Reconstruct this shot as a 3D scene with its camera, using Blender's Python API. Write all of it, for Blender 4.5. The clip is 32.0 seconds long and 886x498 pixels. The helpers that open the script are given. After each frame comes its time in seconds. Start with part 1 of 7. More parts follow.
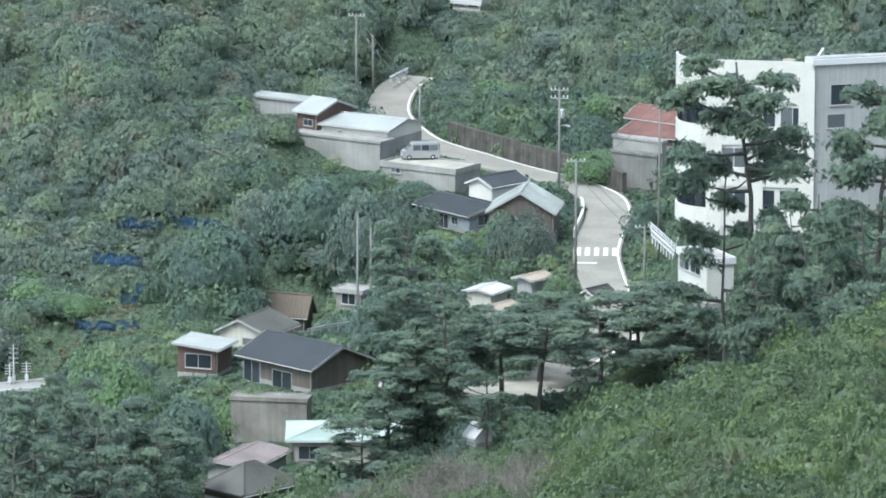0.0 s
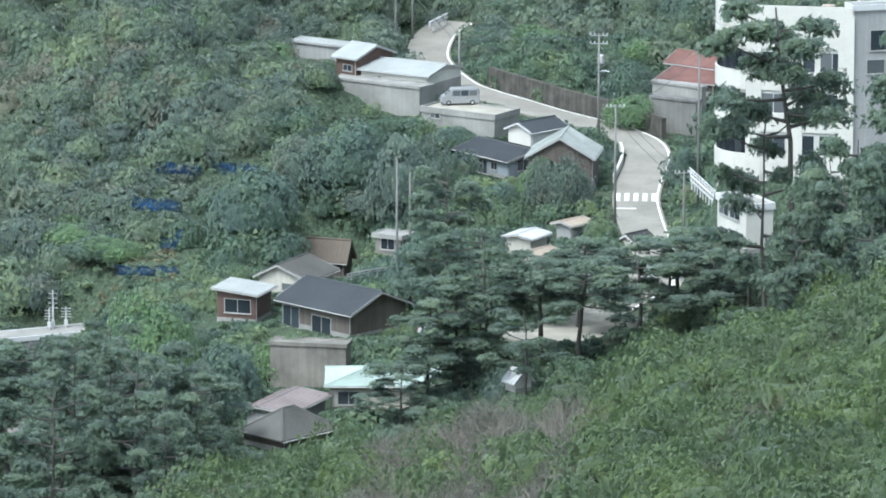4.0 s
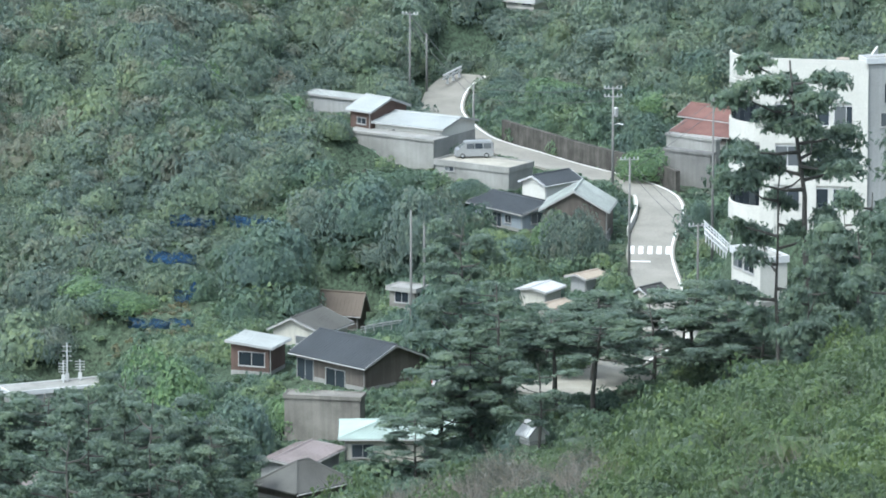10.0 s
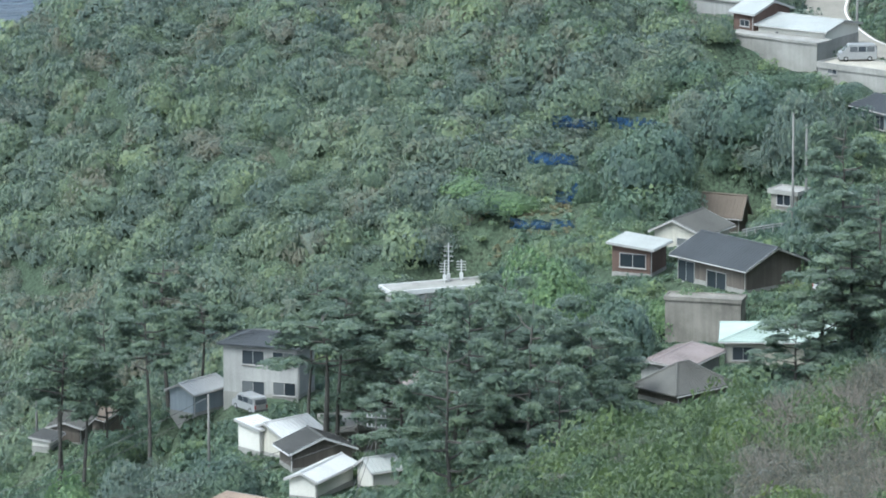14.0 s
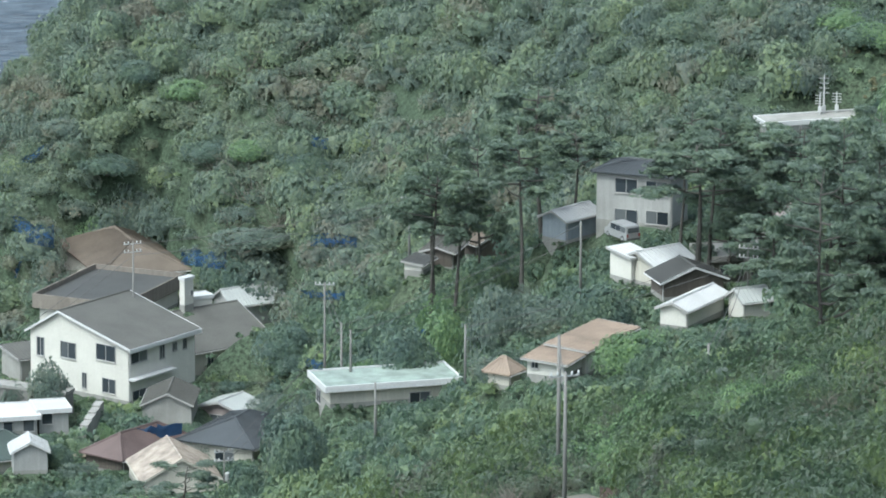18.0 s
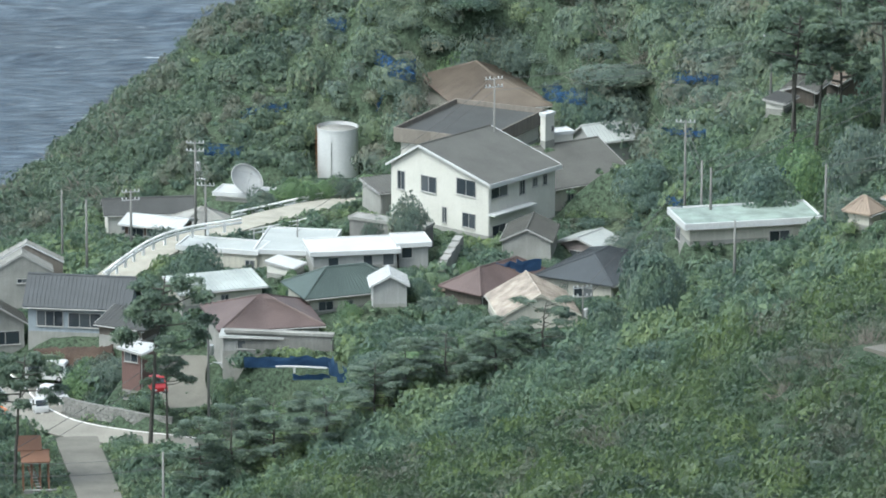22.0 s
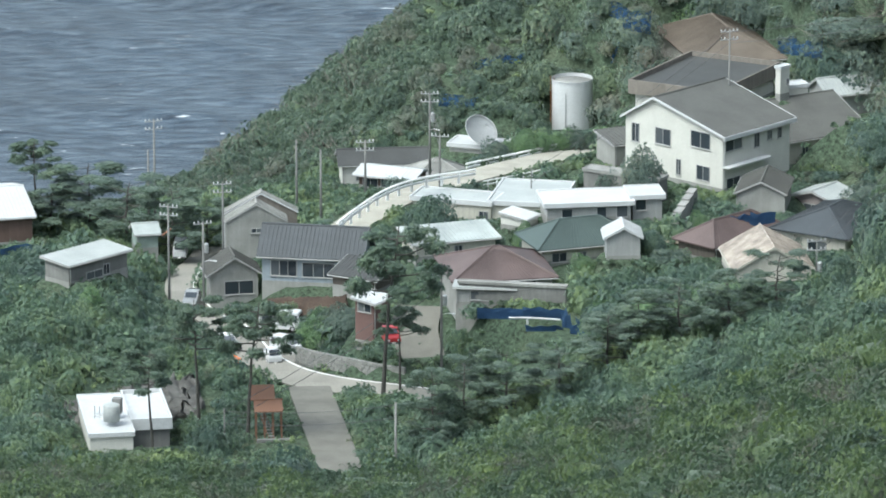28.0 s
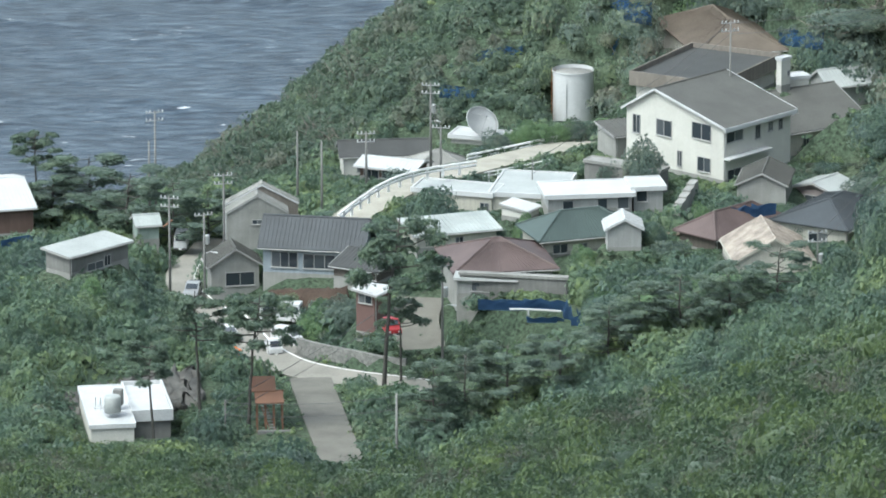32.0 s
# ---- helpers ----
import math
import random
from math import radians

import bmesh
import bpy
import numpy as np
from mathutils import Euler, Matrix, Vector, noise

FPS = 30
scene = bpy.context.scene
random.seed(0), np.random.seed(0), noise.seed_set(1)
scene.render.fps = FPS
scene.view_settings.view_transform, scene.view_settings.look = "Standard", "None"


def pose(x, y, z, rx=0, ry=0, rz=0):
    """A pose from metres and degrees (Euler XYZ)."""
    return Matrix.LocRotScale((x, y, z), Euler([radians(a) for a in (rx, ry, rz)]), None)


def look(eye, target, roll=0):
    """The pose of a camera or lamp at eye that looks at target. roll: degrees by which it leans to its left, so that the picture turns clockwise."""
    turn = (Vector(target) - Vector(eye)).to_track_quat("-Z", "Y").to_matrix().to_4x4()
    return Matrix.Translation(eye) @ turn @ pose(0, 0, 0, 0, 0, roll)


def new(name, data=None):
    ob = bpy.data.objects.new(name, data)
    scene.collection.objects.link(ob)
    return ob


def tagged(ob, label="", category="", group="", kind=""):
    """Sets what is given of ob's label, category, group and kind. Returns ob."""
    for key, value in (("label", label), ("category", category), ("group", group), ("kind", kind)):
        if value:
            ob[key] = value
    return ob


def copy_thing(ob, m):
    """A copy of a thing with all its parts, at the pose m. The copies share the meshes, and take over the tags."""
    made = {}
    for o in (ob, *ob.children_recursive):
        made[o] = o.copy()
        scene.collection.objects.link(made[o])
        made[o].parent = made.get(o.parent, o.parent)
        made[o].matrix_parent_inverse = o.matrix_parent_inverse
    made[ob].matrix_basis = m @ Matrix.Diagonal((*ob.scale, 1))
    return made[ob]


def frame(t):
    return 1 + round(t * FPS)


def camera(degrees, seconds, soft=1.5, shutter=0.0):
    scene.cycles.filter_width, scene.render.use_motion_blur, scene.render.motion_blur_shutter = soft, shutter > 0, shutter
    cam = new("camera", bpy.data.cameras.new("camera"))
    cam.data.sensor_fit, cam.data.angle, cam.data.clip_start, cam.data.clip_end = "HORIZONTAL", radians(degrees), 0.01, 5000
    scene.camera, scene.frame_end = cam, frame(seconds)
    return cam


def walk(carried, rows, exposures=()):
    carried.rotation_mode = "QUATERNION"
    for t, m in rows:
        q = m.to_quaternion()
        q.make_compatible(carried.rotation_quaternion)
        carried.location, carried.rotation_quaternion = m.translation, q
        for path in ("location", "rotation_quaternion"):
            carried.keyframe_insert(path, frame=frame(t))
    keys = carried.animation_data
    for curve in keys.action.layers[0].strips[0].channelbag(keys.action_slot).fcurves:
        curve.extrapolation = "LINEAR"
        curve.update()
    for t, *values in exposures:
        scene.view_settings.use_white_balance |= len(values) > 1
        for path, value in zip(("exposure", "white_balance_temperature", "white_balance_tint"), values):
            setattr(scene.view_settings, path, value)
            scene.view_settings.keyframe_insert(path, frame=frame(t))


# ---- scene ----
EXPO = 1.25

# A camera on a tripod on the hillside: it only pans and tilts, through a long lens.
EYE_Z = 230.0
cam = camera(8.0, 32.0, soft=1.8)
# seconds, yaw, pitch, roll
ROWS = [
    (0.0, -0.0000, -11.0000, -0.0752),
    (0.5, 0.0335, -11.0071, -0.0568),
    (1.0, 0.0714, -11.0208, -0.0378),
    (1.5, 0.1260, -11.0550, -0.0814),
    (2.0, 0.1854, -11.1404, -0.0580),
    (2.5, 0.2428, -11.2715, -0.0617),
    (3.0, 0.3434, -11.4063, -0.0249),
    (3.5, 0.4072, -11.5040, -0.0445),
    (5.5, 0.0870, -11.3842, -0.0751),
    (6.0, 0.1972, -11.2975, -0.0706),
    (6.5, 0.2358, -11.0941, -0.0639),
    (7.0, 0.2945, -11.0078, -0.0427),
    (7.5, 0.3861, -10.9975, -0.0289),
    (8.0, 0.4867, -11.0074, 0.0052),
    (8.5, 0.4744, -11.0061, -0.0194),
    (9.0, 0.4676, -11.0081, -0.0277),
    (9.5, 0.4755, -11.0081, -0.0271),
    (10.0, 0.4835, -11.0159, -0.0317),
    (10.5, 0.5560, -11.0245, -0.0503),
    (11.0, 0.8033, -11.0544, 0.0020),
    (11.5, 1.0727, -11.1192, 0.0110),
    (12.0, 1.4229, -11.2622, 0.0179),
    (12.5, 2.0609, -11.3778, 0.0625),
    (13.0, 2.7068, -11.5437, 0.1209),
    (13.5, 3.3427, -11.6909, 0.1395),
    (14.0, 3.9579, -11.9001, 0.1921),
    (14.5, 4.5887, -12.1620, 0.1792),
    (16.5, 6.2400, -12.9654, -0.1004),
    (17.0, 6.6346, -13.1585, -0.1350),
    (17.5, 7.0663, -13.3066, -0.1184),
    (18.0, 7.4971, -13.4509, -0.1455),
    (18.5, 7.8732, -13.6489, -0.1719),
    (19.0, 8.2356, -13.9089, -0.1663),
    (19.5, 8.6287, -14.0895, -0.1248),
    (20.0, 9.0889, -14.3322, -0.0811),
    (20.5, 9.5499, -14.5060, -0.0576),
    (21.0, 9.9592, -14.6686, 0.0048),
    (21.5, 10.3892, -14.7832, -0.0140),
    (22.0, 10.8327, -14.9336, -0.0468),
    (22.5, 11.2288, -15.0570, -0.0224),
    (23.0, 11.5884, -15.1520, -0.0234),
    (23.5, 11.9056, -15.2353, -0.0164),
    (24.0, 12.1869, -15.2799, 0.0435),
    (24.5, 12.4134, -15.3020, 0.0649),
    (25.0, 12.5675, -15.3305, 0.0526),
    (25.5, 12.6822, -15.3381, 0.0776),
    (26.0, 12.8453, -15.3532, 0.1007),
    (26.5, 12.9228, -15.3696, 0.1099),
    (28.5, 12.9832, -15.3685, 0.1293),
    (29.0, 12.9701, -15.3646, 0.0865),
    (29.5, 12.9754, -15.3764, 0.1284),
    (30.0, 12.9678, -15.3608, 0.1268),
    (30.5, 12.9803, -15.3765, 0.1243),
    (31.0, 12.9886, -15.3817, 0.1032),
    (31.5, 12.9789, -15.3774, 0.1152),
    (32.0, 12.9836, -15.4468, 0.1277),
]
walk(cam, [(t, pose(0, 0, EYE_Z, 90 + pitch, roll, yaw)) for t, yaw, pitch, roll in ROWS], exposures=[(0.0, EXPO + 0.08, 5830, 3), (13.0, EXPO + 0.08, 5830, 3), (17.0, EXPO - 0.01, 6040, 1), (32.0, EXPO - 0.06, 6130, 1)])

# ---- daylight: a bright, hazy, mostly overcast sky with a soft sun from behind and to the left of the camera
SUN_EL, SUN_AZ = 58.0, 140.0      # degrees; azimuth counted counterclockwise from the view's direction (+y)
world = bpy.data.worlds.new("sky")
scene.world = world
world.use_nodes = True
wn = world.node_tree.nodes
sky = wn.new("ShaderNodeTexSky")
sky.sky_type, sky.sun_disc = "NISHITA", False
sky.sun_elevation, sky.sun_rotation = radians(SUN_EL), radians(-SUN_AZ)
sky.air_density, sky.dust_density, sky.ozone_density = 1.0, 3.0, 1.0
wn["Background"].inputs["Strength"].default_value = 0.15
veil = wn.new("ShaderNodeHueSaturation")        # thin high cloud pales the blue
veil.inputs["Saturation"].default_value = 0.5
world.node_tree.links.new(sky.outputs["Color"], veil.inputs["Color"])
world.node_tree.links.new(veil.outputs["Color"], wn["Background"].inputs["Color"])
sun_data = bpy.data.lights.new("sun", "SUN")
sun_data.energy, sun_data.angle, sun_data.color = 1.3, radians(26), (1.0, 0.98, 0.95)
sun = new("sun", sun_data)
sun_to = Vector((-math.sin(radians(SUN_AZ)), math.cos(radians(SUN_AZ)), math.tan(radians(SUN_EL))))
sun.matrix_world = look(sun_to * 500, (0, 0, 0))

# ---- materials
def node_mat(name, rough=0.8, metal=0.0, spec=0.3):
    m = bpy.data.materials.new(name)
    m.use_nodes = True
    b = m.node_tree.nodes["Principled BSDF"]
    b.inputs["Roughness"].default_value = rough
    b.inputs["Metallic"].default_value = metal
    b.inputs["Specular IOR Level"].default_value = spec
    return m, m.node_tree.nodes, m.node_tree.links, b


def noise_tex(n, l, scale, detail=4, vec=None, rough=0.55):
    t = n.new("ShaderNodeTexNoise")
    t.inputs["Scale"].default_value, t.inputs["Detail"].default_value, t.inputs["Roughness"].default_value = scale, detail, rough
    if vec is not None:
        l.new(vec, t.inputs["Vector"])
    return t.outputs["Fac"]


def ramp(n, l, fac, stops):
    r = n.new("ShaderNodeValToRGB")
    while len(r.color_ramp.elements) < len(stops):
        r.color_ramp.elements.new(0.5)
    for e, (p, c) in zip(r.color_ramp.elements, stops):
        e.position, e.color = p, (*c, 1)
    l.new(fac, r.inputs["Fac"])
    return r.outputs["Color"]


def mix(n, l, a, b, fac, kind="MIX"):
    m = n.new("ShaderNodeMix")
    m.data_type, m.blend_type = "RGBA", kind
    for socket, v in ((m.inputs[0], fac), (m.inputs[6], a), (m.inputs[7], b)):
        if isinstance(v, (int, float)):
            socket.default_value = v
        elif isinstance(v, tuple):
            socket.default_value = (*v, 1)
        else:
            l.new(v, socket)
    return m.outputs[2]


def bump(n, l, b, height, strength=0.3, dist=0.05):
    k = n.new("ShaderNodeBump")
    k.inputs["Strength"].default_value, k.inputs["Distance"].default_value = strength, dist
    l.new(height, k.inputs["Height"])
    l.new(k.outputs["Normal"], b.inputs["Normal"])


def mul(c, k):
    return tuple(min(1, v * k) for v in c)


def place(n):
    return n.new("ShaderNodeTexCoord").outputs["Object"]


def surface(name, colour, rough=0.75, metal=0.0, stain=0.25, grain=0.12, streak=0.0, scale=1.0, bumpy=0.25, per_object=0.0):
    """A weathered plain surface: broad stains, fine grain, and on walls rain streaks that run down."""
    m, n, l, b = node_mat(name, rough, metal)
    v = place(n)
    big = noise_tex(n, l, 0.35 * scale, 5, v)
    fine = noise_tex(n, l, 9 * scale, 3, v)
    c = ramp(n, l, big, [(0.3, mul(colour, 1 - stain)), (0.62, colour), (0.85, mul(colour, 1 + 0.4 * stain))])
    c = mix(n, l, c, ramp(n, l, fine, [(0.3, (1 - grain,) * 3), (0.7, (1 + grain,) * 3)]), 1.0, "MULTIPLY")
    if streak:
        mp = n.new("ShaderNodeMapping")
        mp.inputs["Scale"].default_value = (2.2, 2.2, 0.12)
        l.new(v, mp.inputs["Vector"])
        s = noise_tex(n, l, 1.0, 4, mp.outputs["Vector"])
        c = mix(n, l, c, ramp(n, l, s, [(0.42, (1 - streak,) * 3), (0.6, (1, 1, 1))]), 1.0, "MULTIPLY")
    if per_object:
        r = n.new("ShaderNodeObjectInfo").outputs["Random"]
        c = mix(n, l, c, ramp(n, l, r, [(0.0, (1 - per_object,) * 3), (1.0, (1 + per_object,) * 3)]), 1.0, "MULTIPLY")
    l.new(c, b.inputs["Base Color"])
    bump(n, l, b, fine, bumpy, 0.03)
    return m


def foliage(name, dark, mid, light, dry=(0.16, 0.13, 0.08), dry_amount=0.0, patch=0.05, sheen=0.4, leafy=4.0, gaps=0.36):
    """Leaves: every clump its own tone, broad patches of different growth, and a little light through the blade."""
    m, n, l, b = node_mat(name, 0.7, 0, 0.35)
    v = place(n)
    island = n.new("ShaderNodeNewGeometry").outputs["Random Per Island"]
    broad = noise_tex(n, l, patch, 3, v, 0.6)
    c = ramp(n, l, broad, [(0.3, dark), (0.5, mid), (0.72, light)])
    c = mix(n, l, c, ramp(n, l, island, [(0.0, (0.70, 0.74, 0.78)), (0.4, (0.92, 0.95, 0.96)), (0.7, (1.08, 1.06, 1.0)), (1.0, (1.34, 1.28, 1.12))]), 1.0, "MULTIPLY")
    if dry_amount:
        d = noise_tex(n, l, patch * 1.9, 4, v, 0.65)
        hi = 0.75 - 0.3 * dry_amount
        c = mix(n, l, c, dry, ramp(n, l, d, [(hi - 0.07, (0, 0, 0)), (hi + 0.05, (0.75,) * 3)]))
    # sprays of leaves: shaded gaps and lit tips painted into the colour, and relief
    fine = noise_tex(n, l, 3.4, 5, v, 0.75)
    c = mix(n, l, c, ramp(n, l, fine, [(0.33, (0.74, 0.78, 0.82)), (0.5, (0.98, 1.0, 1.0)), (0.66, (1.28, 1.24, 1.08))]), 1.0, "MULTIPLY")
    bump(n, l, b, fine, 0.6, 0.3)
    l.new(c, b.inputs["Base Color"])
    # pale sheen on the blades, added as a veil of haze over dark leaves
    b.inputs["Sheen Weight"].default_value, b.inputs["Sheen Roughness"].default_value = sheen, 0.5
    b.inputs["Sheen Tint"].default_value = (0.82, 0.95, 0.86, 1)
    t = n.new("ShaderNodeBsdfTranslucent")
    l.new(c, t.inputs["Color"])
    s = n.new("ShaderNodeMixShader")
    s.inputs[0].default_value = 0.42
    out = n["Material Output"]
    l.new(b.outputs[0], s.inputs[1])
    l.new(t.outputs[0], s.inputs[2])
    # gaps between the leaves
    gap = n.new("ShaderNodeMixShader")
    air = n.new("ShaderNodeBsdfTransparent")
    l.new(ramp(n, l, noise_tex(n, l, leafy, 3, v, 0.65), [(gaps, (0, 0, 0)), (gaps + 0.03, (1, 1, 1))]), gap.inputs[0])
    l.new(air.outputs[0], gap.inputs[1])
    l.new(s.outputs[0], gap.inputs[2])
    l.new(gap.outputs[0], out.inputs["Surface"])
    return m


M = {}
M["white_wall"] = surface("white_wall", (0.54, 0.535, 0.49), 0.8, streak=0.03, stain=0.1)
M["cream_wall"] = surface("cream_wall", (0.47, 0.455, 0.395), 0.8, streak=0.10, stain=0.14)
M["grey_wall"] = surface("grey_wall", (0.34, 0.345, 0.335), 0.8, streak=0.10, stain=0.16)
M["bluegrey_wall"] = surface("bluegrey_wall", (0.28, 0.32, 0.35), 0.8, streak=0.10, stain=0.14)
M["brown_wall"] = surface("brown_wall", (0.125, 0.085, 0.07), 0.75, streak=0.15, stain=0.25)
M["wood_wall"] = surface("wood_wall", (0.13, 0.115, 0.10), 0.8, streak=0.17, stain=0.3)
M["brick_wall"] = surface("brick_wall", (0.15, 0.095, 0.085), 0.85, stain=0.2)
M["concrete"] = surface("concrete", (0.29, 0.29, 0.272), 0.9, streak=0.08, stain=0.3)
M["dark_concrete"] = surface("dark_concrete", (0.20, 0.20, 0.19), 0.9, streak=0.10, stain=0.35)
M["old_concrete"] = surface("old_concrete", (0.225, 0.215, 0.19), 0.9, streak=0.14, stain=0.4)
M["cutting"] = surface("cutting", (0.105, 0.10, 0.088), 0.95, streak=0.3, stain=0.5, grain=0.3, scale=2.0, bumpy=0.9)
M["fascia_brown"] = surface("fascia_brown", (0.21, 0.19, 0.165), 0.85, streak=0.15, stain=0.2)
M["slate_roof"] = surface("slate_roof", (0.055, 0.062, 0.068), 0.55, stain=0.2, scale=0.8)
M["dark_roof"] = surface("dark_roof", (0.068, 0.07, 0.068), 0.55, stain=0.2)
M["grey_roof"] = surface("grey_roof", (0.10, 0.10, 0.092), 0.7, stain=0.2)
M["brown_roof"] = surface("brown_roof", (0.135, 0.112, 0.09), 0.75, stain=0.25)
M["maroon_roof"] = surface("maroon_roof", (0.115, 0.085, 0.08), 0.55, stain=0.3)
M["pink_roof"] = surface("pink_roof", (0.25, 0.215, 0.21), 0.5, stain=0.25)
M["red_roof"] = surface("red_roof", (0.185, 0.10, 0.085), 0.7, stain=0.4)
M["green_roof"] = surface("green_roof", (0.065, 0.088, 0.082), 0.5, stain=0.15)
M["mint_roof"] = surface("mint_roof", (0.37, 0.45, 0.41), 0.45, stain=0.18)
M["mint_flat"] = surface("mint_flat", (0.27, 0.33, 0.295), 0.6, stain=0.45, scale=1.6)
M["tan_roof"] = surface("tan_roof", (0.36, 0.31, 0.25), 0.7, stain=0.2)
M["orange_roof"] = surface("orange_roof", (0.27, 0.215, 0.17), 0.7, stain=0.3)
M["pale_roof"] = surface("pale_roof", (0.36, 0.38, 0.37), 0.45, stain=0.15)
M["white_roof"] = surface("white_roof", (0.48, 0.49, 0.49), 0.45, stain=0.12)
M["zinc_roof"] = surface("zinc_roof", (0.40, 0.43, 0.41), 0.4, metal=0.15, stain=0.3)
M["rusty_roof"] = surface("rusty_roof", (0.42, 0.37, 0.32), 0.7, stain=0.5, scale=2)
M["white_paint"] = surface("white_paint", (0.52, 0.53, 0.53), 0.45, stain=0.08)
M["trim"] = surface("trim", (0.34, 0.34, 0.33), 0.6, stain=0.12)
M["dark_trim"] = surface("dark_trim", (0.10, 0.10, 0.10), 0.6)
M["steel"] = surface("steel", (0.45, 0.46, 0.46), 0.45, metal=0.5)
M["pole"] = surface("pole", (0.21, 0.21, 0.20), 0.85, streak=0.10, per_object=0.15)
M["rust"] = surface("rust", (0.30, 0.13, 0.06), 0.85, stain=0.4)
M["wood_orange"] = surface("wood_orange", (0.20, 0.108, 0.07), 0.7, stain=0.2)
M["tyre"] = surface("tyre", (0.02, 0.02, 0.02), 0.85)
M["red_paint"] = surface("red_paint", (0.30, 0.025, 0.028), 0.35)
M["silver_paint"] = surface("silver_paint", (0.36, 0.37, 0.37), 0.3, metal=0.4, stain=0.05)
M["blue_sheet"] = surface("blue_sheet", (0.085, 0.165, 0.30), 0.5, stain=0.3)
M["net_blue"] = surface("net_blue", (0.09, 0.21, 0.42), 0.7, stain=0.4)
nt = M["net_blue"].node_tree
holes = nt.nodes.new("ShaderNodeMixShader")
clear = nt.nodes.new("ShaderNodeBsdfTransparent")
nt.links.new(ramp(nt.nodes, nt.links, noise_tex(nt.nodes, nt.links, 1.6, 5, nt.nodes.new("ShaderNodeTexCoord").outputs["Object"], 0.7), [(0.42, (0.95,) * 3), (0.58, (0.15,) * 3)]), holes.inputs[0])
nt.links.new(nt.nodes["Principled BSDF"].outputs[0], holes.inputs[1])
nt.links.new(clear.outputs[0], holes.inputs[2])
nt.links.new(holes.outputs[0], nt.nodes["Material Output"].inputs["Surface"])
M["lightblue_sheet"] = surface("lightblue_sheet", (0.09, 0.23, 0.31), 0.5, stain=0.2)
M["orange_plastic"] = surface("orange_plastic", (0.70, 0.16, 0.03), 0.5)
M["asphalt"] = surface("asphalt", (0.245, 0.235, 0.205), 0.92, stain=0.22, grain=0.18, scale=0.7)
M["yard"] = surface("yard", (0.35, 0.335, 0.285), 0.95, stain=0.25, grain=0.15)
M["lane_concrete"] = surface("lane_concrete", (0.155, 0.15, 0.13), 0.92, stain=0.25, grain=0.15)
M["rock"] = surface("rock", (0.11, 0.108, 0.10), 0.95, stain=0.5, grain=0.3, scale=2.5, bumpy=0.9)
M["soil"] = surface("soil", (0.066, 0.047, 0.036), 0.95, stain=0.4, grain=0.3)
M["line_white"] = surface("line_white", (0.78, 0.78, 0.76), 0.7, stain=0.2)
M["bark"] = surface("bark", (0.085, 0.082, 0.074), 0.95, stain=0.4, grain=0.4, bumpy=0.8)
# leaves past the near spur carry distance haze: a paler, bluer base colour
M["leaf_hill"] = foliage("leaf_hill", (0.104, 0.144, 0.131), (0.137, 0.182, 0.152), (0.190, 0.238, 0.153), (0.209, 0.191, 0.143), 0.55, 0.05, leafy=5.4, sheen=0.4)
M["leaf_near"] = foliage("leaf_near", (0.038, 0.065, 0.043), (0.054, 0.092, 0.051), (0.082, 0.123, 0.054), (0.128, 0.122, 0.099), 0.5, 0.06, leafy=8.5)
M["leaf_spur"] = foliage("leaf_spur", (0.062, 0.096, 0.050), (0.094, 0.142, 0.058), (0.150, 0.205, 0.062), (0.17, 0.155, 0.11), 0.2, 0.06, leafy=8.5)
# paler near leaves: sunlit shrub tops put into the colour
M["leaf_near_lit"] = foliage("leaf_near_lit", (0.063, 0.098, 0.052), (0.094, 0.140, 0.062), (0.139, 0.190, 0.068), patch=0.13, leafy=8.5)
# the hill leaves' colour raised a little, so that crowns look lit
M["leaf_hill_lit"] = foliage("leaf_hill_lit", (0.113, 0.157, 0.129), (0.152, 0.204, 0.145), (0.211, 0.265, 0.149), (0.208, 0.191, 0.143), 0.3, 0.09, leafy=6.0)
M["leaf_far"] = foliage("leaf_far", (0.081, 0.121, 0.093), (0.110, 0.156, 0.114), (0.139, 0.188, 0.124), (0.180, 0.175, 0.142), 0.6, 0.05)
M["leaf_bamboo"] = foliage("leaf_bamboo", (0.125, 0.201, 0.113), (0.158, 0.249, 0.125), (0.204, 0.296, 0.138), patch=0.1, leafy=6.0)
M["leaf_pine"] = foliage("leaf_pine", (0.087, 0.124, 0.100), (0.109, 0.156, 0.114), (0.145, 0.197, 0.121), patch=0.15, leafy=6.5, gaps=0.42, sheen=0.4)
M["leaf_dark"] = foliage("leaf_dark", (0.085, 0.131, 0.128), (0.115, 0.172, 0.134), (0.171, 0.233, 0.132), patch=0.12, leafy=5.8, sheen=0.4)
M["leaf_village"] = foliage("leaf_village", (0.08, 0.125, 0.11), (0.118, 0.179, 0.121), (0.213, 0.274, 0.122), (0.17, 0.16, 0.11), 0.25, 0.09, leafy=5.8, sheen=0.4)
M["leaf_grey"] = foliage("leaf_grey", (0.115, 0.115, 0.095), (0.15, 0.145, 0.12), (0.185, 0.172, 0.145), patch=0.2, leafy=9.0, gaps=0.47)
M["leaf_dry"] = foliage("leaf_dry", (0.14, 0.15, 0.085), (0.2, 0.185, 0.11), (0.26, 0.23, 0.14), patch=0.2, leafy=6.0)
M["twig"] = surface("twig", (0.22, 0.20, 0.175), 0.9)

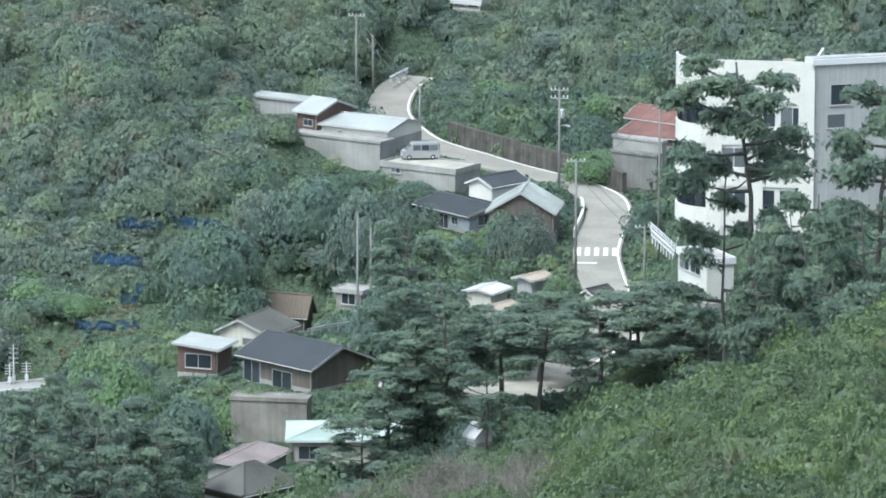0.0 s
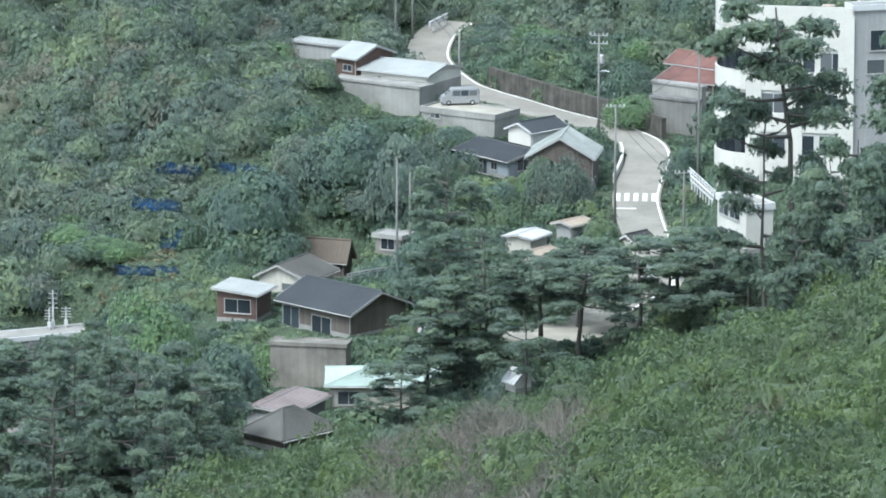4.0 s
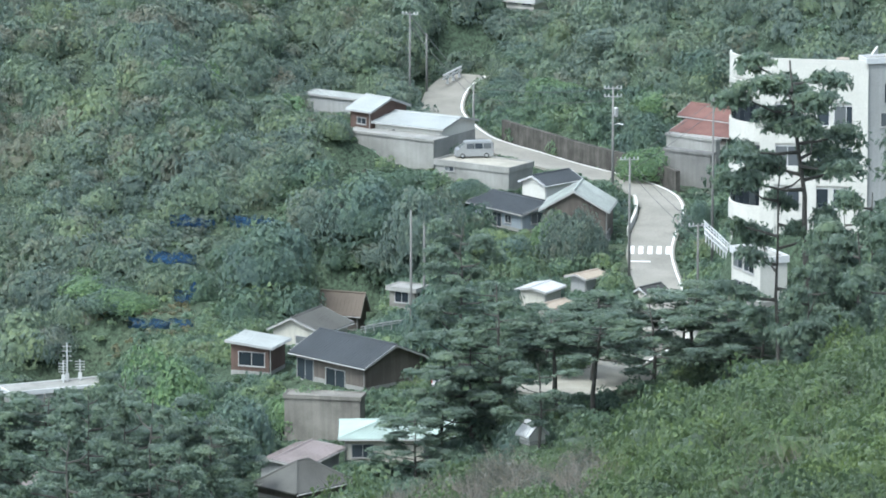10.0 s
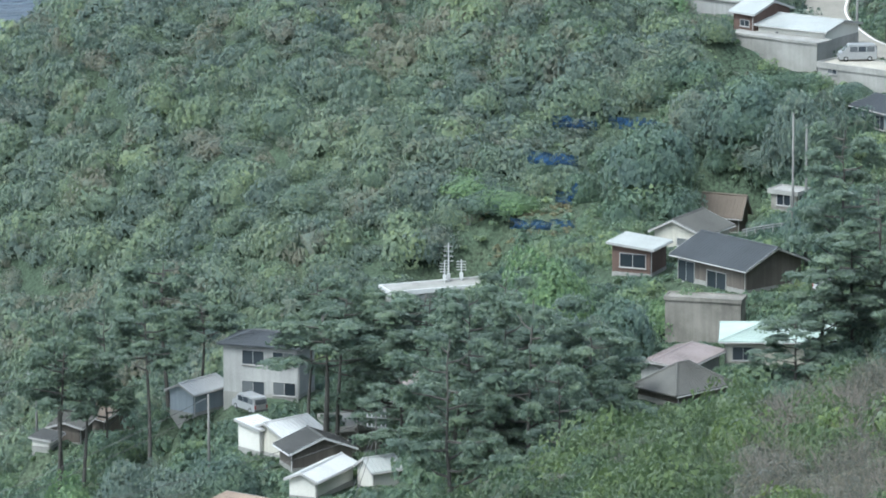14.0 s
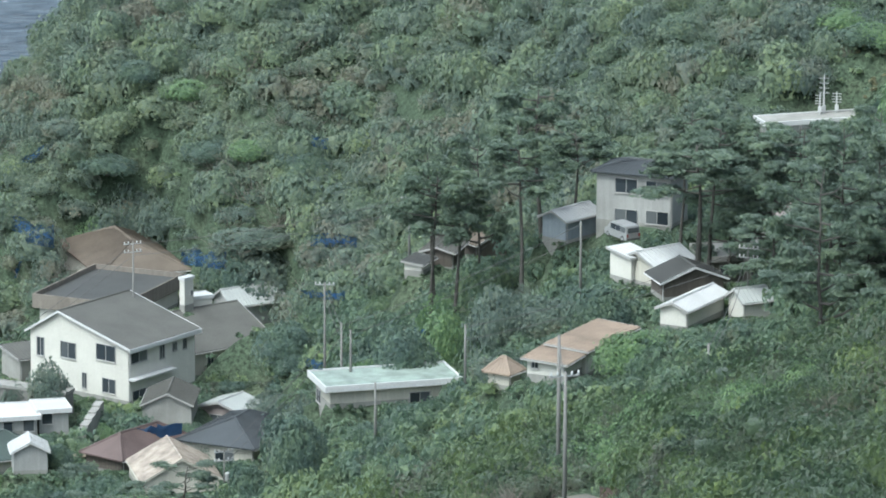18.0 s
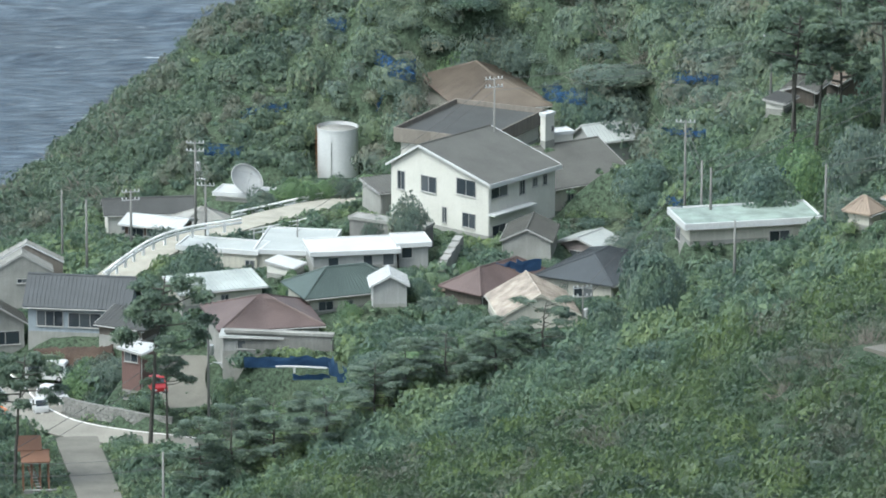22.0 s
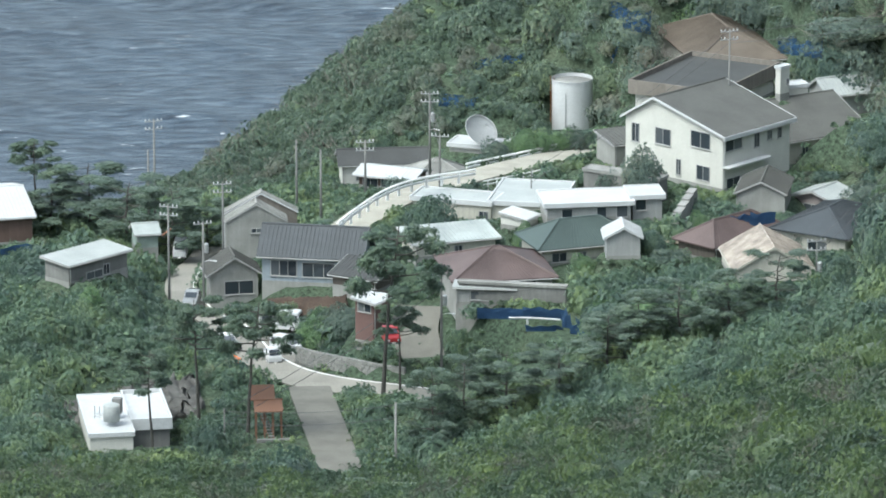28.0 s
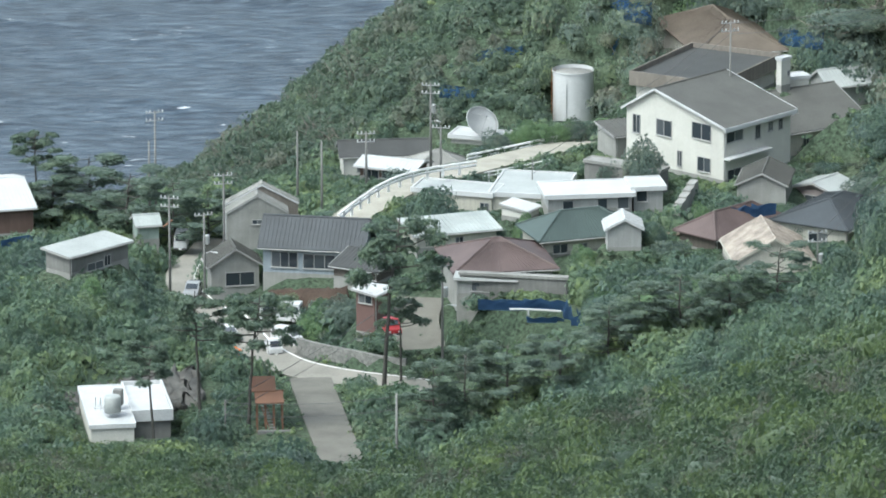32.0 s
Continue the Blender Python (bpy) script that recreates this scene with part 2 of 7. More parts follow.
# understorey soil and low growth
m, n, l, b = node_mat("undergrowth", 0.95, 0, 0.1)
v = place(n)
c = ramp(n, l, noise_tex(n, l, 0.08, 6, v, 0.65), [(0.3, (0.044, 0.064, 0.044)), (0.5, (0.058, 0.082, 0.054)), (0.68, (0.074, 0.092, 0.060)), (0.82, (0.095, 0.090, 0.070))])
c = mix(n, l, c, ramp(n, l, noise_tex(n, l, 2.5, 5, v, 0.7), [(0.35, (0.35,) * 3), (0.65, (1.5,) * 3)]), 1.0, "MULTIPLY")
l.new(c, b.inputs["Base Color"])
bump(n, l, b, noise_tex(n, l, 1.2, 5, v), 0.8, 0.5)
M["undergrowth"] = m

# window glass: dark room behind a slightly reflecting pane
m, n, l, b = node_mat("window_glass", 0.08, 0, 0.5)
c = ramp(n, l, n.new("ShaderNodeObjectInfo").outputs["Random"], [(0.0, (0.02, 0.026, 0.032)), (0.6, (0.045, 0.055, 0.065)), (1.0, (0.13, 0.14, 0.145))])
l.new(c, b.inputs["Base Color"])
M["glass"] = m

# sea: dark slate blue, wave light and shade painted in, foam on breaking crests
m, n, l, b = node_mat("sea", 0.38, 0, 0.36)
v = place(n)
mp = n.new("ShaderNodeMapping")
mp.vector_type = "TEXTURE"
mp.inputs["Rotation"].default_value = (0, 0, radians(15))
mp.inputs["Scale"].default_value = (3.0, 1.0, 1.0)
l.new(v, mp.inputs["Vector"])
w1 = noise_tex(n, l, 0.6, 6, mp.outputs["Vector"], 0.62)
w2 = noise_tex(n, l, 0.03, 3, v, 0.5)
w3 = noise_tex(n, l, 0.75, 4, mp.outputs["Vector"], 0.6)
# the bump's own noise darkens troughs and pales crests, as wave shading
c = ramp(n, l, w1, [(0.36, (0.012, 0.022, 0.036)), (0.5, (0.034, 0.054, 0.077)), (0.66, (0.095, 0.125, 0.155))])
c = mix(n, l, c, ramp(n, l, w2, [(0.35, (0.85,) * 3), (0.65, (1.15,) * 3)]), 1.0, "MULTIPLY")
f1 = noise_tex(n, l, 0.7, 3, mp.outputs["Vector"])
foam = n.new("ShaderNodeMath")
foam.operation = "MULTIPLY"
l.new(ramp(n, l, f1, [(0.675, (0, 0, 0)), (0.70, (1, 1, 1))]), foam.inputs[0])
l.new(ramp(n, l, w3, [(0.5, (0, 0, 0)), (0.62, (1, 1, 1))]), foam.inputs[1])
c = mix(n, l, c, (0.75, 0.78, 0.8), foam.outputs[0])
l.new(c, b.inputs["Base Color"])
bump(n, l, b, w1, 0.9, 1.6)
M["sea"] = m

# ---- the lie of the land: height profiles along bearings from the lookout (distance, height above the sea)
PROFILES = []


def section(bearing, profile):
    d, z = np.array(profile, float).T
    grid = np.arange(0, 1702, 2.0)
    line = np.interp(grid, d, z)
    PROFILES.append((bearing, np.convolve(np.pad(line, 6, mode="edge"), np.hanning(15)[1:-1] / np.hanning(15).sum(), "valid")))


section(-6, [(0, 228.4), (40, 217), (150, 185), (330, 154.6), (420, 149.8), (480, 117.6), (560, 105.3), (650, 106.9), (720, 106.7), (770, 123.0), (820, 142.3), (1000, 158.6), (1600, 178.6)])
section(-4, [(0, 228.4), (40, 217), (150, 185), (330, 149.8), (420, 144.1), (480, 108.7), (560, 99.1), (600, 109.0), (650, 103.7), (700, 101.3), (740, 112.6), (790, 131.5), (1000, 158.6), (1600, 178.6)])
section(-2, [(0, 228.4), (40, 217), (150, 185), (330, 144.9), (425, 136.5), (490, 98.9), (560, 88.8), (620, 91.4), (680, 92.9), (700, 93.9), (725, 94.1), (745, 98.5), (780, 114.7), (820, 130.7), (1000, 158.6), (1600, 178.6)])
section(0, [(0, 228.4), (40, 217), (150, 185), (330, 141.2), (430, 129.5), (500, 89.7), (560, 82.5), (610, 90.3), (650, 90.7), (690, 93.4), (740, 96.7), (770, 99.6), (800, 108.9), (850, 127.1), (1000, 149.8), (1600, 169.8)])
section(3, [(0, 228.4), (40, 217), (150, 185), (330, 136.9), (440, 121.5), (500, 86.9), (560, 82.5), (610, 88.0), (660, 89.7), (700, 91.4), (740, 100.7), (780, 110.5), (850, 124.1), (1000, 114.6), (1300, -20.0), (1700, -25)])
section(5.5, [(0, 228.4), (40, 217), (150, 180), (330, 130.6), (450, 110.3), (520, 79.3), (580, 76.2), (620, 77.7), (650, 76.3), (685, 78.1), (730, 89.2), (780, 102.2), (830, 107.4), (900, 69.8), (1000, 40.0), (1100, -2.0), (1700, -25)])
section(7.5, [(0, 228.4), (40, 217), (150, 180), (330, 123.7), (468, 99.9), (530, 72.4), (590, 67.0), (620, 65.0), (660, 63.0), (695, 63.1), (735, 72.3), (780, 87.5), (815, 93.4), (860, 68.0), (950, 35.0), (1040, -2.0), (1700, -25)])
section(9.5, [(0, 228.4), (40, 215), (150, 176), (380, 107.9), (490, 84.6), (540, 61.2), (600, 54.5), (640, 53.7), (690, 49.0), (725, 54.4), (765, 71.7), (795, 80.2), (850, 46.0), (930, 20.0), (980, -2.0), (1700, -25)])
section(11.5, [(0, 228.4), (40, 215), (150, 176), (420, 91.1), (515, 73.4), (560, 52.9), (600, 50.0), (640, 46.5), (690, 45.1), (735, 45.2), (770, 60.8), (795, 65.2), (840, 31.0), (900, 5.0), (930, -3.0), (1700, -25)])
section(13.5, [(0, 228.4), (40, 215), (150, 176), (420, 87.9), (480, 72.4), (540, 59.2), (590, 40.1), (620, 40.4), (690, 39.9), (735, 38.4), (765, 44.0), (785, 44.6), (830, 22.0), (870, -3.0), (1700, -25)])
section(15, [(0, 228.4), (40, 215), (150, 176), (420, 87.9), (500, 67.9), (560, 53.4), (590, 43.5), (640, 38.5), (700, 35.9), (745, 33.6), (765, 33.0), (800, 20.0), (840, -3.0), (1700, -25)])
section(17, [(0, 228.4), (40, 215), (150, 176), (420, 87.9), (500, 67.9), (560, 52.9), (590, 45.8), (620, 44.6), (660, 42.0), (700, 35.9), (745, 28.9), (780, 10.0), (800, -3.0), (1700, -25)])
section(21, [(0, 228.4), (40, 215), (150, 176), (420, 87.9), (500, 67.9), (600, 43.1), (660, 35.8), (700, 20.0), (740, -3.0), (1700, -25)])
AZ0, AZ1, AZ_STEP = -30.0, 45.0, 0.1
bearings = np.arange(AZ0, AZ1 + 1e-6, AZ_STEP)
TABLE = np.array([np.interp(bearings, [p[0] for p in PROFILES], col) for col in np.array([p[1] for p in PROFILES]).T]).T
kernel = np.hanning(17)[1:-1]
kernel /= kernel.sum()
TABLE = np.apply_along_axis(lambda a: np.convolve(np.pad(a, 7, mode="edge"), kernel, "valid"), 0, TABLE)
# benches cut level for roads and yards: x, y, z, radius
BENCHES = []


def base_height(x, y):
    x, y = np.asarray(x, float), np.asarray(y, float)
    d = np.clip(np.hypot(x, y), 0, 1690)
    a = np.clip(np.degrees(np.arctan2(-x, y)), AZ0, AZ1 - 0.11)
    i, j = (a - AZ0) / AZ_STEP, d / 2.0
    i0, j0 = i.astype(int), j.astype(int)
    fi, fj = i - i0, j - j0
    z = (TABLE[i0, j0] * (1 - fi) * (1 - fj) + TABLE[i0 + 1, j0] * fi * (1 - fj)
         + TABLE[i0, j0 + 1] * (1 - fi) * fj + TABLE[i0 + 1, j0 + 1] * fi * fj)
    rough = 0.7 * np.sin(x * 0.11 + 1.3 * np.sin(y * 0.07)) * np.sin(y * 0.13 + 1.1 * np.sin(x * 0.05))
    # gullies and low ribs on the wooded slope
    ribs = 1.7 * np.sin(a * 3.1 + d * 0.055 + 0.8 * np.sin(d * 0.06)) + 1.3 * np.sin(a * 5.3 - d * 0.08 + 1.7)
    return z + rough * np.clip((d - 60) / 100, 0, 1) + ribs * np.clip((d - 715) / 40, 0, 1) * np.clip((14 - a) / 3, 0, 1)


def height(x, y):
    z = base_height(x, y)
    for bx, by, bz, r in BENCHES:
        w = np.clip(1.6 - np.hypot(x - bx, y - by) / r * 0.9, 0, 1)
        w = w * w * (3 - 2 * w)
        z = z * (1 - w) + bz * w
    return z

# ---- building helpers
def bm_box(bm, x0, x1, y0, y1, z0, z1, m=None):
    v = [bm.verts.new((x, y, z)) for z in (z0, z1) for x, y in ((x0, y0), (x1, y0), (x1, y1), (x0, y1))]
    for f in ((3, 2, 1, 0), (4, 5, 6, 7), (0, 1, 5, 4), (1, 2, 6, 5), (2, 3, 7, 6), (3, 0, 4, 7)):
        bm.faces.new([v[i] for i in f])
    if m is not None:
        bmesh.ops.transform(bm, matrix=m, verts=v)
    return v


def bm_poly_slab(bm, pts, thick):
    """A slab under the polygon pts (counterclockwise from above)."""
    top = [bm.verts.new(p) for p in pts]
    low = [bm.verts.new((p[0], p[1], p[2] - thick)) for p in pts]
    bm.faces.new(top)
    bm.faces.new(low[::-1])
    for i in range(len(pts)):
        j = (i + 1) % len(pts)
        bm.faces.new((top[i], low[i], low[j], top[j]))


def bm_tube(bm, pts, radii, sides=8, cap=True):
    rings = []
    for i, (p, r) in enumerate(zip(pts, radii)):
        a, b = Vector(pts[max(i - 1, 0)]), Vector(pts[min(i + 1, len(pts) - 1)])
        q = (b - a).to_track_quat("Z", "Y")
        rings.append([bm.verts.new(Vector(p) + q @ Vector((r * math.cos(k * 2 * math.pi / sides), r * math.sin(k * 2 * math.pi / sides), 0))) for k in range(sides)])
    for r0, r1 in zip(rings, rings[1:]):
        for k in range(sides):
            bm.faces.new((r0[k], r0[(k + 1) % sides], r1[(k + 1) % sides], r1[k]))
    if cap:
        bm.faces.new(rings[0][::-1])
        bm.faces.new(rings[-1])


def part(name, bm, material, parent=None, label="", smooth=False):
    me = bpy.data.meshes.new(name)
    bm.to_mesh(me)
    bm.free()
    if smooth:
        me.shade_smooth()
    me.materials.append(M[material] if isinstance(material, str) else material)
    ob = new(name, me)
    ob.parent = parent
    return tagged(ob, label)


def thing(name, m, label, category, group="", kind=""):
    ob = new(name)
    ob.matrix_world = m
    return tagged(ob, label, category, group, kind)


def box_part(name, material, parent, x0, x1, y0, y1, z0, z1, label="", bevel=0.0, m=None):
    bm = bmesh.new()
    bm_box(bm, x0, x1, y0, y1, z0, z1, m)
    if bevel:
        bmesh.ops.bevel(bm, geom=bm.edges[:], offset=bevel, segments=2, affect="EDGES")
    return part(name, bm, material, parent, label)


def window(parent, side, u, v, w, h, frame_mat="trim", split=2, hood=False):
    """A sliding window on a wall: side 'f' is the wall along local x (y = 0), 's' the wall along local y (x = 0)."""
    m = Matrix.Identity(4) if side == "f" else pose(0, 0, 0, 0, 0, 90) @ Matrix.Diagonal((1, -1, 1, 1))
    sgn = 1
    bm = bmesh.new()
    t = 0.07
    loops = []
    for y, g in ((-0.06, t), (-0.06, 0), (0.05, 0), (0.05, t)):
        loops.append([bm.verts.new(m @ Vector(q)) for q in ((u - g, y, v - g), (u + w + g, y, v - g), (u + w + g, y, v + h + g), (u - g, y, v + h + g))])
    for k in range(4):
        a, b = loops[k], loops[(k + 1) % 4]
        for i in range(4):
            bm.faces.new((a[i], a[(i + 1) % 4], b[(i + 1) % 4], b[i]))
    bmesh.ops.recalc_face_normals(bm, faces=bm.faces[:])
    fr = part("window", bm, frame_mat, parent)
    for k in range(1, split):
        c = u + w * k / split
        bm = bmesh.new()
        bm_box(bm, c - 0.03, c + 0.03, -0.045, 0.05, v, v + h, m)
        if side == "s":
            bmesh.ops.reverse_faces(bm, faces=bm.faces[:])
        part("mullion", bm, frame_mat, fr)
    for k in range(split):
        bm = bmesh.new()
        bm_box(bm, u + w * k / split + 0.03, u + w * (k + 1) / split - 0.03, -0.02, 0.03, v, v + h, m)
        if side == "s":
            bmesh.ops.reverse_faces(bm, faces=bm.faces[:])
        part("pane", bm, "glass", fr)
    bm = bmesh.new()
    bm_box(bm, u - 0.12, u + w + 0.12, -0.13, 0.02, v - t - 0.06, v - t, m)
    if hood:
        bm_box(bm, u - 0.25, u + w + 0.25, -0.5, 0.02, v + h + 0.2, v + h + 0.26, m)
    if side == "s":
        bmesh.ops.reverse_faces(bm, faces=bm.faces[:])
    part("window_sill", bm, frame_mat, parent)
    return fr


def seams(bm, p0, p1, q0, q1, step, hgt=0.055, wid=0.07):
    """Raised ribs on a roof plane whose eave runs p0 to p1 and whose ridge runs q0 to q1."""
    p0, p1, q0, q1 = map(Vector, (p0, p1, q0, q1))
    n = max(2, int((p1 - p0).length / step))
    up = (p1 - p0).cross(q0 - p0).normalized()
    if up.z < 0:
        up = -up
    along = (p1 - p0).normalized() * wid / 2
    for i in range(n + 1):
        a, b = p0.lerp(p1, i / n), q0.lerp(q1, i / n)
        if (b - a).length < 0.3:
            continue
        v = [bm.verts.new(x) for x in (a - along, a + along, b + along, b - along, a - along + up * hgt, a + along + up * hgt, b + along + up * hgt, b - along + up * hgt)]
        for f in ((4, 5, 6, 7), (0, 1, 5, 4), (2, 3, 7, 6), (1, 2, 6, 5), (3, 0, 4, 7)):
            bm.faces.new([v[k] for k in f])


def house(label, x, y, z, heading, w, d, h, roof="gable", rise=1.5, over=0.5, wall="white_wall", top="dark_roof", ridge="x",
          front=(), side=(), name="house", category="house", apex=0.5, rib=0.45, hood=False, fascia=0.9, split=2, group="village houses", deep=3.0, rim="trim"):
    """A building from its near corner: w metres along local x, d along local y, walls h high to the eave, standing at height z."""
    t = thing(name, pose(x, y, z, 0, 0, heading), label, category, group)
    bm = bmesh.new()
    bm_box(bm, 0, w, 0, d, -deep, 0.35)
    part("foundation", bm, wall if deep > 5 or name == "retaining_wall" else "concrete", t)
    bm = bmesh.new()
    bm_box(bm, 0.02, w - 0.02, 0.02, d - 0.02, 0.35, h)
    o, th = over, 0.16
    if roof in ("gable", "shed"):
        ap = apex if roof == "gable" else 1.0
        # gable ends close the space under the roof
        if ridge == "x":
            for xx in (0.02, w - 0.22):
                pts = [(xx, 0.02, h), (xx, d - 0.02, h), (xx, d * ap if ap < 1 else d - 0.02, h + rise)]
                a = [bm.verts.new(p) for p in pts]
                b2 = [bm.verts.new((p[0] + 0.2, p[1], p[2])) for p in pts]
                bm.faces.new(a[::-1]), bm.faces.new(b2)
                for i in range(3):
                    bm.faces.new((a[i], a[(i + 1) % 3], b2[(i + 1) % 3], b2[i]))
            if ap == 1.0:
                bm_box(bm, 0.02, w - 0.02, d - 0.2, d - 0.02, h, h + rise)
        else:
            for yy in (0.02, d - 0.22):
                pts = [(0.02, yy, h), (w - 0.02, yy, h), (w * ap if ap < 1 else w - 0.02, yy, h + rise)]
                a = [bm.verts.new(p) for p in pts]
                b2 = [bm.verts.new((p[0], p[1] + 0.2, p[2])) for p in pts]
                bm.faces.new(a), bm.faces.new(b2[::-1])
                for i in range(3):
                    bm.faces.new((a[i], b2[i], b2[(i + 1) % 3], a[(i + 1) % 3]))
            if ap == 1.0:
                bm_box(bm, w - 0.2, w - 0.02, 0.02, d - 0.02, h, h + rise)
    part("wall", bm, wall, t)
    planes = []
    if roof == "gable" or roof == "shed":
        ap = apex if roof == "gable" else 1.0
        if ridge == "x":
            run = d * ap
            s = rise / run
            planes.append([(-o, -o, h - o * s), (w + o, -o, h - o * s), (w + o, run + (o if ap == 1 else 0), h + rise + (o * s if ap == 1 else 0)), (-o, run + (o if ap == 1 else 0), h + rise + (o * s if ap == 1 else 0))])
            if ap < 1:
                s2 = rise / (d - run)
                planes.append([(w + o, d + o, h - o * s2), (-o, d + o, h - o * s2), (-o, run, h + rise), (w + o, run, h + rise)])
        else:
            run = w * ap
            s = rise / run
            planes.append([(-o, d + o, h - o * s), (-o, -o, h - o * s), (run + (o if ap == 1 else 0), -o, h + rise + (o * s if ap == 1 else 0)), (run + (o if ap == 1 else 0), d + o, h + rise + (o * s if ap == 1 else 0))])
            if ap < 1:
                s2 = rise / (w - run)
                planes.append([(w + o, -o, h - o * s2), (w + o, d + o, h - o * s2), (run, d + o, h + rise), (run, -o, h + rise)])
    elif roof == "hip":
        k = min(w, d) / 2
        e = h - o * rise / k
        A, B, C, D = (-o, -o, e), (w + o, -o, e), (w + o, d + o, e), (-o, d + o, e)
        if w >= d:
            P, Q = (k, d / 2, h + rise), (w - k, d / 2, h + rise)
            if w - d < 0.3:
                Q = (w - k + 0.3, d / 2, h + rise)
            planes = [[A, B, Q, P], [B, C, Q], [C, D, P, Q], [D, A, P]]
        else:
            P, Q = (w / 2, k, h + rise), (w / 2, d - k, h + rise)
            planes = [[A, B, P], [B, C, Q, P], [C, D, Q], [D, A, P, Q]]
    for pl in planes:
        bm = bmesh.new()
        bm_poly_slab(bm, [(p[0], p[1], p[2] + th) for p in pl], th)
        r = part("roof", bm, top, t)
        if rib and len(pl) == 4:
            bm = bmesh.new()
            seams(bm, *[(p[0], p[1], p[2] + th) for p in (pl[0], pl[1], pl[3], pl[2])], rib)
            part("roof_seam", bm, top, r)
    if roof in ("gable", "hip"):
        bm = bmesh.new()
        if roof == "gable":
            ends = [((-o, d * apex, h + rise + th), (w + o, d * apex, h + rise + th))] if ridge == "x" else [((w * apex, -o, h + rise + th), (w * apex, d + o, h + rise + th))]
        else:
            ends = [(P, Q), (A, P), (D, P if w >= d else Q), (B, Q if w >= d else P), (C, Q)]
            ends = [((a[0], a[1], a[2] + th), (b[0], b[1], b[2] + th)) for a, b in ends]
        for a, b in ends:
            bm_tube(bm, [a, b], [0.13, 0.13], 6)
        part("ridge_cap", bm, top, t)
    if roof in ("gable", "shed"):
        # verge boards along the visible gable edges
        for pl in planes:
            for a, b in ((pl[1], pl[2]), (pl[3], pl[0])):
                bm = bmesh.new()
                a, b = Vector(a), Vector(b)
                n = Vector((b.y - a.y, a.x - b.x, 0)).normalized() * 0.03
                v = [bm.verts.new(q) for q in (a - n + Vector((0, 0, -0.06)), a + n + Vector((0, 0, -0.06)), b + n + Vector((0, 0, -0.06)), b - n + Vector((0, 0, -0.06)))]
                u = [bm.verts.new(q.co + Vector((0, 0, th + 0.12))) for q in v]
                bm.faces.new(u)
                bm.faces.new(v[::-1])
                for i in range(4):
                    bm.faces.new((v[i], v[(i + 1) % 4], u[(i + 1) % 4], u[i]))
                part("verge_board", bm, rim, t)
    if roof == "flat":
        bm = bmesh.new()
        bm_box(bm, -o, w + o, -o, d + o, h - 0.02, h + 0.2)
        part("roof", bm, top, t)
        for nm, q in (("a", (-o - 0.1, w + o + 0.1, -o - 0.12, -o + 0.06)), ("b", (-o - 0.1, w + o + 0.1, d + o - 0.06, d + o + 0.12)), ("c", (-o - 0.12, -o + 0.06, -o + 0.06, d + o - 0.06)), ("d", (w + o - 0.06, w + o + 0.12, -o + 0.06, d + o - 0.06))):
            bm = bmesh.new()
            bm_box(bm, *q, h - fascia * 0.6, h + 0.2 + fascia * 0.4)
            part("parapet", bm, rim, t)
    else:
        # gutter and a downpipe along the front eave
        bm = bmesh.new()
        if roof == "hip" or ridge == "x":
            g = planes[0]
            bm_tube(bm, [(g[0][0], g[0][1] - 0.06, g[0][2]), (g[1][0], g[1][1] - 0.06, g[1][2])], [0.07, 0.07], 6)
            bm_tube(bm, [(0.15, -0.08, h - 0.1), (0.15, -0.08, 0.1)], [0.045, 0.045], 6)
        else:
            g = planes[0]
            bm_tube(bm, [(g[0][0] - 0.06, g[0][1], g[0][2]), (g[1][0] - 0.06, g[1][1], g[1][2])], [0.07, 0.07], 6)
            bm_tube(bm, [(-0.08, 0.15, h - 0.1), (-0.08, 0.15, 0.1)], [0.045, 0.045], 6)
        part("gutter", bm, rim, t)
    for q in front:
        if q[0] + q[2] < w - 0.1:
            window(t, "f", *q, hood=hood, split=split)
    for q in side:
        if q[0] + q[2] < d - 0.1:
            window(t, "s", *q, hood=hood, split=split)
    WALLS.append((x, y, heading, w, d, z, h))
    PADS.append((x, y, heading, w, d, z, name in ("retaining_wall", "parking_platform")))
    return t


WALLS, PADS, CLEARINGS = [], [], []

ROAD_LINES = []


def smooth_line(pts, step=1.5):
    """Catmull-Rom through the points, resampled."""
    p = [Vector(q) for q in pts]
    p = [2 * p[0] - p[1]] + p + [2 * p[-1] - p[-2]]
    out = []
    for a, b, c, d in zip(p, p[1:], p[2:], p[3:]):
        k = max(2, int((c - b).length / step))
        for i in range(k):
            t = i / k
            out.append(0.5 * (2 * b + (c - a) * t + (2 * a - 5 * b + 4 * c - d) * t * t + (3 * b - a - 3 * c + d) * t ** 3))
    out.append(p[-2])
    return out


def ribbon(line, off0, off1, lift, thick=0.0):
    bm = bmesh.new()
    rows = []
    for i, p in enumerate(line):
        d = (line[min(i + 1, len(line) - 1)] - line[max(i - 1, 0)])
        n = Vector((d.y, -d.x, 0)).normalized()
        a, b = p + n * off0, p + n * off1
        a.z, b.z = p.z + lift, p.z + lift
        r = [bm.verts.new(a), bm.verts.new(b)]
        if thick:
            r += [bm.verts.new((b.x, b.y, b.z - thick)), bm.verts.new((a.x, a.y, a.z - thick))]
        rows.append(r)
    for r, s in zip(rows, rows[1:]):
        k = len(r)
        for j in range(k if thick else 1):
            bm.faces.new((r[j], s[j], s[(j + 1) % k], r[(j + 1) % k]))
    if thick:
        bm.faces.new(rows[0])
        bm.faces.new(rows[-1][::-1])
    bmesh.ops.recalc_face_normals(bm, faces=bm.faces[:])
    return bm


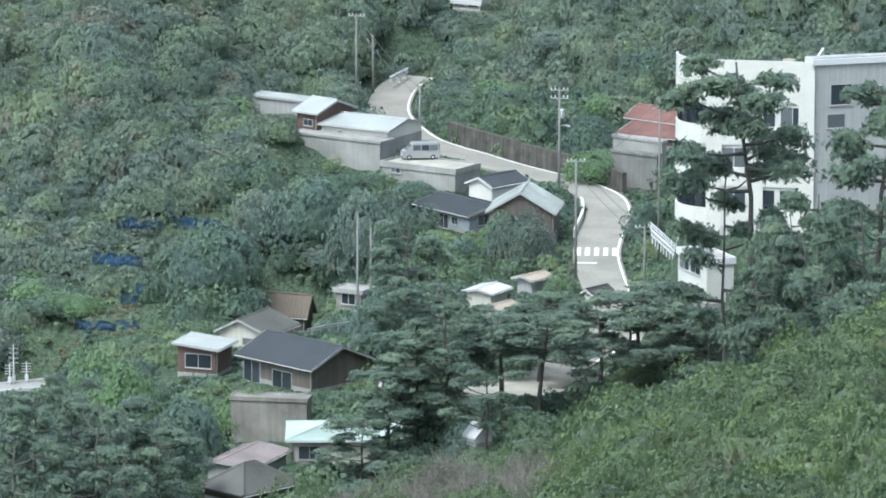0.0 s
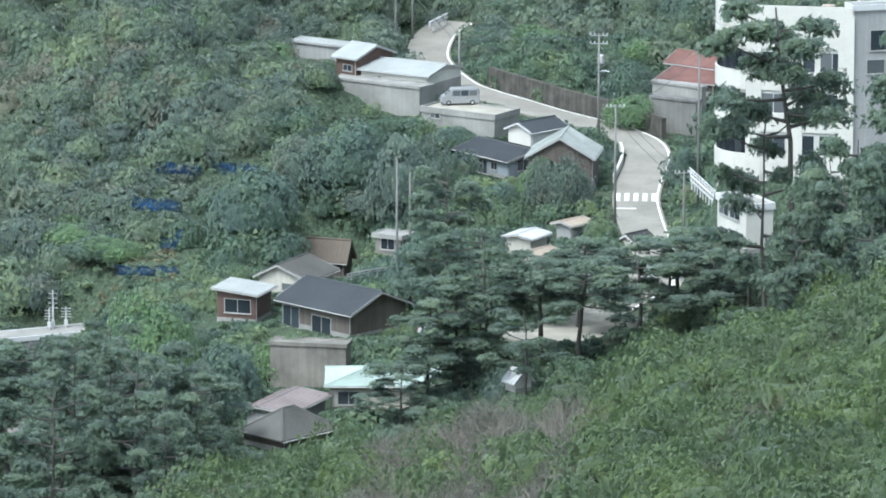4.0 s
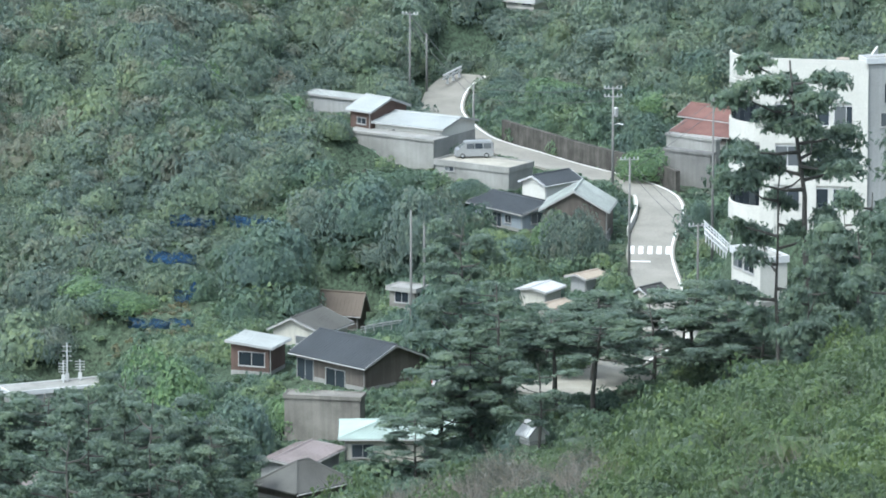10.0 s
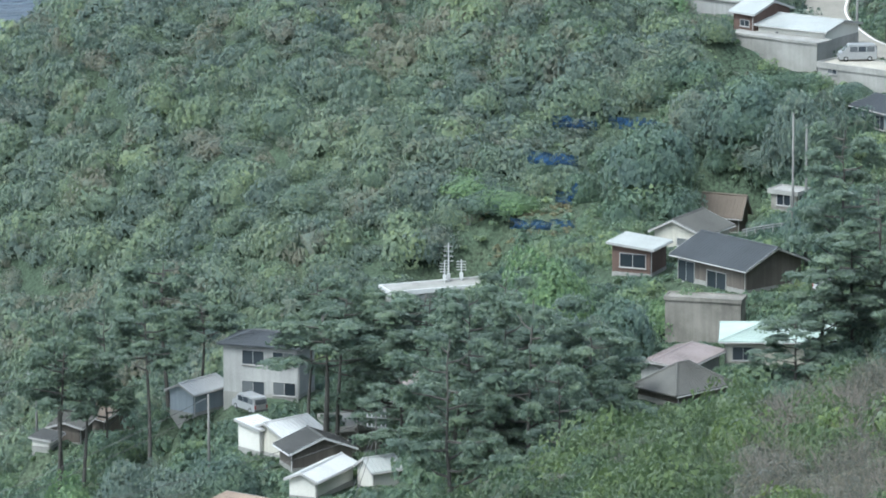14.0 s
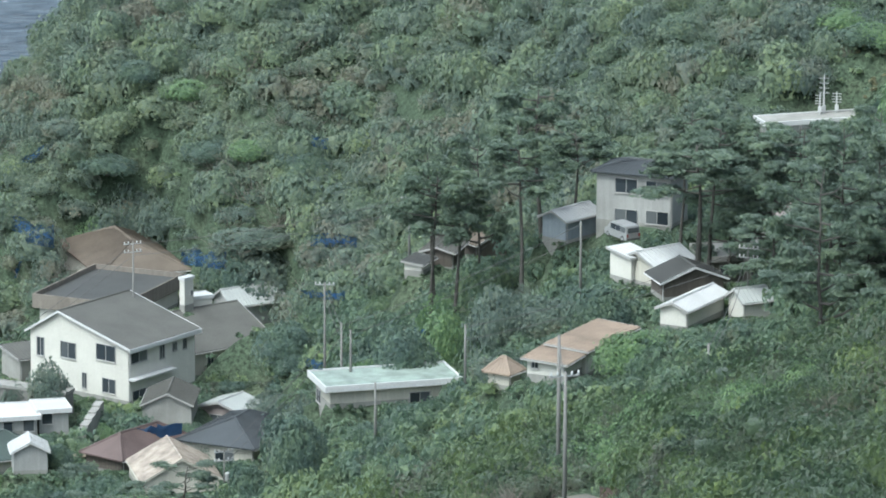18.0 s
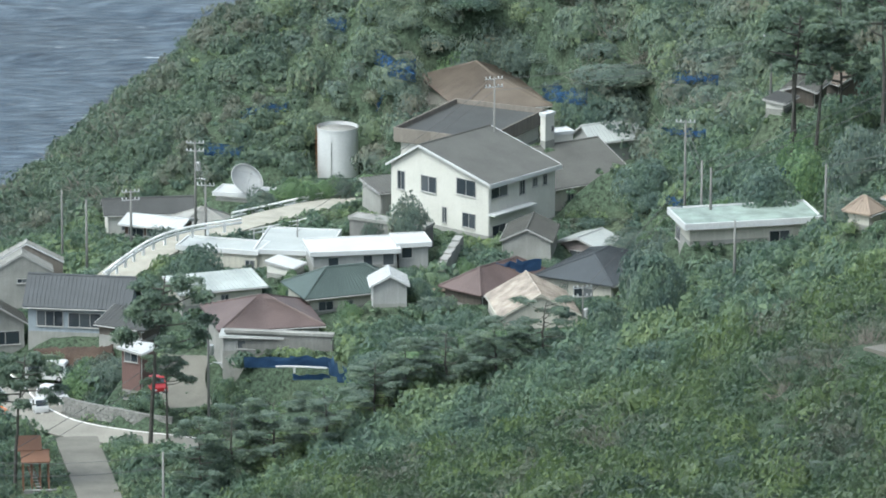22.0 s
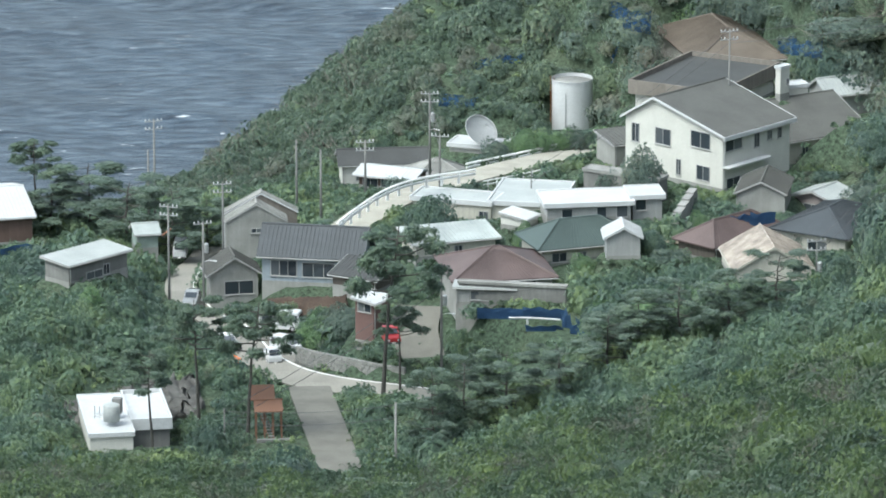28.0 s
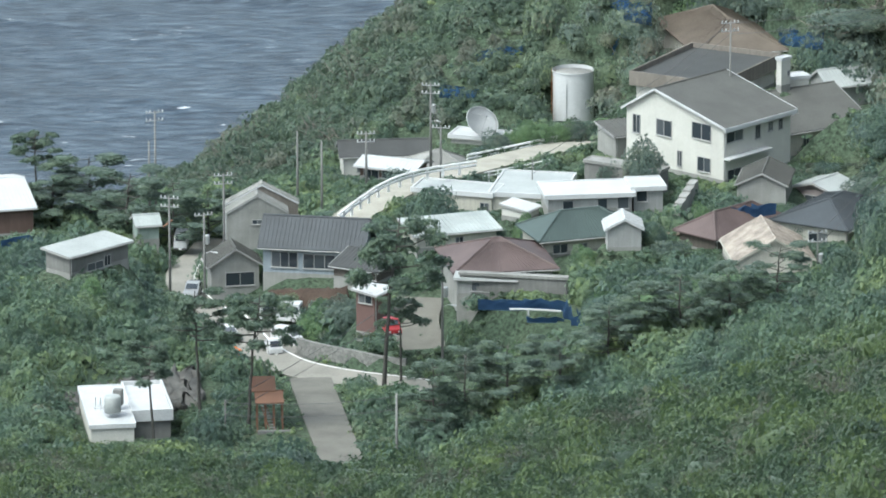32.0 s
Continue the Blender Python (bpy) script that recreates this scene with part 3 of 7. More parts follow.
def road_line(name, label, pts, width, surface_name, sides=(1,)):
    line = smooth_line(pts)
    ROAD_LINES.append((line, width))
    ob = part(name, ribbon(line, -width / 2, width / 2, 0.0, 1.2), surface_name, None, label)
    tagged(ob, "", "road", "", "structure")
    if surface_name == "asphalt" and name == "road":
        for s in sides:
            o = s * (width / 2 - 0.35)
            part("edge_line", ribbon(line, o - 0.1, o + 0.1, 0.012), "line_white", ob, "worn white edge line")
    return ob


# ---- other things
def water_tank(x, y, z, r, h):
    t = thing("water_tank", pose(x, y, z), "tall white cylindrical steel water tank with ladder", "water tank")
    bm = bmesh.new()
    bm_tube(bm, [(0, 0, -2.5), (0, 0, h)], [r, r], 40, False)
    part("shell", bm, "white_paint", t, "", True)
    bm = bmesh.new()
    bm_tube(bm, [(0, 0, h - 0.06), (0, 0, h + 0.12)], [r + 0.08, r + 0.08], 40, False)
    part("rim", bm, "white_paint", t)
    bm = bmesh.new()
    bm_tube(bm, [(0, 0, h - 0.35), (0, 0, h - 0.3)], [r - 0.02, r - 0.03], 40)
    part("top", bm, "concrete", t, "grey dished top", True)
    for s in (-0.2, 0.2):
        bm = bmesh.new()
        bm_tube(bm, [(-r * 0.9 + s, -r * 0.5, -1), (-r * 0.9 + s, -r * 0.5, h + 0.5)], [0.03, 0.03], 5)
        part("ladder_rail", bm, "rust", t)
    for k in range(int(h / 0.35)):
        bm = bmesh.new()
        bm_tube(bm, [(-r * 0.9 - 0.2, -r * 0.5, 0.35 * k), (-r * 0.9 + 0.2, -r * 0.5, 0.35 * k)], [0.02, 0.02], 4)
        part("ladder_rung", bm, "rust", t)
    bm = bmesh.new()
    bm_tube(bm, [(-0.3, -r - 0.06, -0.5), (-0.3, -r - 0.06, h * 0.8)], [0.05, 0.05], 6)
    part("pipe", bm, "steel", t)
    WALLS.append((x - r, y - r, 0, 2 * r, 2 * r, z, h))
    PADS.append((x - r, y - r, 0, 2 * r, 2 * r, z, False))


def satellite_dish(x, y, z, r, turn, up):
    t = thing("satellite_dish", pose(x, y, z), "large white parabolic dish on a steel mount", "satellite dish")
    m = pose(0, 0, 2.0, 90 - up, 0, turn)
    rings, seg = 7, 28
    for nm, off, mat in (("reflector", 0.0, "white_paint"),):
        bm = bmesh.new()
        rows = []
        for i in range(1, rings + 1):
            q = r * i / rings
            rows.append([bm.verts.new(m @ Vector((q * math.cos(k * 2 * math.pi / seg), q * math.sin(k * 2 * math.pi / seg), 0.32 * q * q / r))) for k in range(seg)])
        c = bm.verts.new(m @ Vector((0, 0, 0)))
        for k in range(seg):
            bm.faces.new((c, rows[0][k], rows[0][(k + 1) % seg]))
        for a, b in zip(rows, rows[1:]):
            for k in range(seg):
                bm.faces.new((a[k], b[k], b[(k + 1) % seg], a[(k + 1) % seg]))
        geo = bm.faces[:]
        bmesh.ops.solidify(bm, geom=geo, thickness=0.06)
        part(nm, bm, mat, t, "", True)
    bm = bmesh.new()
    bm_tube(bm, [m @ Vector((r * math.cos(k * 2 * math.pi / seg), r * math.sin(k * 2 * math.pi / seg), 0.32 * r)) for k in range(seg + 1)], [0.05] * (seg + 1), 6)
    part("rim", bm, "white_paint", t)
    for k in range(3):
        a = k * 2.094
        bm = bmesh.new()
        bm_tube(bm, [m @ Vector((0.8 * r * math.cos(a), 0.8 * r * math.sin(a), 0.25 * r)), m @ Vector((0, 0, 0.95 * r))], [0.03, 0.03], 5)
        part("feed_strut", bm, "steel", t)
    bm = bmesh.new()
    bm_tube(bm, [m @ Vector((0, 0, 0.85 * r)), m @ Vector((0, 0, 1.02 * r))], [0.12, 0.12], 8)
    part("feed_horn", bm, "steel", t)
    bm = bmesh.new()
    bm_tube(bm, [(0, 0, -1.2), (0, 0, 1.9)], [0.22, 0.18], 10)
    part("mount", bm, "steel", t)


def vehicle(name, label, category, x, y, z, heading, length, wide, high, paint, style="van"):
    """Wheels on z = 0, front towards local +x."""
    t = thing(name, pose(x, y, z, 0, 0, heading), label, category, "parked vehicles")
    L, W, H = length / 2, wide / 2, high
    clear = 0.2
    if style == "van":
        prof = [(-L, clear + 0.1), (-L, H * 0.55), (-L + 0.15, H * 0.95), (-L + 0.4, H), (L - 1.25, H), (L - 0.55, H * 0.6), (L - 0.08, H * 0.5), (L, clear + 0.15), (L - 0.1, clear), (-L + 0.1, clear)]
        glass_top, belt, front_w, rear_w = H * 0.9, H * 0.58, (L - 1.15, L - 0.52), -L + 0.25
    elif style == "car":
        prof = [(-L, clear + 0.15), (-L, H * 0.58), (-L + 0.35, H * 0.66), (-L + 0.7, H * 0.97), (-L + 1.1, H), (L - 1.9, H), (L - 1.05, H * 0.64), (L - 0.1, H * 0.52), (L, clear + 0.2), (L - 0.1, clear), (-L + 0.1, clear)]
        glass_top, belt, front_w, rear_w = H * 0.93, H * 0.66, (L - 1.85, L - 1.08), -L + 0.75
    elif style == "truck":
        prof = [(L - 1.35, clear), (L - 1.35, H), (L - 0.55, H), (L - 0.12, H * 0.58), (L, H * 0.5), (L, clear + 0.1), (L - 0.1, clear)]
        glass_top, belt, front_w, rear_w = H * 0.9, H * 0.58, (L - 0.52, L - 0.16), L - 1.2
    else:
        prof = [(-L, clear + 0.1), (-L, H * 0.94), (-L + 0.15, H), (L - 0.2, H), (L - 0.02, H * 0.5), (L, clear + 0.1), (L - 0.1, clear), (-L + 0.1, clear)]
        glass_top, belt, front_w, rear_w = H * 0.86, H * 0.52, (L - 0.16, L - 0.04), -L + 0.3
    bm = bmesh.new()
    tum = 0.06
    def yy(zz):
        return W - (tum * max(0, (zz / H - 0.5)) * 2)
    a = [bm.verts.new((px, -yy(pz), pz)) for px, pz in prof]
    b = [bm.verts.new((px, yy(pz), pz)) for px, pz in prof]
    bm.faces.new(a)
    bm.faces.new(b[::-1])
    for i in range(len(prof)):
        j = (i + 1) % len(prof)
        bm.faces.new((a[j], a[i], b[i], b[j]))
    bmesh.ops.recalc_face_normals(bm, faces=bm.faces[:])
    bmesh.ops.bevel(bm, geom=bm.edges[:], offset=0.045, segments=2, affect="EDGES")
    body = part("body", bm, paint, t)
    if style == "truck":
        box_part("cargo_bed", paint, t, -L, L - 1.42, -W, W, 0.55, 0.68)
        for s in (-1, 1):
            box_part("bed_side", paint, t, -L, L - 1.42, s * W - 0.03, s * W + 0.03, 0.68, 0.98)
        box_part("tailgate", paint, t, -L - 0.03, -L + 0.03, -W, W, 0.68, 0.98)
        box_part("chassis", "dark_trim", t, -L + 0.1, L - 1.4, -W * 0.6, W * 0.6, 0.32, 0.55)
    span = front_w[0] - 0.1 - rear_w
    n = 3 if style in ("van", "bus") else 2 if style == "car" else 1
    for s in (-1, 1):
        for k in range(n):
            x0, x1 = rear_w + span * k / n + 0.06, rear_w + span * (k + 1) / n - 0.04
            bm = bmesh.new()
            bm_box(bm, x0, x1, s * yy(belt) - 0.03, s * yy(belt) + 0.015, belt, glass_top)
            part("side_window", bm, "glass", body)
    bm = bmesh.new()
    q = [(front_w[0] + 0.02, glass_top), (front_w[1] + 0.03, belt + 0.02)]
    v = [bm.verts.new((q[i][0] + o, s * (W - 0.16), q[i][1] + o * 0.5)) for o in (0.05, -0.03) for i, s in ((0, -1), (0, 1), (1, 1), (1, -1))]
    bm.faces.new(v[:4]), bm.faces.new(v[4:][::-1])
    for i in range(4):
        bm.faces.new((v[i], v[4 + i], v[4 + (i + 1) % 4], v[(i + 1) % 4]))
    bmesh.ops.recalc_face_normals(bm, faces=bm.faces[:])
    part("windscreen", bm, "glass", body)
    if style != "truck":
        box_part("rear_window", "glass", body, -L - 0.012, -L + 0.05, -W + 0.2, W - 0.2, belt, glass_top * 0.96)
    for s in (-1, 1):
        box_part("headlight", "white_paint", body, L - 0.05, L + 0.015, s * (W - 0.25) - 0.14, s * (W - 0.25) + 0.14, clear + 0.3, clear + 0.48)
        box_part("tail_light", "red_paint", body, -L - 0.02, -L + 0.04, s * (W - 0.14) - 0.08, s * (W - 0.14) + 0.08, clear + 0.35, clear + 0.7)
    box_part("front_bumper", "dark_trim", body, L - 0.05, L + 0.06, -W + 0.03, W - 0.03, clear + 0.02, clear + 0.22, "", 0.03)
    box_part("rear_bumper", "dark_trim", body, -L - 0.06, -L + 0.05, -W + 0.03, W - 0.03, clear + 0.02, clear + 0.22, "", 0.03)
    box_part("number_plate", "line_white", body, L + 0.06, L + 0.075, -0.17, 0.17, clear + 0.05, clear + 0.2)
    for sx in (-L * 0.62, L * 0.64):
        for s in (-1, 1):
            bm = bmesh.new()
            bm_tube(bm, [(sx, s * (W - 0.2), 0.3), (sx, s * (W - 0.19), 0.3), (sx, s * (W + 0.0), 0.3), (sx, s * (W + 0.01), 0.3)], [0.26, 0.3, 0.3, 0.26], 18)
            w = part("tyre", bm, "tyre", t)
            bm = bmesh.new()
            bm_tube(bm, [(sx, s * (W + 0.005), 0.3), (sx, s * (W + 0.022), 0.3)], [0.18, 0.17], 14)
            part("rim", bm, "steel", w)
    return t


def rail_fence(label, pts, height_m, post_step, mat, rails=2, radius=0.05, name="guard_rail", category="guard rail"):
    line = smooth_line(pts, 0.8)
    t = thing(name, pose(*line[0]), label, category, "guard rails")
    o = Vector(line[0])
    for k in range(rails):
        zz = height_m * (k + 1) / rails
        bm = bmesh.new()
        bm_tube(bm, [p - o + Vector((0, 0, zz)) for p in line], [radius] * len(line), 6)
        part("rail", bm, mat, t)
    run = 0
    for a, b in zip(line, line[1:]):
        run += (b - a).length
        if run > post_step:
            run = 0
            bm = bmesh.new()
            bm_tube(bm, [a - o - Vector((0, 0, 0.4)), a - o + Vector((0, 0, height_m))], [radius * 1.1] * 2, 6)
            part("post", bm, mat, t)
    return t


def sheet(label, a, b, h, mat, name="blue_net", category="net", sag=0.25):
    """A loose net or sheet hung between two points near the ground."""
    a, b = Vector(a), Vector(b)
    if mat == "net_blue":
        h *= 1.5
        a.z, b.z = a.z + 0.35 * h, b.z + 0.35 * h
    rng = random.Random(int(a.x * 10))
    n = max(4, int((b - a).length / 0.8))
    bm = bmesh.new()
    rows = []
    side = Vector((b.y - a.y, a.x - b.x, 0)).normalized()
    for i in range(n + 1):
        p = a.lerp(b, i / n)
        z = float(ground_height(np.array([p.x]), np.array([p.y]))[0])
        p.z = max(p.z - h, z - 0.3)
        top = h * (0.8 + 0.35 * rng.random()) - sag * math.sin(i * 1.7) ** 2
        rows.append([bm.verts.new(p + side * (0.2 * rng.random() + k * 0.15) + Vector((0, 0, top * k / 3))) for k in range(4)])
    for r, s in zip(rows, rows[1:]):
        for k in range(3):
            bm.faces.new((r[k], s[k], s[k + 1], r[k + 1]))
    bmesh.ops.solidify(bm, geom=bm.faces[:], thickness=0.03)
    me = part(name, bm, mat, None, label, mat == "net_blue")
    return tagged(me, "", category, "garden nets")


def stone_wall(label, pts, h, thick=0.45):
    """A wall of rough squared stones in courses; every stone is a piece."""
    line = smooth_line(pts, 0.62)
    t = thing("stone_wall", pose(*line[0]), label, "stone wall")
    o = Vector(line[0])
    part("core", ribbon([p - o + Vector((0, 0, h - 0.08)) for p in line], -thick / 2 + 0.06, thick / 2 - 0.06, 0, h + 1.0), "dark_concrete", t)
    rng = random.Random(9)
    meshes = []
    for k in range(5):
        bm = bmesh.new()
        bm_box(bm, -0.29 + 0.03 * rng.random(), 0.29 - 0.03 * rng.random(), -thick / 2, thick / 2, 0.02, 0.42)
        bmesh.ops.bevel(bm, geom=bm.edges[:], offset=0.05, segments=1, affect="EDGES")
        for v in bm.verts:
            v.co += Vector((rng.uniform(-0.03, 0.03), rng.uniform(-0.03, 0.03), rng.uniform(-0.02, 0.02)))
        me = bpy.data.meshes.new("stone")
        bm.to_mesh(me)
        bm.free()
        me.materials.append(M["stone"])
        meshes.append(me)
    for c in range(int(h / 0.43)):
        for i in range(c % 2, len(line) - 1):
            a, b = line[i], line[i + 1]
            ob = new("stone", meshes[rng.randrange(5)])
            ob.parent = t
            mid = (a + b) / 2 - o if c % 2 == 0 else a - o
            ob.matrix_basis = Matrix.Translation(mid + Vector((0, 0, 0.43 * c))) @ Matrix.Rotation(math.atan2(b.y - a.y, b.x - a.x), 4, "Z")
    return t


M["stone"] = surface("stone", (0.22, 0.22, 0.205), 0.9, stain=0.3, grain=0.25, per_object=0.18)


def antenna(x, y, z, h):
    t = thing("antenna", pose(x, y, z), "thin steel aerial mast with side elements", "antenna", "antennas")
    bm = bmesh.new()
    bm_tube(bm, [(0, 0, -0.3), (0, 0, h)], [0.09, 0.06], 6)
    part("mast", bm, "white_paint", t)
    for k in range(4):
        bm = bmesh.new()
        zz = h * (0.55 + 0.12 * k)
        bm_tube(bm, [(-0.55, 0, zz), (0.55, 0, zz)], [0.05, 0.05], 5)
        part("element", bm, "steel", t)
    box_part("equipment_box", "white_paint", t, -0.2, 0.2, -0.15, 0.15, 0.5, 1.1)


def earth_bank(label, a, b, c, d, seed, mat="soil", rough=0.12, name="earth_bank", category="bank"):
    """A rough bare slope between two lower and two upper points."""
    rng = np.random.RandomState(seed)
    n, m = 28, 10
    s, t = np.meshgrid(np.linspace(0, 1, n), np.linspace(0, 1, m))
    s, t = s.ravel()[:, None], t.ravel()[:, None]
    v = (np.array(a) * (1 - s) + np.array(b) * s) * (1 - t) + (np.array(d) * (1 - s) + np.array(c) * s) * t
    v = v + rng.normal(size=v.shape) * (rough, rough, rough * 0.8)
    low = v - (0, -0.5, 1.2)
    i = (np.arange(m - 1)[:, None] * n + np.arange(n - 1)[None]).ravel()
    f = np.stack([i, i + 1, i + n + 1, i + n], 1)
    k = n * m
    rim = np.concatenate([np.arange(n), np.arange(n - 1, k, n)[1:], np.arange(k - 1, k - n - 1, -1)[1:], np.arange(k - n, -1, -n)[1:-1]])
    sides = np.stack([np.roll(rim, -1), rim, rim + k, np.roll(rim, -1) + k], 1)
    return tagged(new(name, mesh_np(name, np.concatenate([v, low]), np.concatenate([f, f[:, ::-1] + k, sides]), mat)), label, category, "", "structure")


def apartment(x, y, z, heading, w, d, h, r, storeys):
    """White flats with a rounded far corner, window strips and a roof parapet."""
    t = thing("apartment_building", pose(x, y, z, 0, 0, heading), "white multi-storey apartment building with a rounded corner", "apartment building")
    arc = [(r - r * math.sin(a), d - r + r * math.cos(a)) for a in [math.pi / 2 * k / 10 for k in range(10, -1, -1)]]
    plan = [(0, 0), (w, 0), (w, d)] + [(q[0], q[1]) for q in arc[::-1]]
    def extrude(name, off, z0, z1, mat, holes=False):
        bm = bmesh.new()
        cx, cy = w / 2, d / 2
        pts = [(px + (off if px > cx else -off), py + (off if py > cy else -off)) for px, py in plan]
        a = [bm.verts.new((p[0], p[1], z0)) for p in pts]
        b = [bm.verts.new((p[0], p[1], z1)) for p in pts]
        bm.faces.new(a[::-1]), bm.faces.new(b)
        for i in range(len(pts)):
            j = (i + 1) % len(pts)
            bm.faces.new((a[i], a[j], b[j], b[i]))
        return part(name, bm, mat, t)
    extrude("core_wall", 0, -4, h - 0.8, "white_wall")
    s = h / storeys
    for k in range(storeys):
        extrude("spandrel_band", 0.18, k * s + s * 0.62 - s * 0.45, k * s + s * 0.62, "white_wall")
        zb = k * s + s * 0.62
    extrude("roof", -0.1, h - 0.95, h - 0.7, "concrete")
    ring = [(w, -0.2), (-0.2, -0.2), (-0.2, d - r)] + [(px - 0.2 * (1 - px / r), py + 0.2 * (1 - (d - py) / r)) for px, py in arc[1:]]
    for p, q in zip(ring, ring[1:]):
        bm = bmesh.new()
        e = Vector((p[1] - q[1], q[0] - p[0])).normalized() * -0.22
        lo = [bm.verts.new((*k, h - 1.4)) for k in (p, q, (q[0] + e.x, q[1] + e.y), (p[0] + e.x, p[1] + e.y))]
        hi = [bm.verts.new((k.co.x, k.co.y, h + 0.9)) for k in lo]
        bm.faces.new(lo), bm.faces.new(hi)
        for k in range(4):
            bm.faces.new((lo[k], lo[(k + 1) % 4], hi[(k + 1) % 4], hi[k]))
        bmesh.ops.recalc_face_normals(bm, faces=bm.faces[:])
        part("parapet", bm, "white_wall", t)
    for k in range(storeys - 1):
        v = k * s + s * 0.63
        for i in range(3):
            u = 0.8 + i * (d - r - 1) / 3
            window(t, "s", u, v, (d - r) / 3 * 0.74, s * 0.46, "white_paint")
        for i in range(4):
            window(t, "f", 0.6 + i * w / 4, v - s * 0.1, w / 4 * 0.62, s * 0.42, "trim")
        for i in range(1, 9):
            p, q = Vector((*arc[i], 0)), Vector((*arc[i + 1], 0))
            n = Vector((-(q - p).y, (q - p).x, 0)).normalized() * 0.03
            n = n if (p + n - Vector((r, d - r, 0))).length > (p - Vector((r, d - r, 0))).length else -n
            bm = bmesh.new()
            vs = [bm.verts.new(e) for e in (p + n + Vector((0, 0, v)), q + n + Vector((0, 0, v)), q + n + Vector((0, 0, v + s * 0.46)), p + n + Vector((0, 0, v + s * 0.46)))]
            bm.faces.new(vs)
            bmesh.ops.solidify(bm, geom=bm.faces[:], thickness=0.05)
            part("pane", bm, "glass", t)
    # full-height white piers
    for u in (0.0, (d - r) * 0.52, d - r - 0.5):
        box_part("pier", "white_wall", t, -0.24, 0.1, u - 0.2 if u else -0.24, u + 1.4, -2, h)
    for nm, px in (("rooftop_tank", w * 0.2),):
        bm = bmesh.new()
        bm_tube(bm, [(px + 3, 3, h - 0.7), (px + 3, 3, h + 0.3)], [0.7, 0.7], 16)
        part(nm, bm, "tan_roof", t)
    WALLS.append((x, y, heading, w, d, z, h))
    PADS.append((x, y, heading, w, d, z, False))
    return t


# ---- roads: centre lines (x, y, z), width and surface
road_line("road", "narrow pale asphalt road curving up through the village", [(11.9, 639.9, 92.9), (18.6, 661.7, 92.2), (18.5, 679.7, 92.3), (17.7, 691.9, 93.1), (17.5, 699.7, 93.7), (18.3, 708.5, 94.2), (19.1, 714.5, 94.6), (19.3, 719.8, 95.1), (18.3, 725.3, 95.5), (14.8, 730.7, 96.0), (11.2, 734.0, 96.3), (7.3, 738.0, 96.6), (3.3, 743.2, 96.9), (-0.1, 748.1, 97.0), (-3.2, 755.2, 97.0), (-6.2, 770.3, 97.0), (-6.3, 780.5, 97.4), (-5.0, 789.0, 97.8), (-3.1, 794.2, 98.0)], 5.4, "asphalt")
road_line("road", "pale asphalt village street with white edge lines", [(-139.0, 611.9, 41.0), (-145.7, 615.3, 40.6), (-151.2, 617.2, 40.3), (-156.4, 619.8, 39.9), (-160.4, 622.1, 39.8), (-163.9, 625.9, 39.6), (-167.3, 631.1, 39.3), (-170.7, 637.4, 39.1), (-174.0, 643.0, 38.9)], 5.6, "asphalt")
road_line("road", "narrow asphalt street climbing towards the crossroads", [(-171.0, 638.5, 39.2), (-177.5, 648.1, 38.8), (-181.0, 654.4, 38.5), (-183.2, 663.2, 38.0), (-183.7, 672.4, 37.2), (-184.8, 681.4, 36.4)], 3.6, "asphalt")
road_line("lane", "steep grey concrete lane joining the street", [(-157.1, 617.6, 40.0), (-155.0, 610.9, 40.8), (-151.3, 600.3, 41.5), (-147.4, 589.2, 42.1), (-144.6, 581.0, 42.5)], 4.4, "lane_concrete")
road_line("yard", "concrete lay-by with parked vehicles beside the street", [(-160.7, 628.0, 39.5), (-163.5, 633.1, 39.3), (-166.0, 639.8, 39.0)], 4.6, "old_concrete")
road_line("ramp", "concrete ramp climbing to the school", [(-164.9, 658.7, 44.4), (-164.2, 666.1, 44.4), (-163.1, 672.5, 44.6), (-161.0, 680.2, 44.5), (-157.8, 689.2, 43.9), (-154.0, 699.3, 43.1), (-150.2, 710.3, 42.0), (-148.6, 718.8, 41.0)], 4.6, "yard")
road_line("drive", "grey concrete driveway beside the brick store", [(-149.3, 634.7, 44.5), (-148.6, 629.7, 43.1), (-146.3, 624.1, 41.6)], 5.0, "lane_concrete")
road_line("yard", "pale concrete parking yard under the pines", [(4.5, 622.0, 94.1), (10.3, 631.9, 93.4), (15.7, 639.8, 92.9)], 9.0, "yard")
road_line("track", "unpaved hillside track with a pale bend", [(-46.5, 398.7, 116.2), (-45.1, 401.0, 115.9), (-43.7, 403.5, 115.6), (-42.0, 405.7, 115.3)], 4.0, "lane_concrete")

def road_wall(name, label, category, near, far, off0, off1, h, mat):
    """A wall that follows one side of the upper road."""
    line = [p for p in ROAD_LINES[0][0] if near < p.y < far]
    ob = part(name, ribbon(line, off0, off1, h, h + 1.5), mat, None, label)
    tagged(ob, "", category, "retaining walls")
    return ob


road_wall("retaining_wall", "dark stained cutting wall above the road", "retaining wall", 724.0, 752.0, 3.1, 3.7, 2.3, "cutting")
road_wall("retaining_wall", "low pale concrete parapet at the road bend", "parapet", 706.0, 722.0, -3.15, -2.85, 0.75, "white_wall")

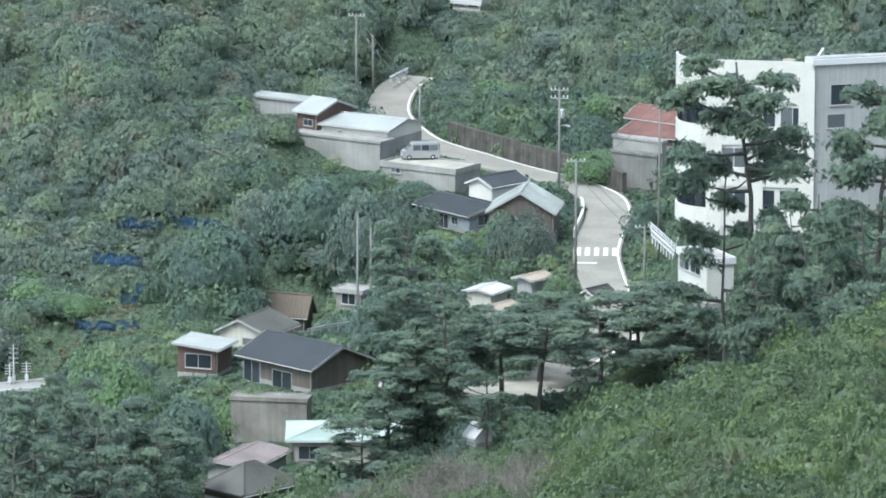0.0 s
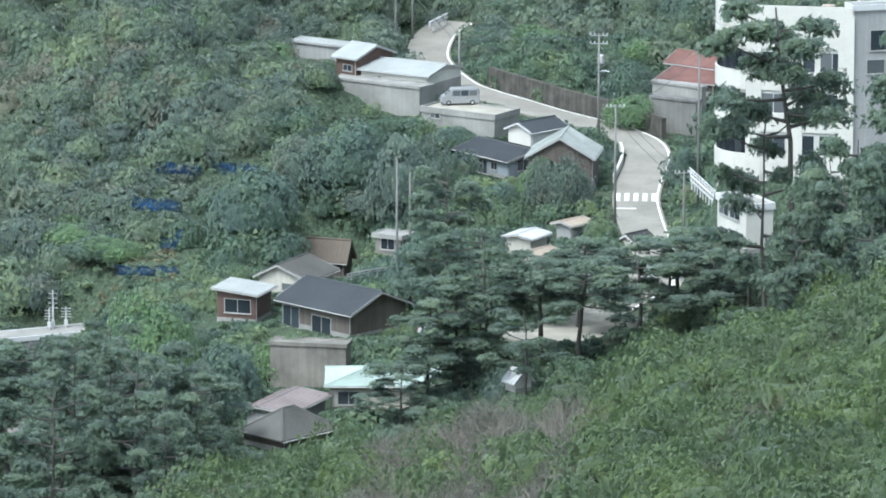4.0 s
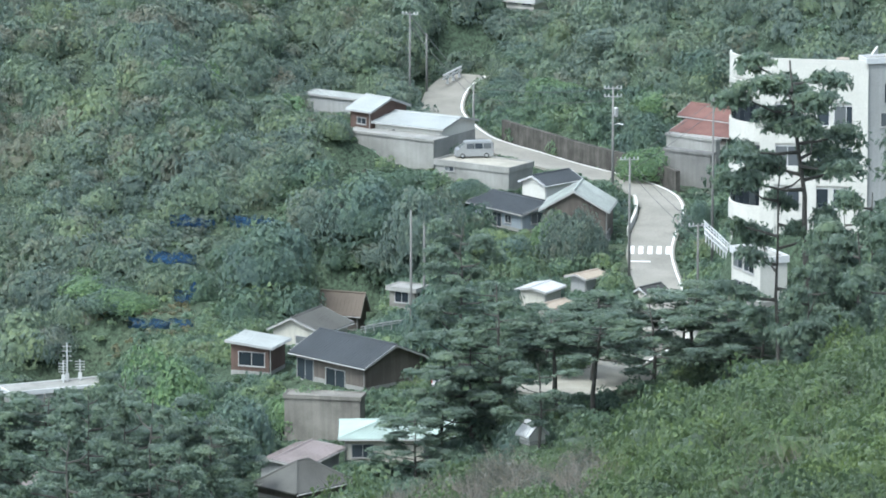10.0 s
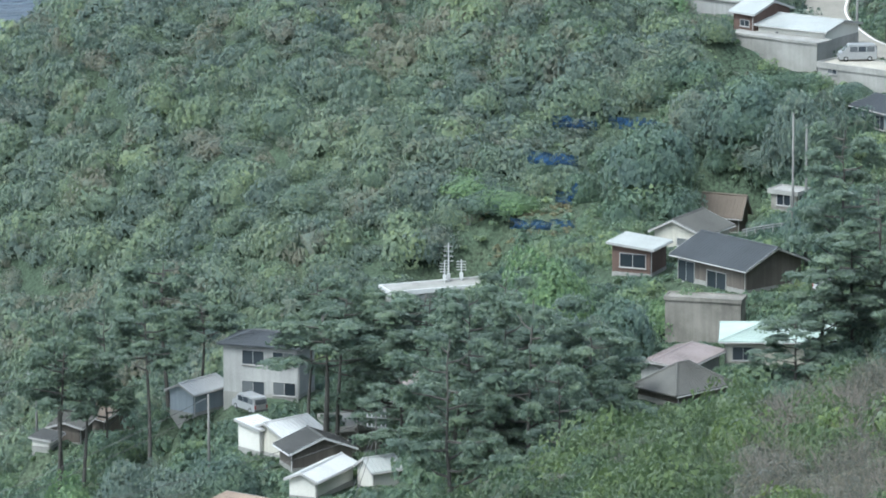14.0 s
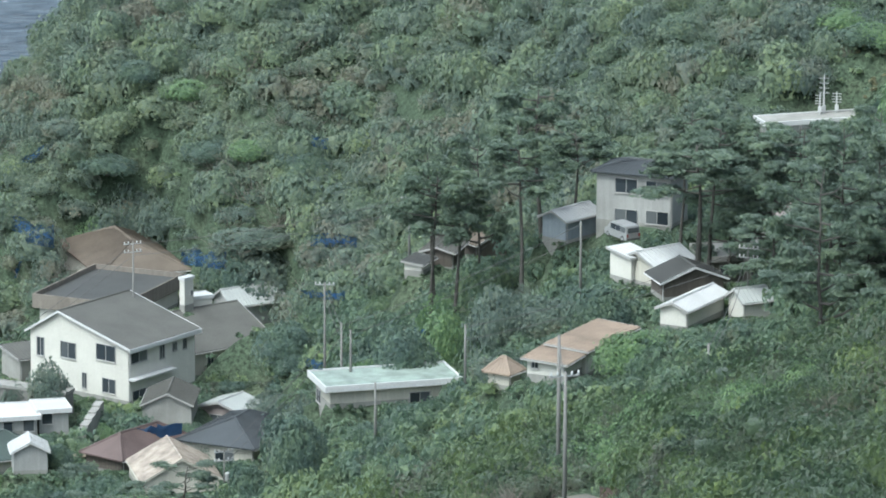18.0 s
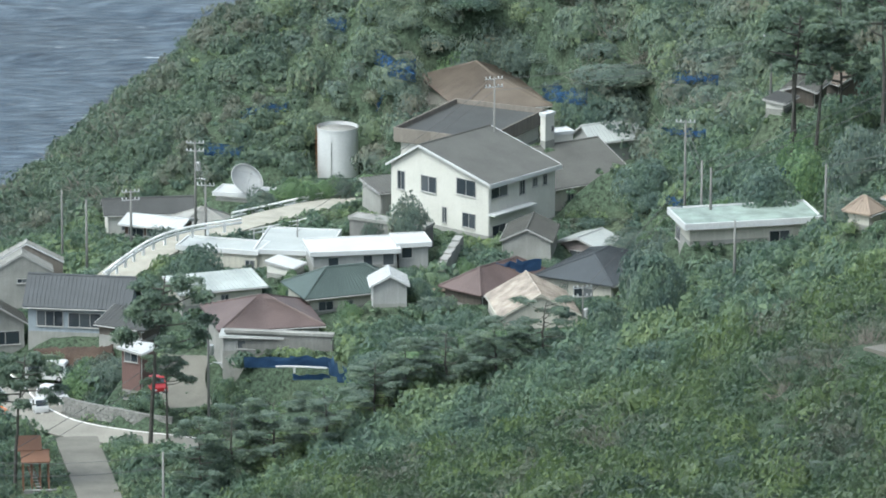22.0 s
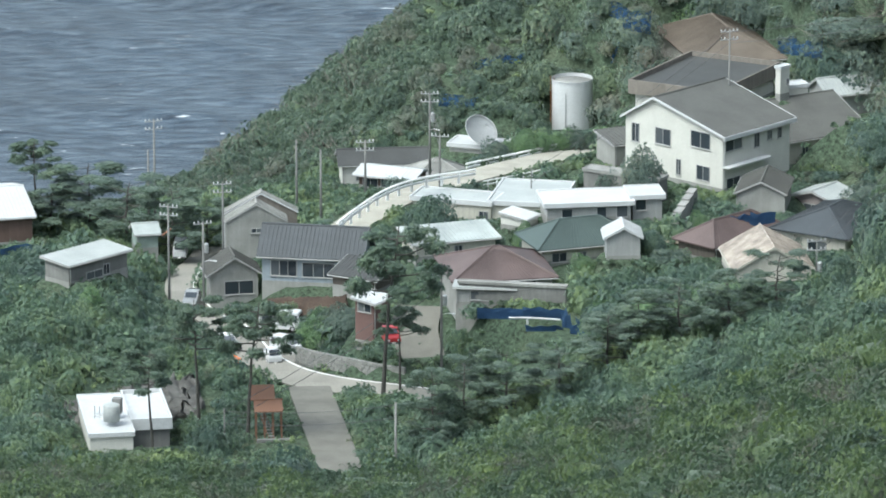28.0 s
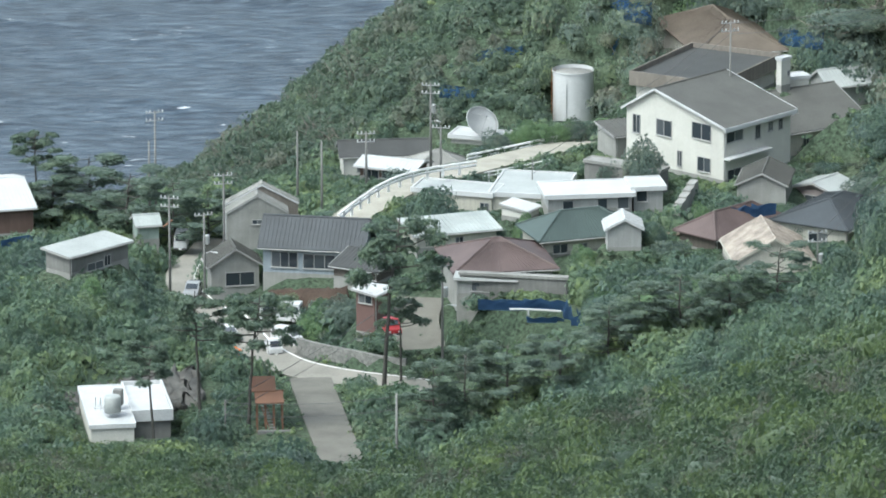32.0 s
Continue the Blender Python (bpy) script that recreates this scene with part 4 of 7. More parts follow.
# ---- the village's buildings: near corner x, y, ground height, heading, width, depth, eave height
house("long white bungalow with pale metal roof above a retaining wall", -6.3, 744.0, 98.3, 58.6, 7.5, 9.5, 1.4, roof='gable', rise=0.77, over=0.35, wall='white_wall', top='pale_roof', ridge='y', side=[(8.63, 0.58, 1.61, 0.48), (6.7, -0.07, 0.32, 0.82)])
house("small brown two-storey house with grey metal roof", -14.9, 748.8, 98.3, 48.0, 6.3, 3.4, 2.7, roof='gable', rise=1.12, over=0.4, wall='brown_wall', top='pale_roof', ridge='y', side=[(0.82, 1.07, 1.4, 0.69)])
house("low outbuilding with pale metal roof behind the bungalow", -16.8, 767.8, 96.9, 71.3, 3.0, 6.8, 2.2, roof='shed', rise=0.4, over=0.2, wall='grey_wall', top='pale_roof', ridge='x')
house("high grey concrete retaining wall carrying a house yard", -7.3, 741.0, 95.2, 55.6, 2.9, 12.9, 3.5, roof='flat', over=0, wall='concrete', top='concrete', rim='concrete', fascia=0.1, name='retaining_wall', category='retaining wall', group='retaining walls')
house("concrete parking platform with low curved parapet above houses", 1.6, 729.0, 94.8, 56.5, 5.2, 10.4, 2.6, roof='flat', over=0, wall='concrete', top='yard', rim='concrete', fascia=0.5, name='parking_platform', category='platform', group='retaining walls', side=[(7.74, 1.78, 1.28, 0.81)])
house("white gabled house with slate-grey roof and white verges", 5.8, 720.0, 95.0, 45.5, 5.6, 3.7, 2.4, roof='gable', rise=0.76, over=0.35, wall='white_wall', top='slate_roof', ridge='x', rim='white_paint', side=[(0.93, 0.16, 2.83, 1.46)])
house("dark-roofed low house with pale walls", 3.2, 711.0, 93.5, 37.7, 6.6, 9.5, 2.2, roof='gable', rise=0.79, over=0.5, wall='bluegrey_wall', top='slate_roof', front=[(1.25, 0.9, 1.7, 1.15)], side=[(8.8, 0.34, 1.07, 0.93), (5.92, 0.54, 1.6, 0.93), (4.01, 0.1, 1.59, 1.52), (2.21, 0.81, 1.06, 0.79)], ridge='y')
house("weathered grey house with pale green metal roof", 12.5, 702.9, 92.8, 81.6, 6.7, 7.2, 4.8, roof='gable', rise=2.08, over=0.4, wall='wood_wall', top='zinc_roof', ridge='x', front=[(0.41, 0.9, 1.22, 1.15), (2.45, 0.9, 1.22, 1.15)], side=[(4.96, 1.77, 1.81, 1.56)])
house("grey house with tan metal roof", 10.0, 687.9, 90.8, 49.6, 3.0, 2.1, 2.0, roof='gable', rise=0.25, over=0.5, wall='grey_wall', top='tan_roof', ridge='x', front=[(2.07, 0.11, 2.77, 0.9)])
house("small dark-roofed house with white verge by the road", 17.4, 680.8, 89.3, 48.5, 2.9, 3.4, 2.6, roof='gable', rise=1.0, over=0.4, wall='white_wall', top='dark_roof', ridge='x', rim='white_paint')
house("low house with bright white metal roof", 5.5, 684.0, 89.8, 61.0, 3.8, 3.2, 2.2, roof='gable', rise=0.3, over=0.4, wall='cream_wall', top='white_roof', ridge='x')
house("house with tan metal roof among pines", 6.1, 670.0, 90.8, 55.2, 3.6, 1.9, 2.2, roof='gable', rise=0.25, over=0.4, wall='cream_wall', top='tan_roof', ridge='x')
house("pale low house glimpsed behind pines", 23.5, 654.6, 90.5, 37.9, 2.8, 5.6, 2.6, roof='shed', rise=0.6, over=0.4, wall='white_wall', top='pale_roof', ridge='x', front=[(0.28, 0.9, 0.84, 1.15), (1.68, 0.9, 0.84, 1.15)])
house("white metal-roofed shed below the pines", 17.7, 661.8, 90.0, 38.5, 2.0, 3.8, 2.4, roof='gable', rise=0.9, over=0.3, wall='white_wall', top='white_roof', ridge='x')
house("brown timber house with pale grey metal roof", -24.0, 659.6, 87.8, 70.4, 4.7, 4.4, 3.0, roof='shed', rise=0.4, over=0.5, wall='brown_wall', top='pale_roof', ridge='x', side=[(0.54, 0.96, 2.92, 1.42)])
house("cream gabled house with grey tiled roof", -19.1, 681.7, 85.8, 63.5, 6.3, 6.0, 2.1, roof='gable', rise=1.27, over=0.5, wall='cream_wall', top='grey_roof', ridge='x', apex=0.58, side=[(0.29, 0.66, 2.82, 0.76)])
house("house with slate gabled roof and tall white sliding windows", -13.5, 647.8, 88.7, 44.3, 7.9, 10.7, 2.7, roof='gable', rise=1.64, over=0.6, wall='wood_wall', top='slate_roof', side=[(8.06, -0.16, 2.47, 2.2), (3.17, -0.4, 2.88, 2.01)], ridge='y')
house("low dark annex with slate roof", -10.8, 654.9, 87.6, 45.9, 3.0, 3.4, 2.2, roof='shed', rise=0.8, over=0.4, wall='wood_wall', top='slate_roof', ridge='x')
house("weathered house with brown roof against the slope", -15.4, 701.8, 83.7, 71.3, 2.6, 4.6, 2.4, roof='gable', rise=1.8, over=0.4, wall='wood_wall', top='brown_roof', ridge='y')
house("grey block hut on the terrace", -8.9, 691.9, 88.2, 60.7, 2.5, 3.3, 2.3, roof='flat', over=0.2, wall='old_concrete', top='concrete', fascia=0.3, category='hut', name='hut', rim='concrete', front=[(0.5, 0.9, 1.51, 1.15)], side=[(0.82, 0.9, 1.7, 1.15)])
house("weathered concrete retaining wall below a garden", -13.8, 635.9, 85.7, 79.5, 2.5, 8.0, 4.7, roof='flat', over=0, wall='old_concrete', top='old_concrete', rim='old_concrete', fascia=0.2, name='retaining_wall', category='retaining wall', group='retaining walls')
house("cream house with mint green metal roof", -15.0, 617.8, 87.7, 0.6, 11.3, 7.5, 2.8, roof='hip', rise=0.86, over=0.6, wall='cream_wall', top='mint_roof', front=[(0.77, 0.81, 2.15, 1.27), (7.94, 0.63, 1.98, 1.04)])
house("house with pinkish metal roof and white ridge", -18.9, 609.7, 87.4, 66.6, 8.6, 4.6, 2.0, roof='gable', rise=0.35, over=0.5, wall='grey_wall', top='pink_roof', ridge='x', apex=0.7)
house("house with dark brown hipped roof", -19.2, 599.7, 87.9, 46.8, 7.0, 5.4, 1.4, roof='hip', rise=1.9, over=0.5, wall='wood_wall', top='grey_roof')
house("small white shed behind the bushy ridge", 3.4, 600.0, 93.8, 34.7, 1.9, 1.7, 1.0, roof='gable', rise=0.9, deep=0.6, over=0.25, wall='white_wall', top='white_roof', ridge='y', category='shed', name='shed')
house("pale shed roof among pines", -26.3, 627.4, 82.7, 47.4, 2.4, 2.4, 2.2, roof='gable', rise=0.7, over=0.3, wall='white_wall', top='white_roof', ridge='x', category='shed', name='shed')
house("old hut with rusty red roofs above a stone wall", 27.7, 740.5, 99.8, 51.6, 4.5, 6.9, 1.6, roof='gable', rise=0.97, over=0.4, wall='wood_wall', top='red_roof', ridge='y', category='hut', name='hut')
house("lean-to with rusty red roof in front of the old hut", 27.5, 736.0, 98.9, 57.8, 3.4, 7.6, 1.3, roof='shed', rise=0.74, over=0.3, wall='wood_wall', top='red_roof', ridge='y', category='lean-to', name='lean_to')
house("pale stone retaining wall under the red-roofed hut", 25.9, 732.5, 98.3, 50.1, 0.9, 7.4, 2.0, roof='flat', over=0, wall='concrete', top='concrete', rim='concrete', fascia=0.1, name='retaining_wall', category='retaining wall', group='retaining walls')
house("steep concrete slope facing beside the road bend", 25.2, 729.5, 94.9, 54.9, 1.0, 6.5, 4.3, deep=0.6, roof='flat', over=0, wall='dark_concrete', top='dark_concrete', rim='dark_concrete', fascia=0.1, name='retaining_wall', category='retaining wall', group='retaining walls')
house("small white two-storey building with flat roof below the road", 27.3, 639.4, 99.6, 22.6, 3.1, 7.1, 4.7, roof='flat', over=0.05, wall='white_wall', top='concrete', rim='white_paint', fascia=0.5, side=[(4.32, 3.1, 2.23, 1.55), (1.54, 3.13, 2.35, 1.54), (4.26, 0.51, 1.95, 1.19), (1.48, 0.65, 2.21, 1.19)])
house("grey two-storey house with dark hipped roof", -60.6, 647.1, 76.9, 75.0, 5.2, 8.4, 5.6, roof='hip', rise=0.86, over=0.5, wall='grey_wall', top='slate_roof', side=[(3.81, 3.47, 2.42, 1.47), (0.44, 3.48, 2.35, 1.46), (3.78, -0.02, 2.49, 1.65), (0.28, 0.37, 2.48, 1.34)])
house("gabled barn with white metal roof", -71.8, 648.0, 74.7, 55.3, 5.3, 3.3, 2.5, roof='gable', rise=0.75, over=0.4, wall='bluegrey_wall', top='white_roof', ridge='x', category='barn', name='barn')
house("white corrugated workshop hut", -62.3, 622.9, 76.8, 45.4, 2.5, 3.4, 2.6, roof='shed', rise=0.39, over=0.3, wall='white_wall', top='white_roof', ridge='x', category='workshop', name='workshop')
house("workshop with broad white metal roof", -59.8, 621.1, 76.8, 45.0, 5.0, 4.8, 2.4, roof='gable', rise=0.9, over=0.4, wall='cream_wall', top='white_roof', ridge='x', category='workshop', name='workshop')
house("open shed with dark gable and white verges", -57.8, 611.2, 78.0, 25.0, 6.3, 4.0, 2.0, roof='gable', rise=1.23, over=0.5, wall='wood_wall', top='dark_roof', ridge='y', rim='white_paint', category='shed', name='shed')
house("low shed with bright white metal roof", -54.3, 597.5, 78.5, 68.1, 8.2, 2.9, 2.0, roof='gable', rise=0.6, over=0.4, wall='white_wall', top='white_roof', ridge='x', category='shed', name='shed')
house("small pale shed beside a pole", -49.1, 602.0, 78.2, 34.7, 3.1, 3.0, 2.2, roof='gable', rise=0.9, over=0.3, wall='white_wall', top='pale_roof', ridge='x', category='shed', name='shed')
house("low concrete house glimpsed between pines", -55.3, 637.6, 73.2, 25.0, 6.9, 6.0, 2.8, roof='flat', over=0.2, wall='old_concrete', top='concrete', fascia=0.4, rim='concrete', front=[(0.87, 0.9, 1.7, 1.15), (4.3, 0.9, 1.7, 1.15)])
house("house with pale roof glimpsed between pines", -51.7, 658.0, 73.1, 29.5, 4.0, 5.0, 2.8, roof='gable', rise=1.0, over=0.4, wall='grey_wall', top='pink_roof', ridge='x')
house("flat-roofed white building with antennas among pines", -53.5, 685.1, 78.9, 25, 12.0, 3.6, 1.2, roof='flat', over=0.15, wall='grey_wall', top='concrete', rim='white_paint', fascia=0.3)
house("old dark hut with pale curved roof under pines", -88.1, 680.3, 63.5, 82.6, 5.8, 3.4, 2.0, roof='gable', rise=0.5, over=0.4, wall='wood_wall', top='grey_roof', ridge='x', category='hut', name='hut')
house("white hut with dark lean-to roof under pines", -90.9, 675.9, 64.0, 75.3, 3.6, 2.1, 1.0, roof='shed', rise=0.24, over=0.3, wall='white_wall', top='dark_roof', ridge='x', category='hut', name='hut')
house("ruined brown timber hut under pines", -86.0, 686.6, 63.1, 42.1, 3.9, 4.4, 1.9, roof='gable', rise=0.8, over=0.4, wall='wood_wall', top='brown_roof', ridge='y', category='hut', name='hut')
house("white bungalow with faded orange roof", -65.0, 586.4, 75.9, 74.3, 4.7, 3.9, 1.6, roof='shed', rise=0.19, over=0.5, wall='white_wall', top='orange_roof', ridge='x', side=[(2.75, 0.99, 0.65, 0.56)])
house("upper roof of the faded orange bungalow", -63.4, 590.6, 75.2, 68.7, 10.4, 4.0, 2.6, roof='shed', rise=0.21, over=0.4, wall='white_wall', top='orange_roof', ridge='x')
house("small outbuilding with orange tiled roof", -71.0, 591.8, 73.4, 64.8, 2.1, 2.5, 1.8, roof='hip', rise=1.0, over=0.4, wall='cream_wall', top='orange_roof', category='shed', name='shed')
house("long cream bungalow with flat mint-green roof", -91.8, 613.2, 65.2, 23.5, 13.1, 5.7, 2.0, roof='flat', over=0.6, wall='cream_wall', top='mint_flat', rim='white_paint', fascia=0.45, rib=0, front=[(8.4, -0.36, 2.09, 1.31)], side=[(3.69, -0.54, 1.57, 1.31)])
school = house("big white two-storey school building with grey gabled roof", -124.5, 678.7, 47.1, 60.0, 11.7, 14.6, 6.5, roof='gable', rise=2.72, over=0.45, apex=0.69, wall='white_wall', top='grey_roof', ridge='x', rim='white_paint', rib=0, split=2, front=[(0.46, 4.61, 2.75, 1.57), (5.48, 4.19, 0.79, 1.51), (7.77, 4.66, 0.7, 0.92), (9.57, 4.51, 0.6, 1.12), (0.69, -0.12, 2.26, 1.44), (5.34, 0.52, 0.79, 0.92)], side=[(12.55, 3.7, 1.02, 2.06), (7.81, 4.03, 2.2, 1.79), (1.94, 4.59, 2.76, 1.78), (6.26, 0.9, 0.59, 1.72), (1.99, 0.9, 1.84, 1.58), (9.06, -0.48, 0.68, 1.86)])
box_part("canopy", "white_paint", school, -0.05, 7.4, -1.0, 0.0, 2.75, 2.95, "white concrete canopy")
box_part("roof_band", "white_paint", school, -0.45, 12.2, -0.62, -0.5, 6.0, 6.5)
house("long school wing with dark grey roof", -125.2, 693.6, 45.2, 44.0, 17.5, 15.0, 3.2, roof='gable', rise=2.8, over=0.5, wall='cream_wall', top='grey_roof', ridge='x', rib=0, front=[(8.6, 0.9, 0.8, 1.4), (10.6, 1.0, 1.7, 1.3), (13.6, 1.0, 1.7, 1.3)])
house("flat-roofed school block with brown fascia", -130.7, 708.0, 47.7, 74.0, 15.2, 10.7, 3.1, roof='flat', over=0.5, wall='white_wall', top='dark_roof', rim='fascia_brown', fascia=1.5, rib=0, side=[(1.59, 0.9, 1.7, 1.15), (6.47, 0.9, 1.7, 1.15), (11.35, 0.9, 1.7, 1.15)])
house("school hall with broad brown hipped roof", -136.9, 729.3, 45.0, 26.5, 10.6, 18.2, 4.5, roof='hip', rise=2.56, over=0.5, wall='white_wall', top='brown_roof', side=[(2.6, 0.9, 1.7, 1.15), (9.51, 0.9, 1.7, 1.15)])
house("white stair block beside the flat roof", -122.7, 705.4, 51.7, 58.1, 1.6, 0.8, 3.4, roof='flat', over=0, wall='white_wall', top='white_roof', rim='white_paint', fascia=0.15, front=[(1.09, 1.43, 0.36, 0.52)])
house("white annex with slit window", -122.7, 707.4, 51.0, 34.1, 3.2, 2.0, 1.3, roof='flat', over=0, wall='white_wall', top='white_roof', rim='white_paint', fascia=0.2)
house("grey metal-roofed shed behind the school wing", -119.2, 718.2, 46.0, 39.4, 7.1, 4.5, 3.0, roof='gable', rise=1.4, over=0.4, wall='grey_wall', top='pale_roof', ridge='x', category='shed', name='shed')
house("white-walled house with long dark tiled roof", -178.9, 720.1, 33.8, 18.9, 10.3, 4.4, 3.0, roof='gable', rise=1.1, over=0.5, wall='white_wall', top='dark_roof', ridge='x', rib=0.3, front=[(1.72, 0.9, 1.7, 1.15), (6.87, 0.9, 1.7, 1.15)])
house("brown timber bungalow with white metal roof", -166.1, 702.6, 38.5, 80.1, 4.3, 6.8, 1.6, roof='gable', rise=0.46, over=0.6, wall='brown_wall', top='white_roof', ridge='y', side=[(4.4, 0.16, 1.82, 0.97), (0.99, 0.32, 2.91, 0.97)])
house("low house with broad grey metal hipped roof", -168.8, 713.3, 34.9, 21.3, 7.2, 7.0, 1.8, roof='hip', rise=1.9, over=0.4, wall='white_wall', top='concrete')
house("long beige flat-roofed hall with white parapet", -150.5, 675.4, 42.7, 85.1, 4.3, 9.4, 2.3, roof='flat', over=0.1, wall='cream_wall', top='pale_roof', rim='white_paint', fascia=0.35, rib=0, side=[(0.36, -0.0, 1.01, 1.39)])
house("grey block pavilion with wavy white flat roof", -140.1, 657.2, 48.4, 20.2, 9.3, 5.5, 1.8, roof='flat', over=0.3, wall='grey_wall', top='white_roof', rim='white_paint', fascia=0.3, split=1, rib=0, front=[(1.66, 0.44, 1.13, 0.84), (5.55, 0.18, 1.01, 1.22), (7.75, 0.29, 1.19, 1.22)])
house("raised end of the grey block pavilion", -131.4, 661.6, 47.7, 21.0, 3.3, 4.0, 2.8, roof='flat', over=0.25, wall='grey_wall', top='white_roof', rim='white_paint', fascia=0.3, split=1, rib=0, front=[(0.34, 1.38, 1.14, 1.29)])
house("deeper end of the beige flat-roofed hall", -142.7, 676.1, 42.9, 92.4, 9.8, 8.1, 2.2, roof='flat', over=0.1, wall='cream_wall', top='pale_roof', rim='white_paint', fascia=0.35, rib=0)
house("little white corrugated shed", -142.4, 656.7, 47.4, 72.2, 2.7, 3.2, 1.1, roof='shed', rise=0.4, over=0.2, wall='white_wall', top='white_roof', ridge='x', category='shed', name='shed')
house("house with dark green hipped roof", -137.1, 640.4, 48.2, 32.0, 10.9, 6.4, 2.0, roof='hip', rise=1.85, over=0.6, wall='cream_wall', top='green_roof', front=[(1.21, 0.2, 1.61, 0.94), (4.12, 0.21, 0.97, 0.82)])
house("small grey annex with white gable", -128.9, 635.0, 50.8, 15.4, 3.6, 3.5, 2.4, roof='gable', rise=0.96, over=0.3, wall='grey_wall', top='white_roof', ridge='y', rim='white_paint', category='shed', name='shed')
house("beige building with corrugated pale roof", -152.4, 646.3, 46.2, 31.2, 9.2, 4.8, 1.8, roof='shed', rise=0.47, over=0.5, wall='cream_wall', top='zinc_roof', ridge='x', front=[(4.51, 0.34, 0.84, 0.89)])
house("house with weathered maroon hipped roof", -143.8, 628.8, 47.7, 23.5, 10.3, 9.6, 1.6, roof='hip', rise=2.0, over=0.6, wall='grey_wall', top='maroon_roof', front=[(6.07, 0.37, 2.44, 0.81)])
house("pale lean-to in front of the maroon-roofed house", -142.8, 623.9, 48.0, 5.5, 6.2, 1.5, 1.9, roof='shed', rise=0.17, over=0.3, wall='grey_wall', top='pale_roof', ridge='x', category='lean-to', name='lean_to', front=[(1.6, 0.67, 2.99, 0.86)])
house("blue-grey two-storey house with dark roof", -159.2, 648.8, 42.0, 92.8, 5.8, 11.0, 3.5, roof='gable', rise=2.41, over=0.5, wall='bluegrey_wall', top='slate_roof', ridge='y', split=3, side=[(7.13, 1.02, 2.85, 1.67), (2.9, 1.01, 3.54, 1.54)])
house("dark-roofed annex beside the blue-grey house", -155.6, 641.4, 43.6, 73.6, 3.7, 5.5, 1.5, roof='shed', rise=0.9, over=0.4, wall='wood_wall', top='dark_roof', ridge='y')
house("concrete hall with stepped gable front", -179.1, 666.4, 39.2, 17.0, 6.9, 2.4, 4.4, roof='gable', rise=2.0, over=0.1, wall='concrete', top='concrete', ridge='y', rim='trim', front=[(2.89, 3.17, 1.1, 0.44)])
house("taller tan rear gable of the concrete hall", -180.2, 670.2, 38.4, 17.1, 8.2, 1.4, 5.2, roof='gable', rise=2.2, over=0.1, wall='fascia_brown', top='concrete', ridge='y', rim='white_paint')
house("grey gabled store in front of the hall", -176.1, 648.5, 40.1, 23.2, 5.3, 3.5, 2.6, roof='gable', rise=1.7, over=0.5, wall='concrete', top='grey_roof', ridge='y', category='store', name='store', front=[(1.58, 0.13, 3.17, 1.43)])
house("dark grey metal shed with pale roof", -188.8, 636.6, 43.8, 59.5, 8.8, 3.8, 2.2, roof='shed', rise=0.24, over=0.4, wall='dark_concrete', top='pale_roof', ridge='x', category='shed', name='shed', front=[(2.63, 0.12, 2.36, 0.76), (5.18, 0.21, 0.85, 1.08)])
house("red timber building with white roof", -210.8, 669.6, 37.9, 27.5, 7.8, 14.9, 3.2, roof='gable', rise=1.6, over=0.4, wall='brown_wall', top='white_roof', ridge='x')
house("small pale green shed near the crossroads", -189.9, 667.5, 39.3, 25.9, 2.5, 3.0, 2.0, roof='gable', rise=0.7, over=0.3, wall='mint_flat', top='zinc_roof', ridge='x', category='shed', name='shed')
house("tall red brick store with white lean-to roof", -152.6, 627.7, 41.9, 72.6, 3.1, 2.3, 4.5, roof='shed', rise=0.3, over=0.4, wall='brick_wall', top='white_roof', ridge='x', category='store', name='store', side=[(0.37, 3.53, 1.54, 1.19)])
house("white flat-roofed pump house with rooftop tanks", -171.7, 585.3, 41.0, 21.1, 4.4, 13.7, 2.2, roof='flat', over=0.05, wall='white_wall', top='white_roof', rim='white_paint', fascia=0.25, category='pump house', name='pump_house')
# dark wall colour stands in for the shade inside the open porch
house("white porch wing of the pump house", -168.6, 590.4, 40.3, 21.8, 3.7, 10.0, 2.85, roof='flat', over=0.15, wall='dark_concrete', top='white_roof', rim='white_paint', fascia=1.0, category='pump house', name='pump_house')
house("tan gabled house with rusty and zinc roof slopes", -114.1, 629.8, 50.2, 19.7, 8.2, 8.9, 1.7, roof='gable', rise=2.23, over=0.25, wall='cream_wall', top='rusty_roof', ridge='y', rim='cream_wall')
house("cream house with dark hipped roof", -106.0, 651.4, 47.9, 72.1, 11.9, 8.5, 2.3, roof='hip', rise=1.65, over=0.6, wall='cream_wall', top='slate_roof', side=[(2.33, 0.41, 2.2, 0.95)])
house("low house with maroon hipped roof", -119.5, 647.1, 47.6, 58.4, 11.4, 5.3, 2.0, roof='hip', rise=1.67, over=0.5, wall='wood_wall', top='maroon_roof')
house("pinkish shed with pale metal roof", -110.7, 670.9, 46.4, 66.9, 4.4, 5.0, 2.4, roof='gable', rise=0.75, over=0.45, wall='pink_roof', top='pale_roof', ridge='x', category='shed', name='shed', side=[(1.73, 0.69, 2.01, 0.98)])
house("small grey gabled hut beside a blue sheet", -120.4, 665.3, 48.6, 3.8, 5.3, 6.7, 2.2, roof='gable', rise=1.23, over=0.3, wall='concrete', top='grey_roof', ridge='y', category='hut', name='hut')
house("little dark-roofed shed below the tan house", -100.9, 627.9, 48.9, 59.1, 2.2, 2.3, 2.0, roof='gable', rise=0.9, over=0.3, wall='wood_wall', top='pale_roof', ridge='x', category='shed', name='shed')
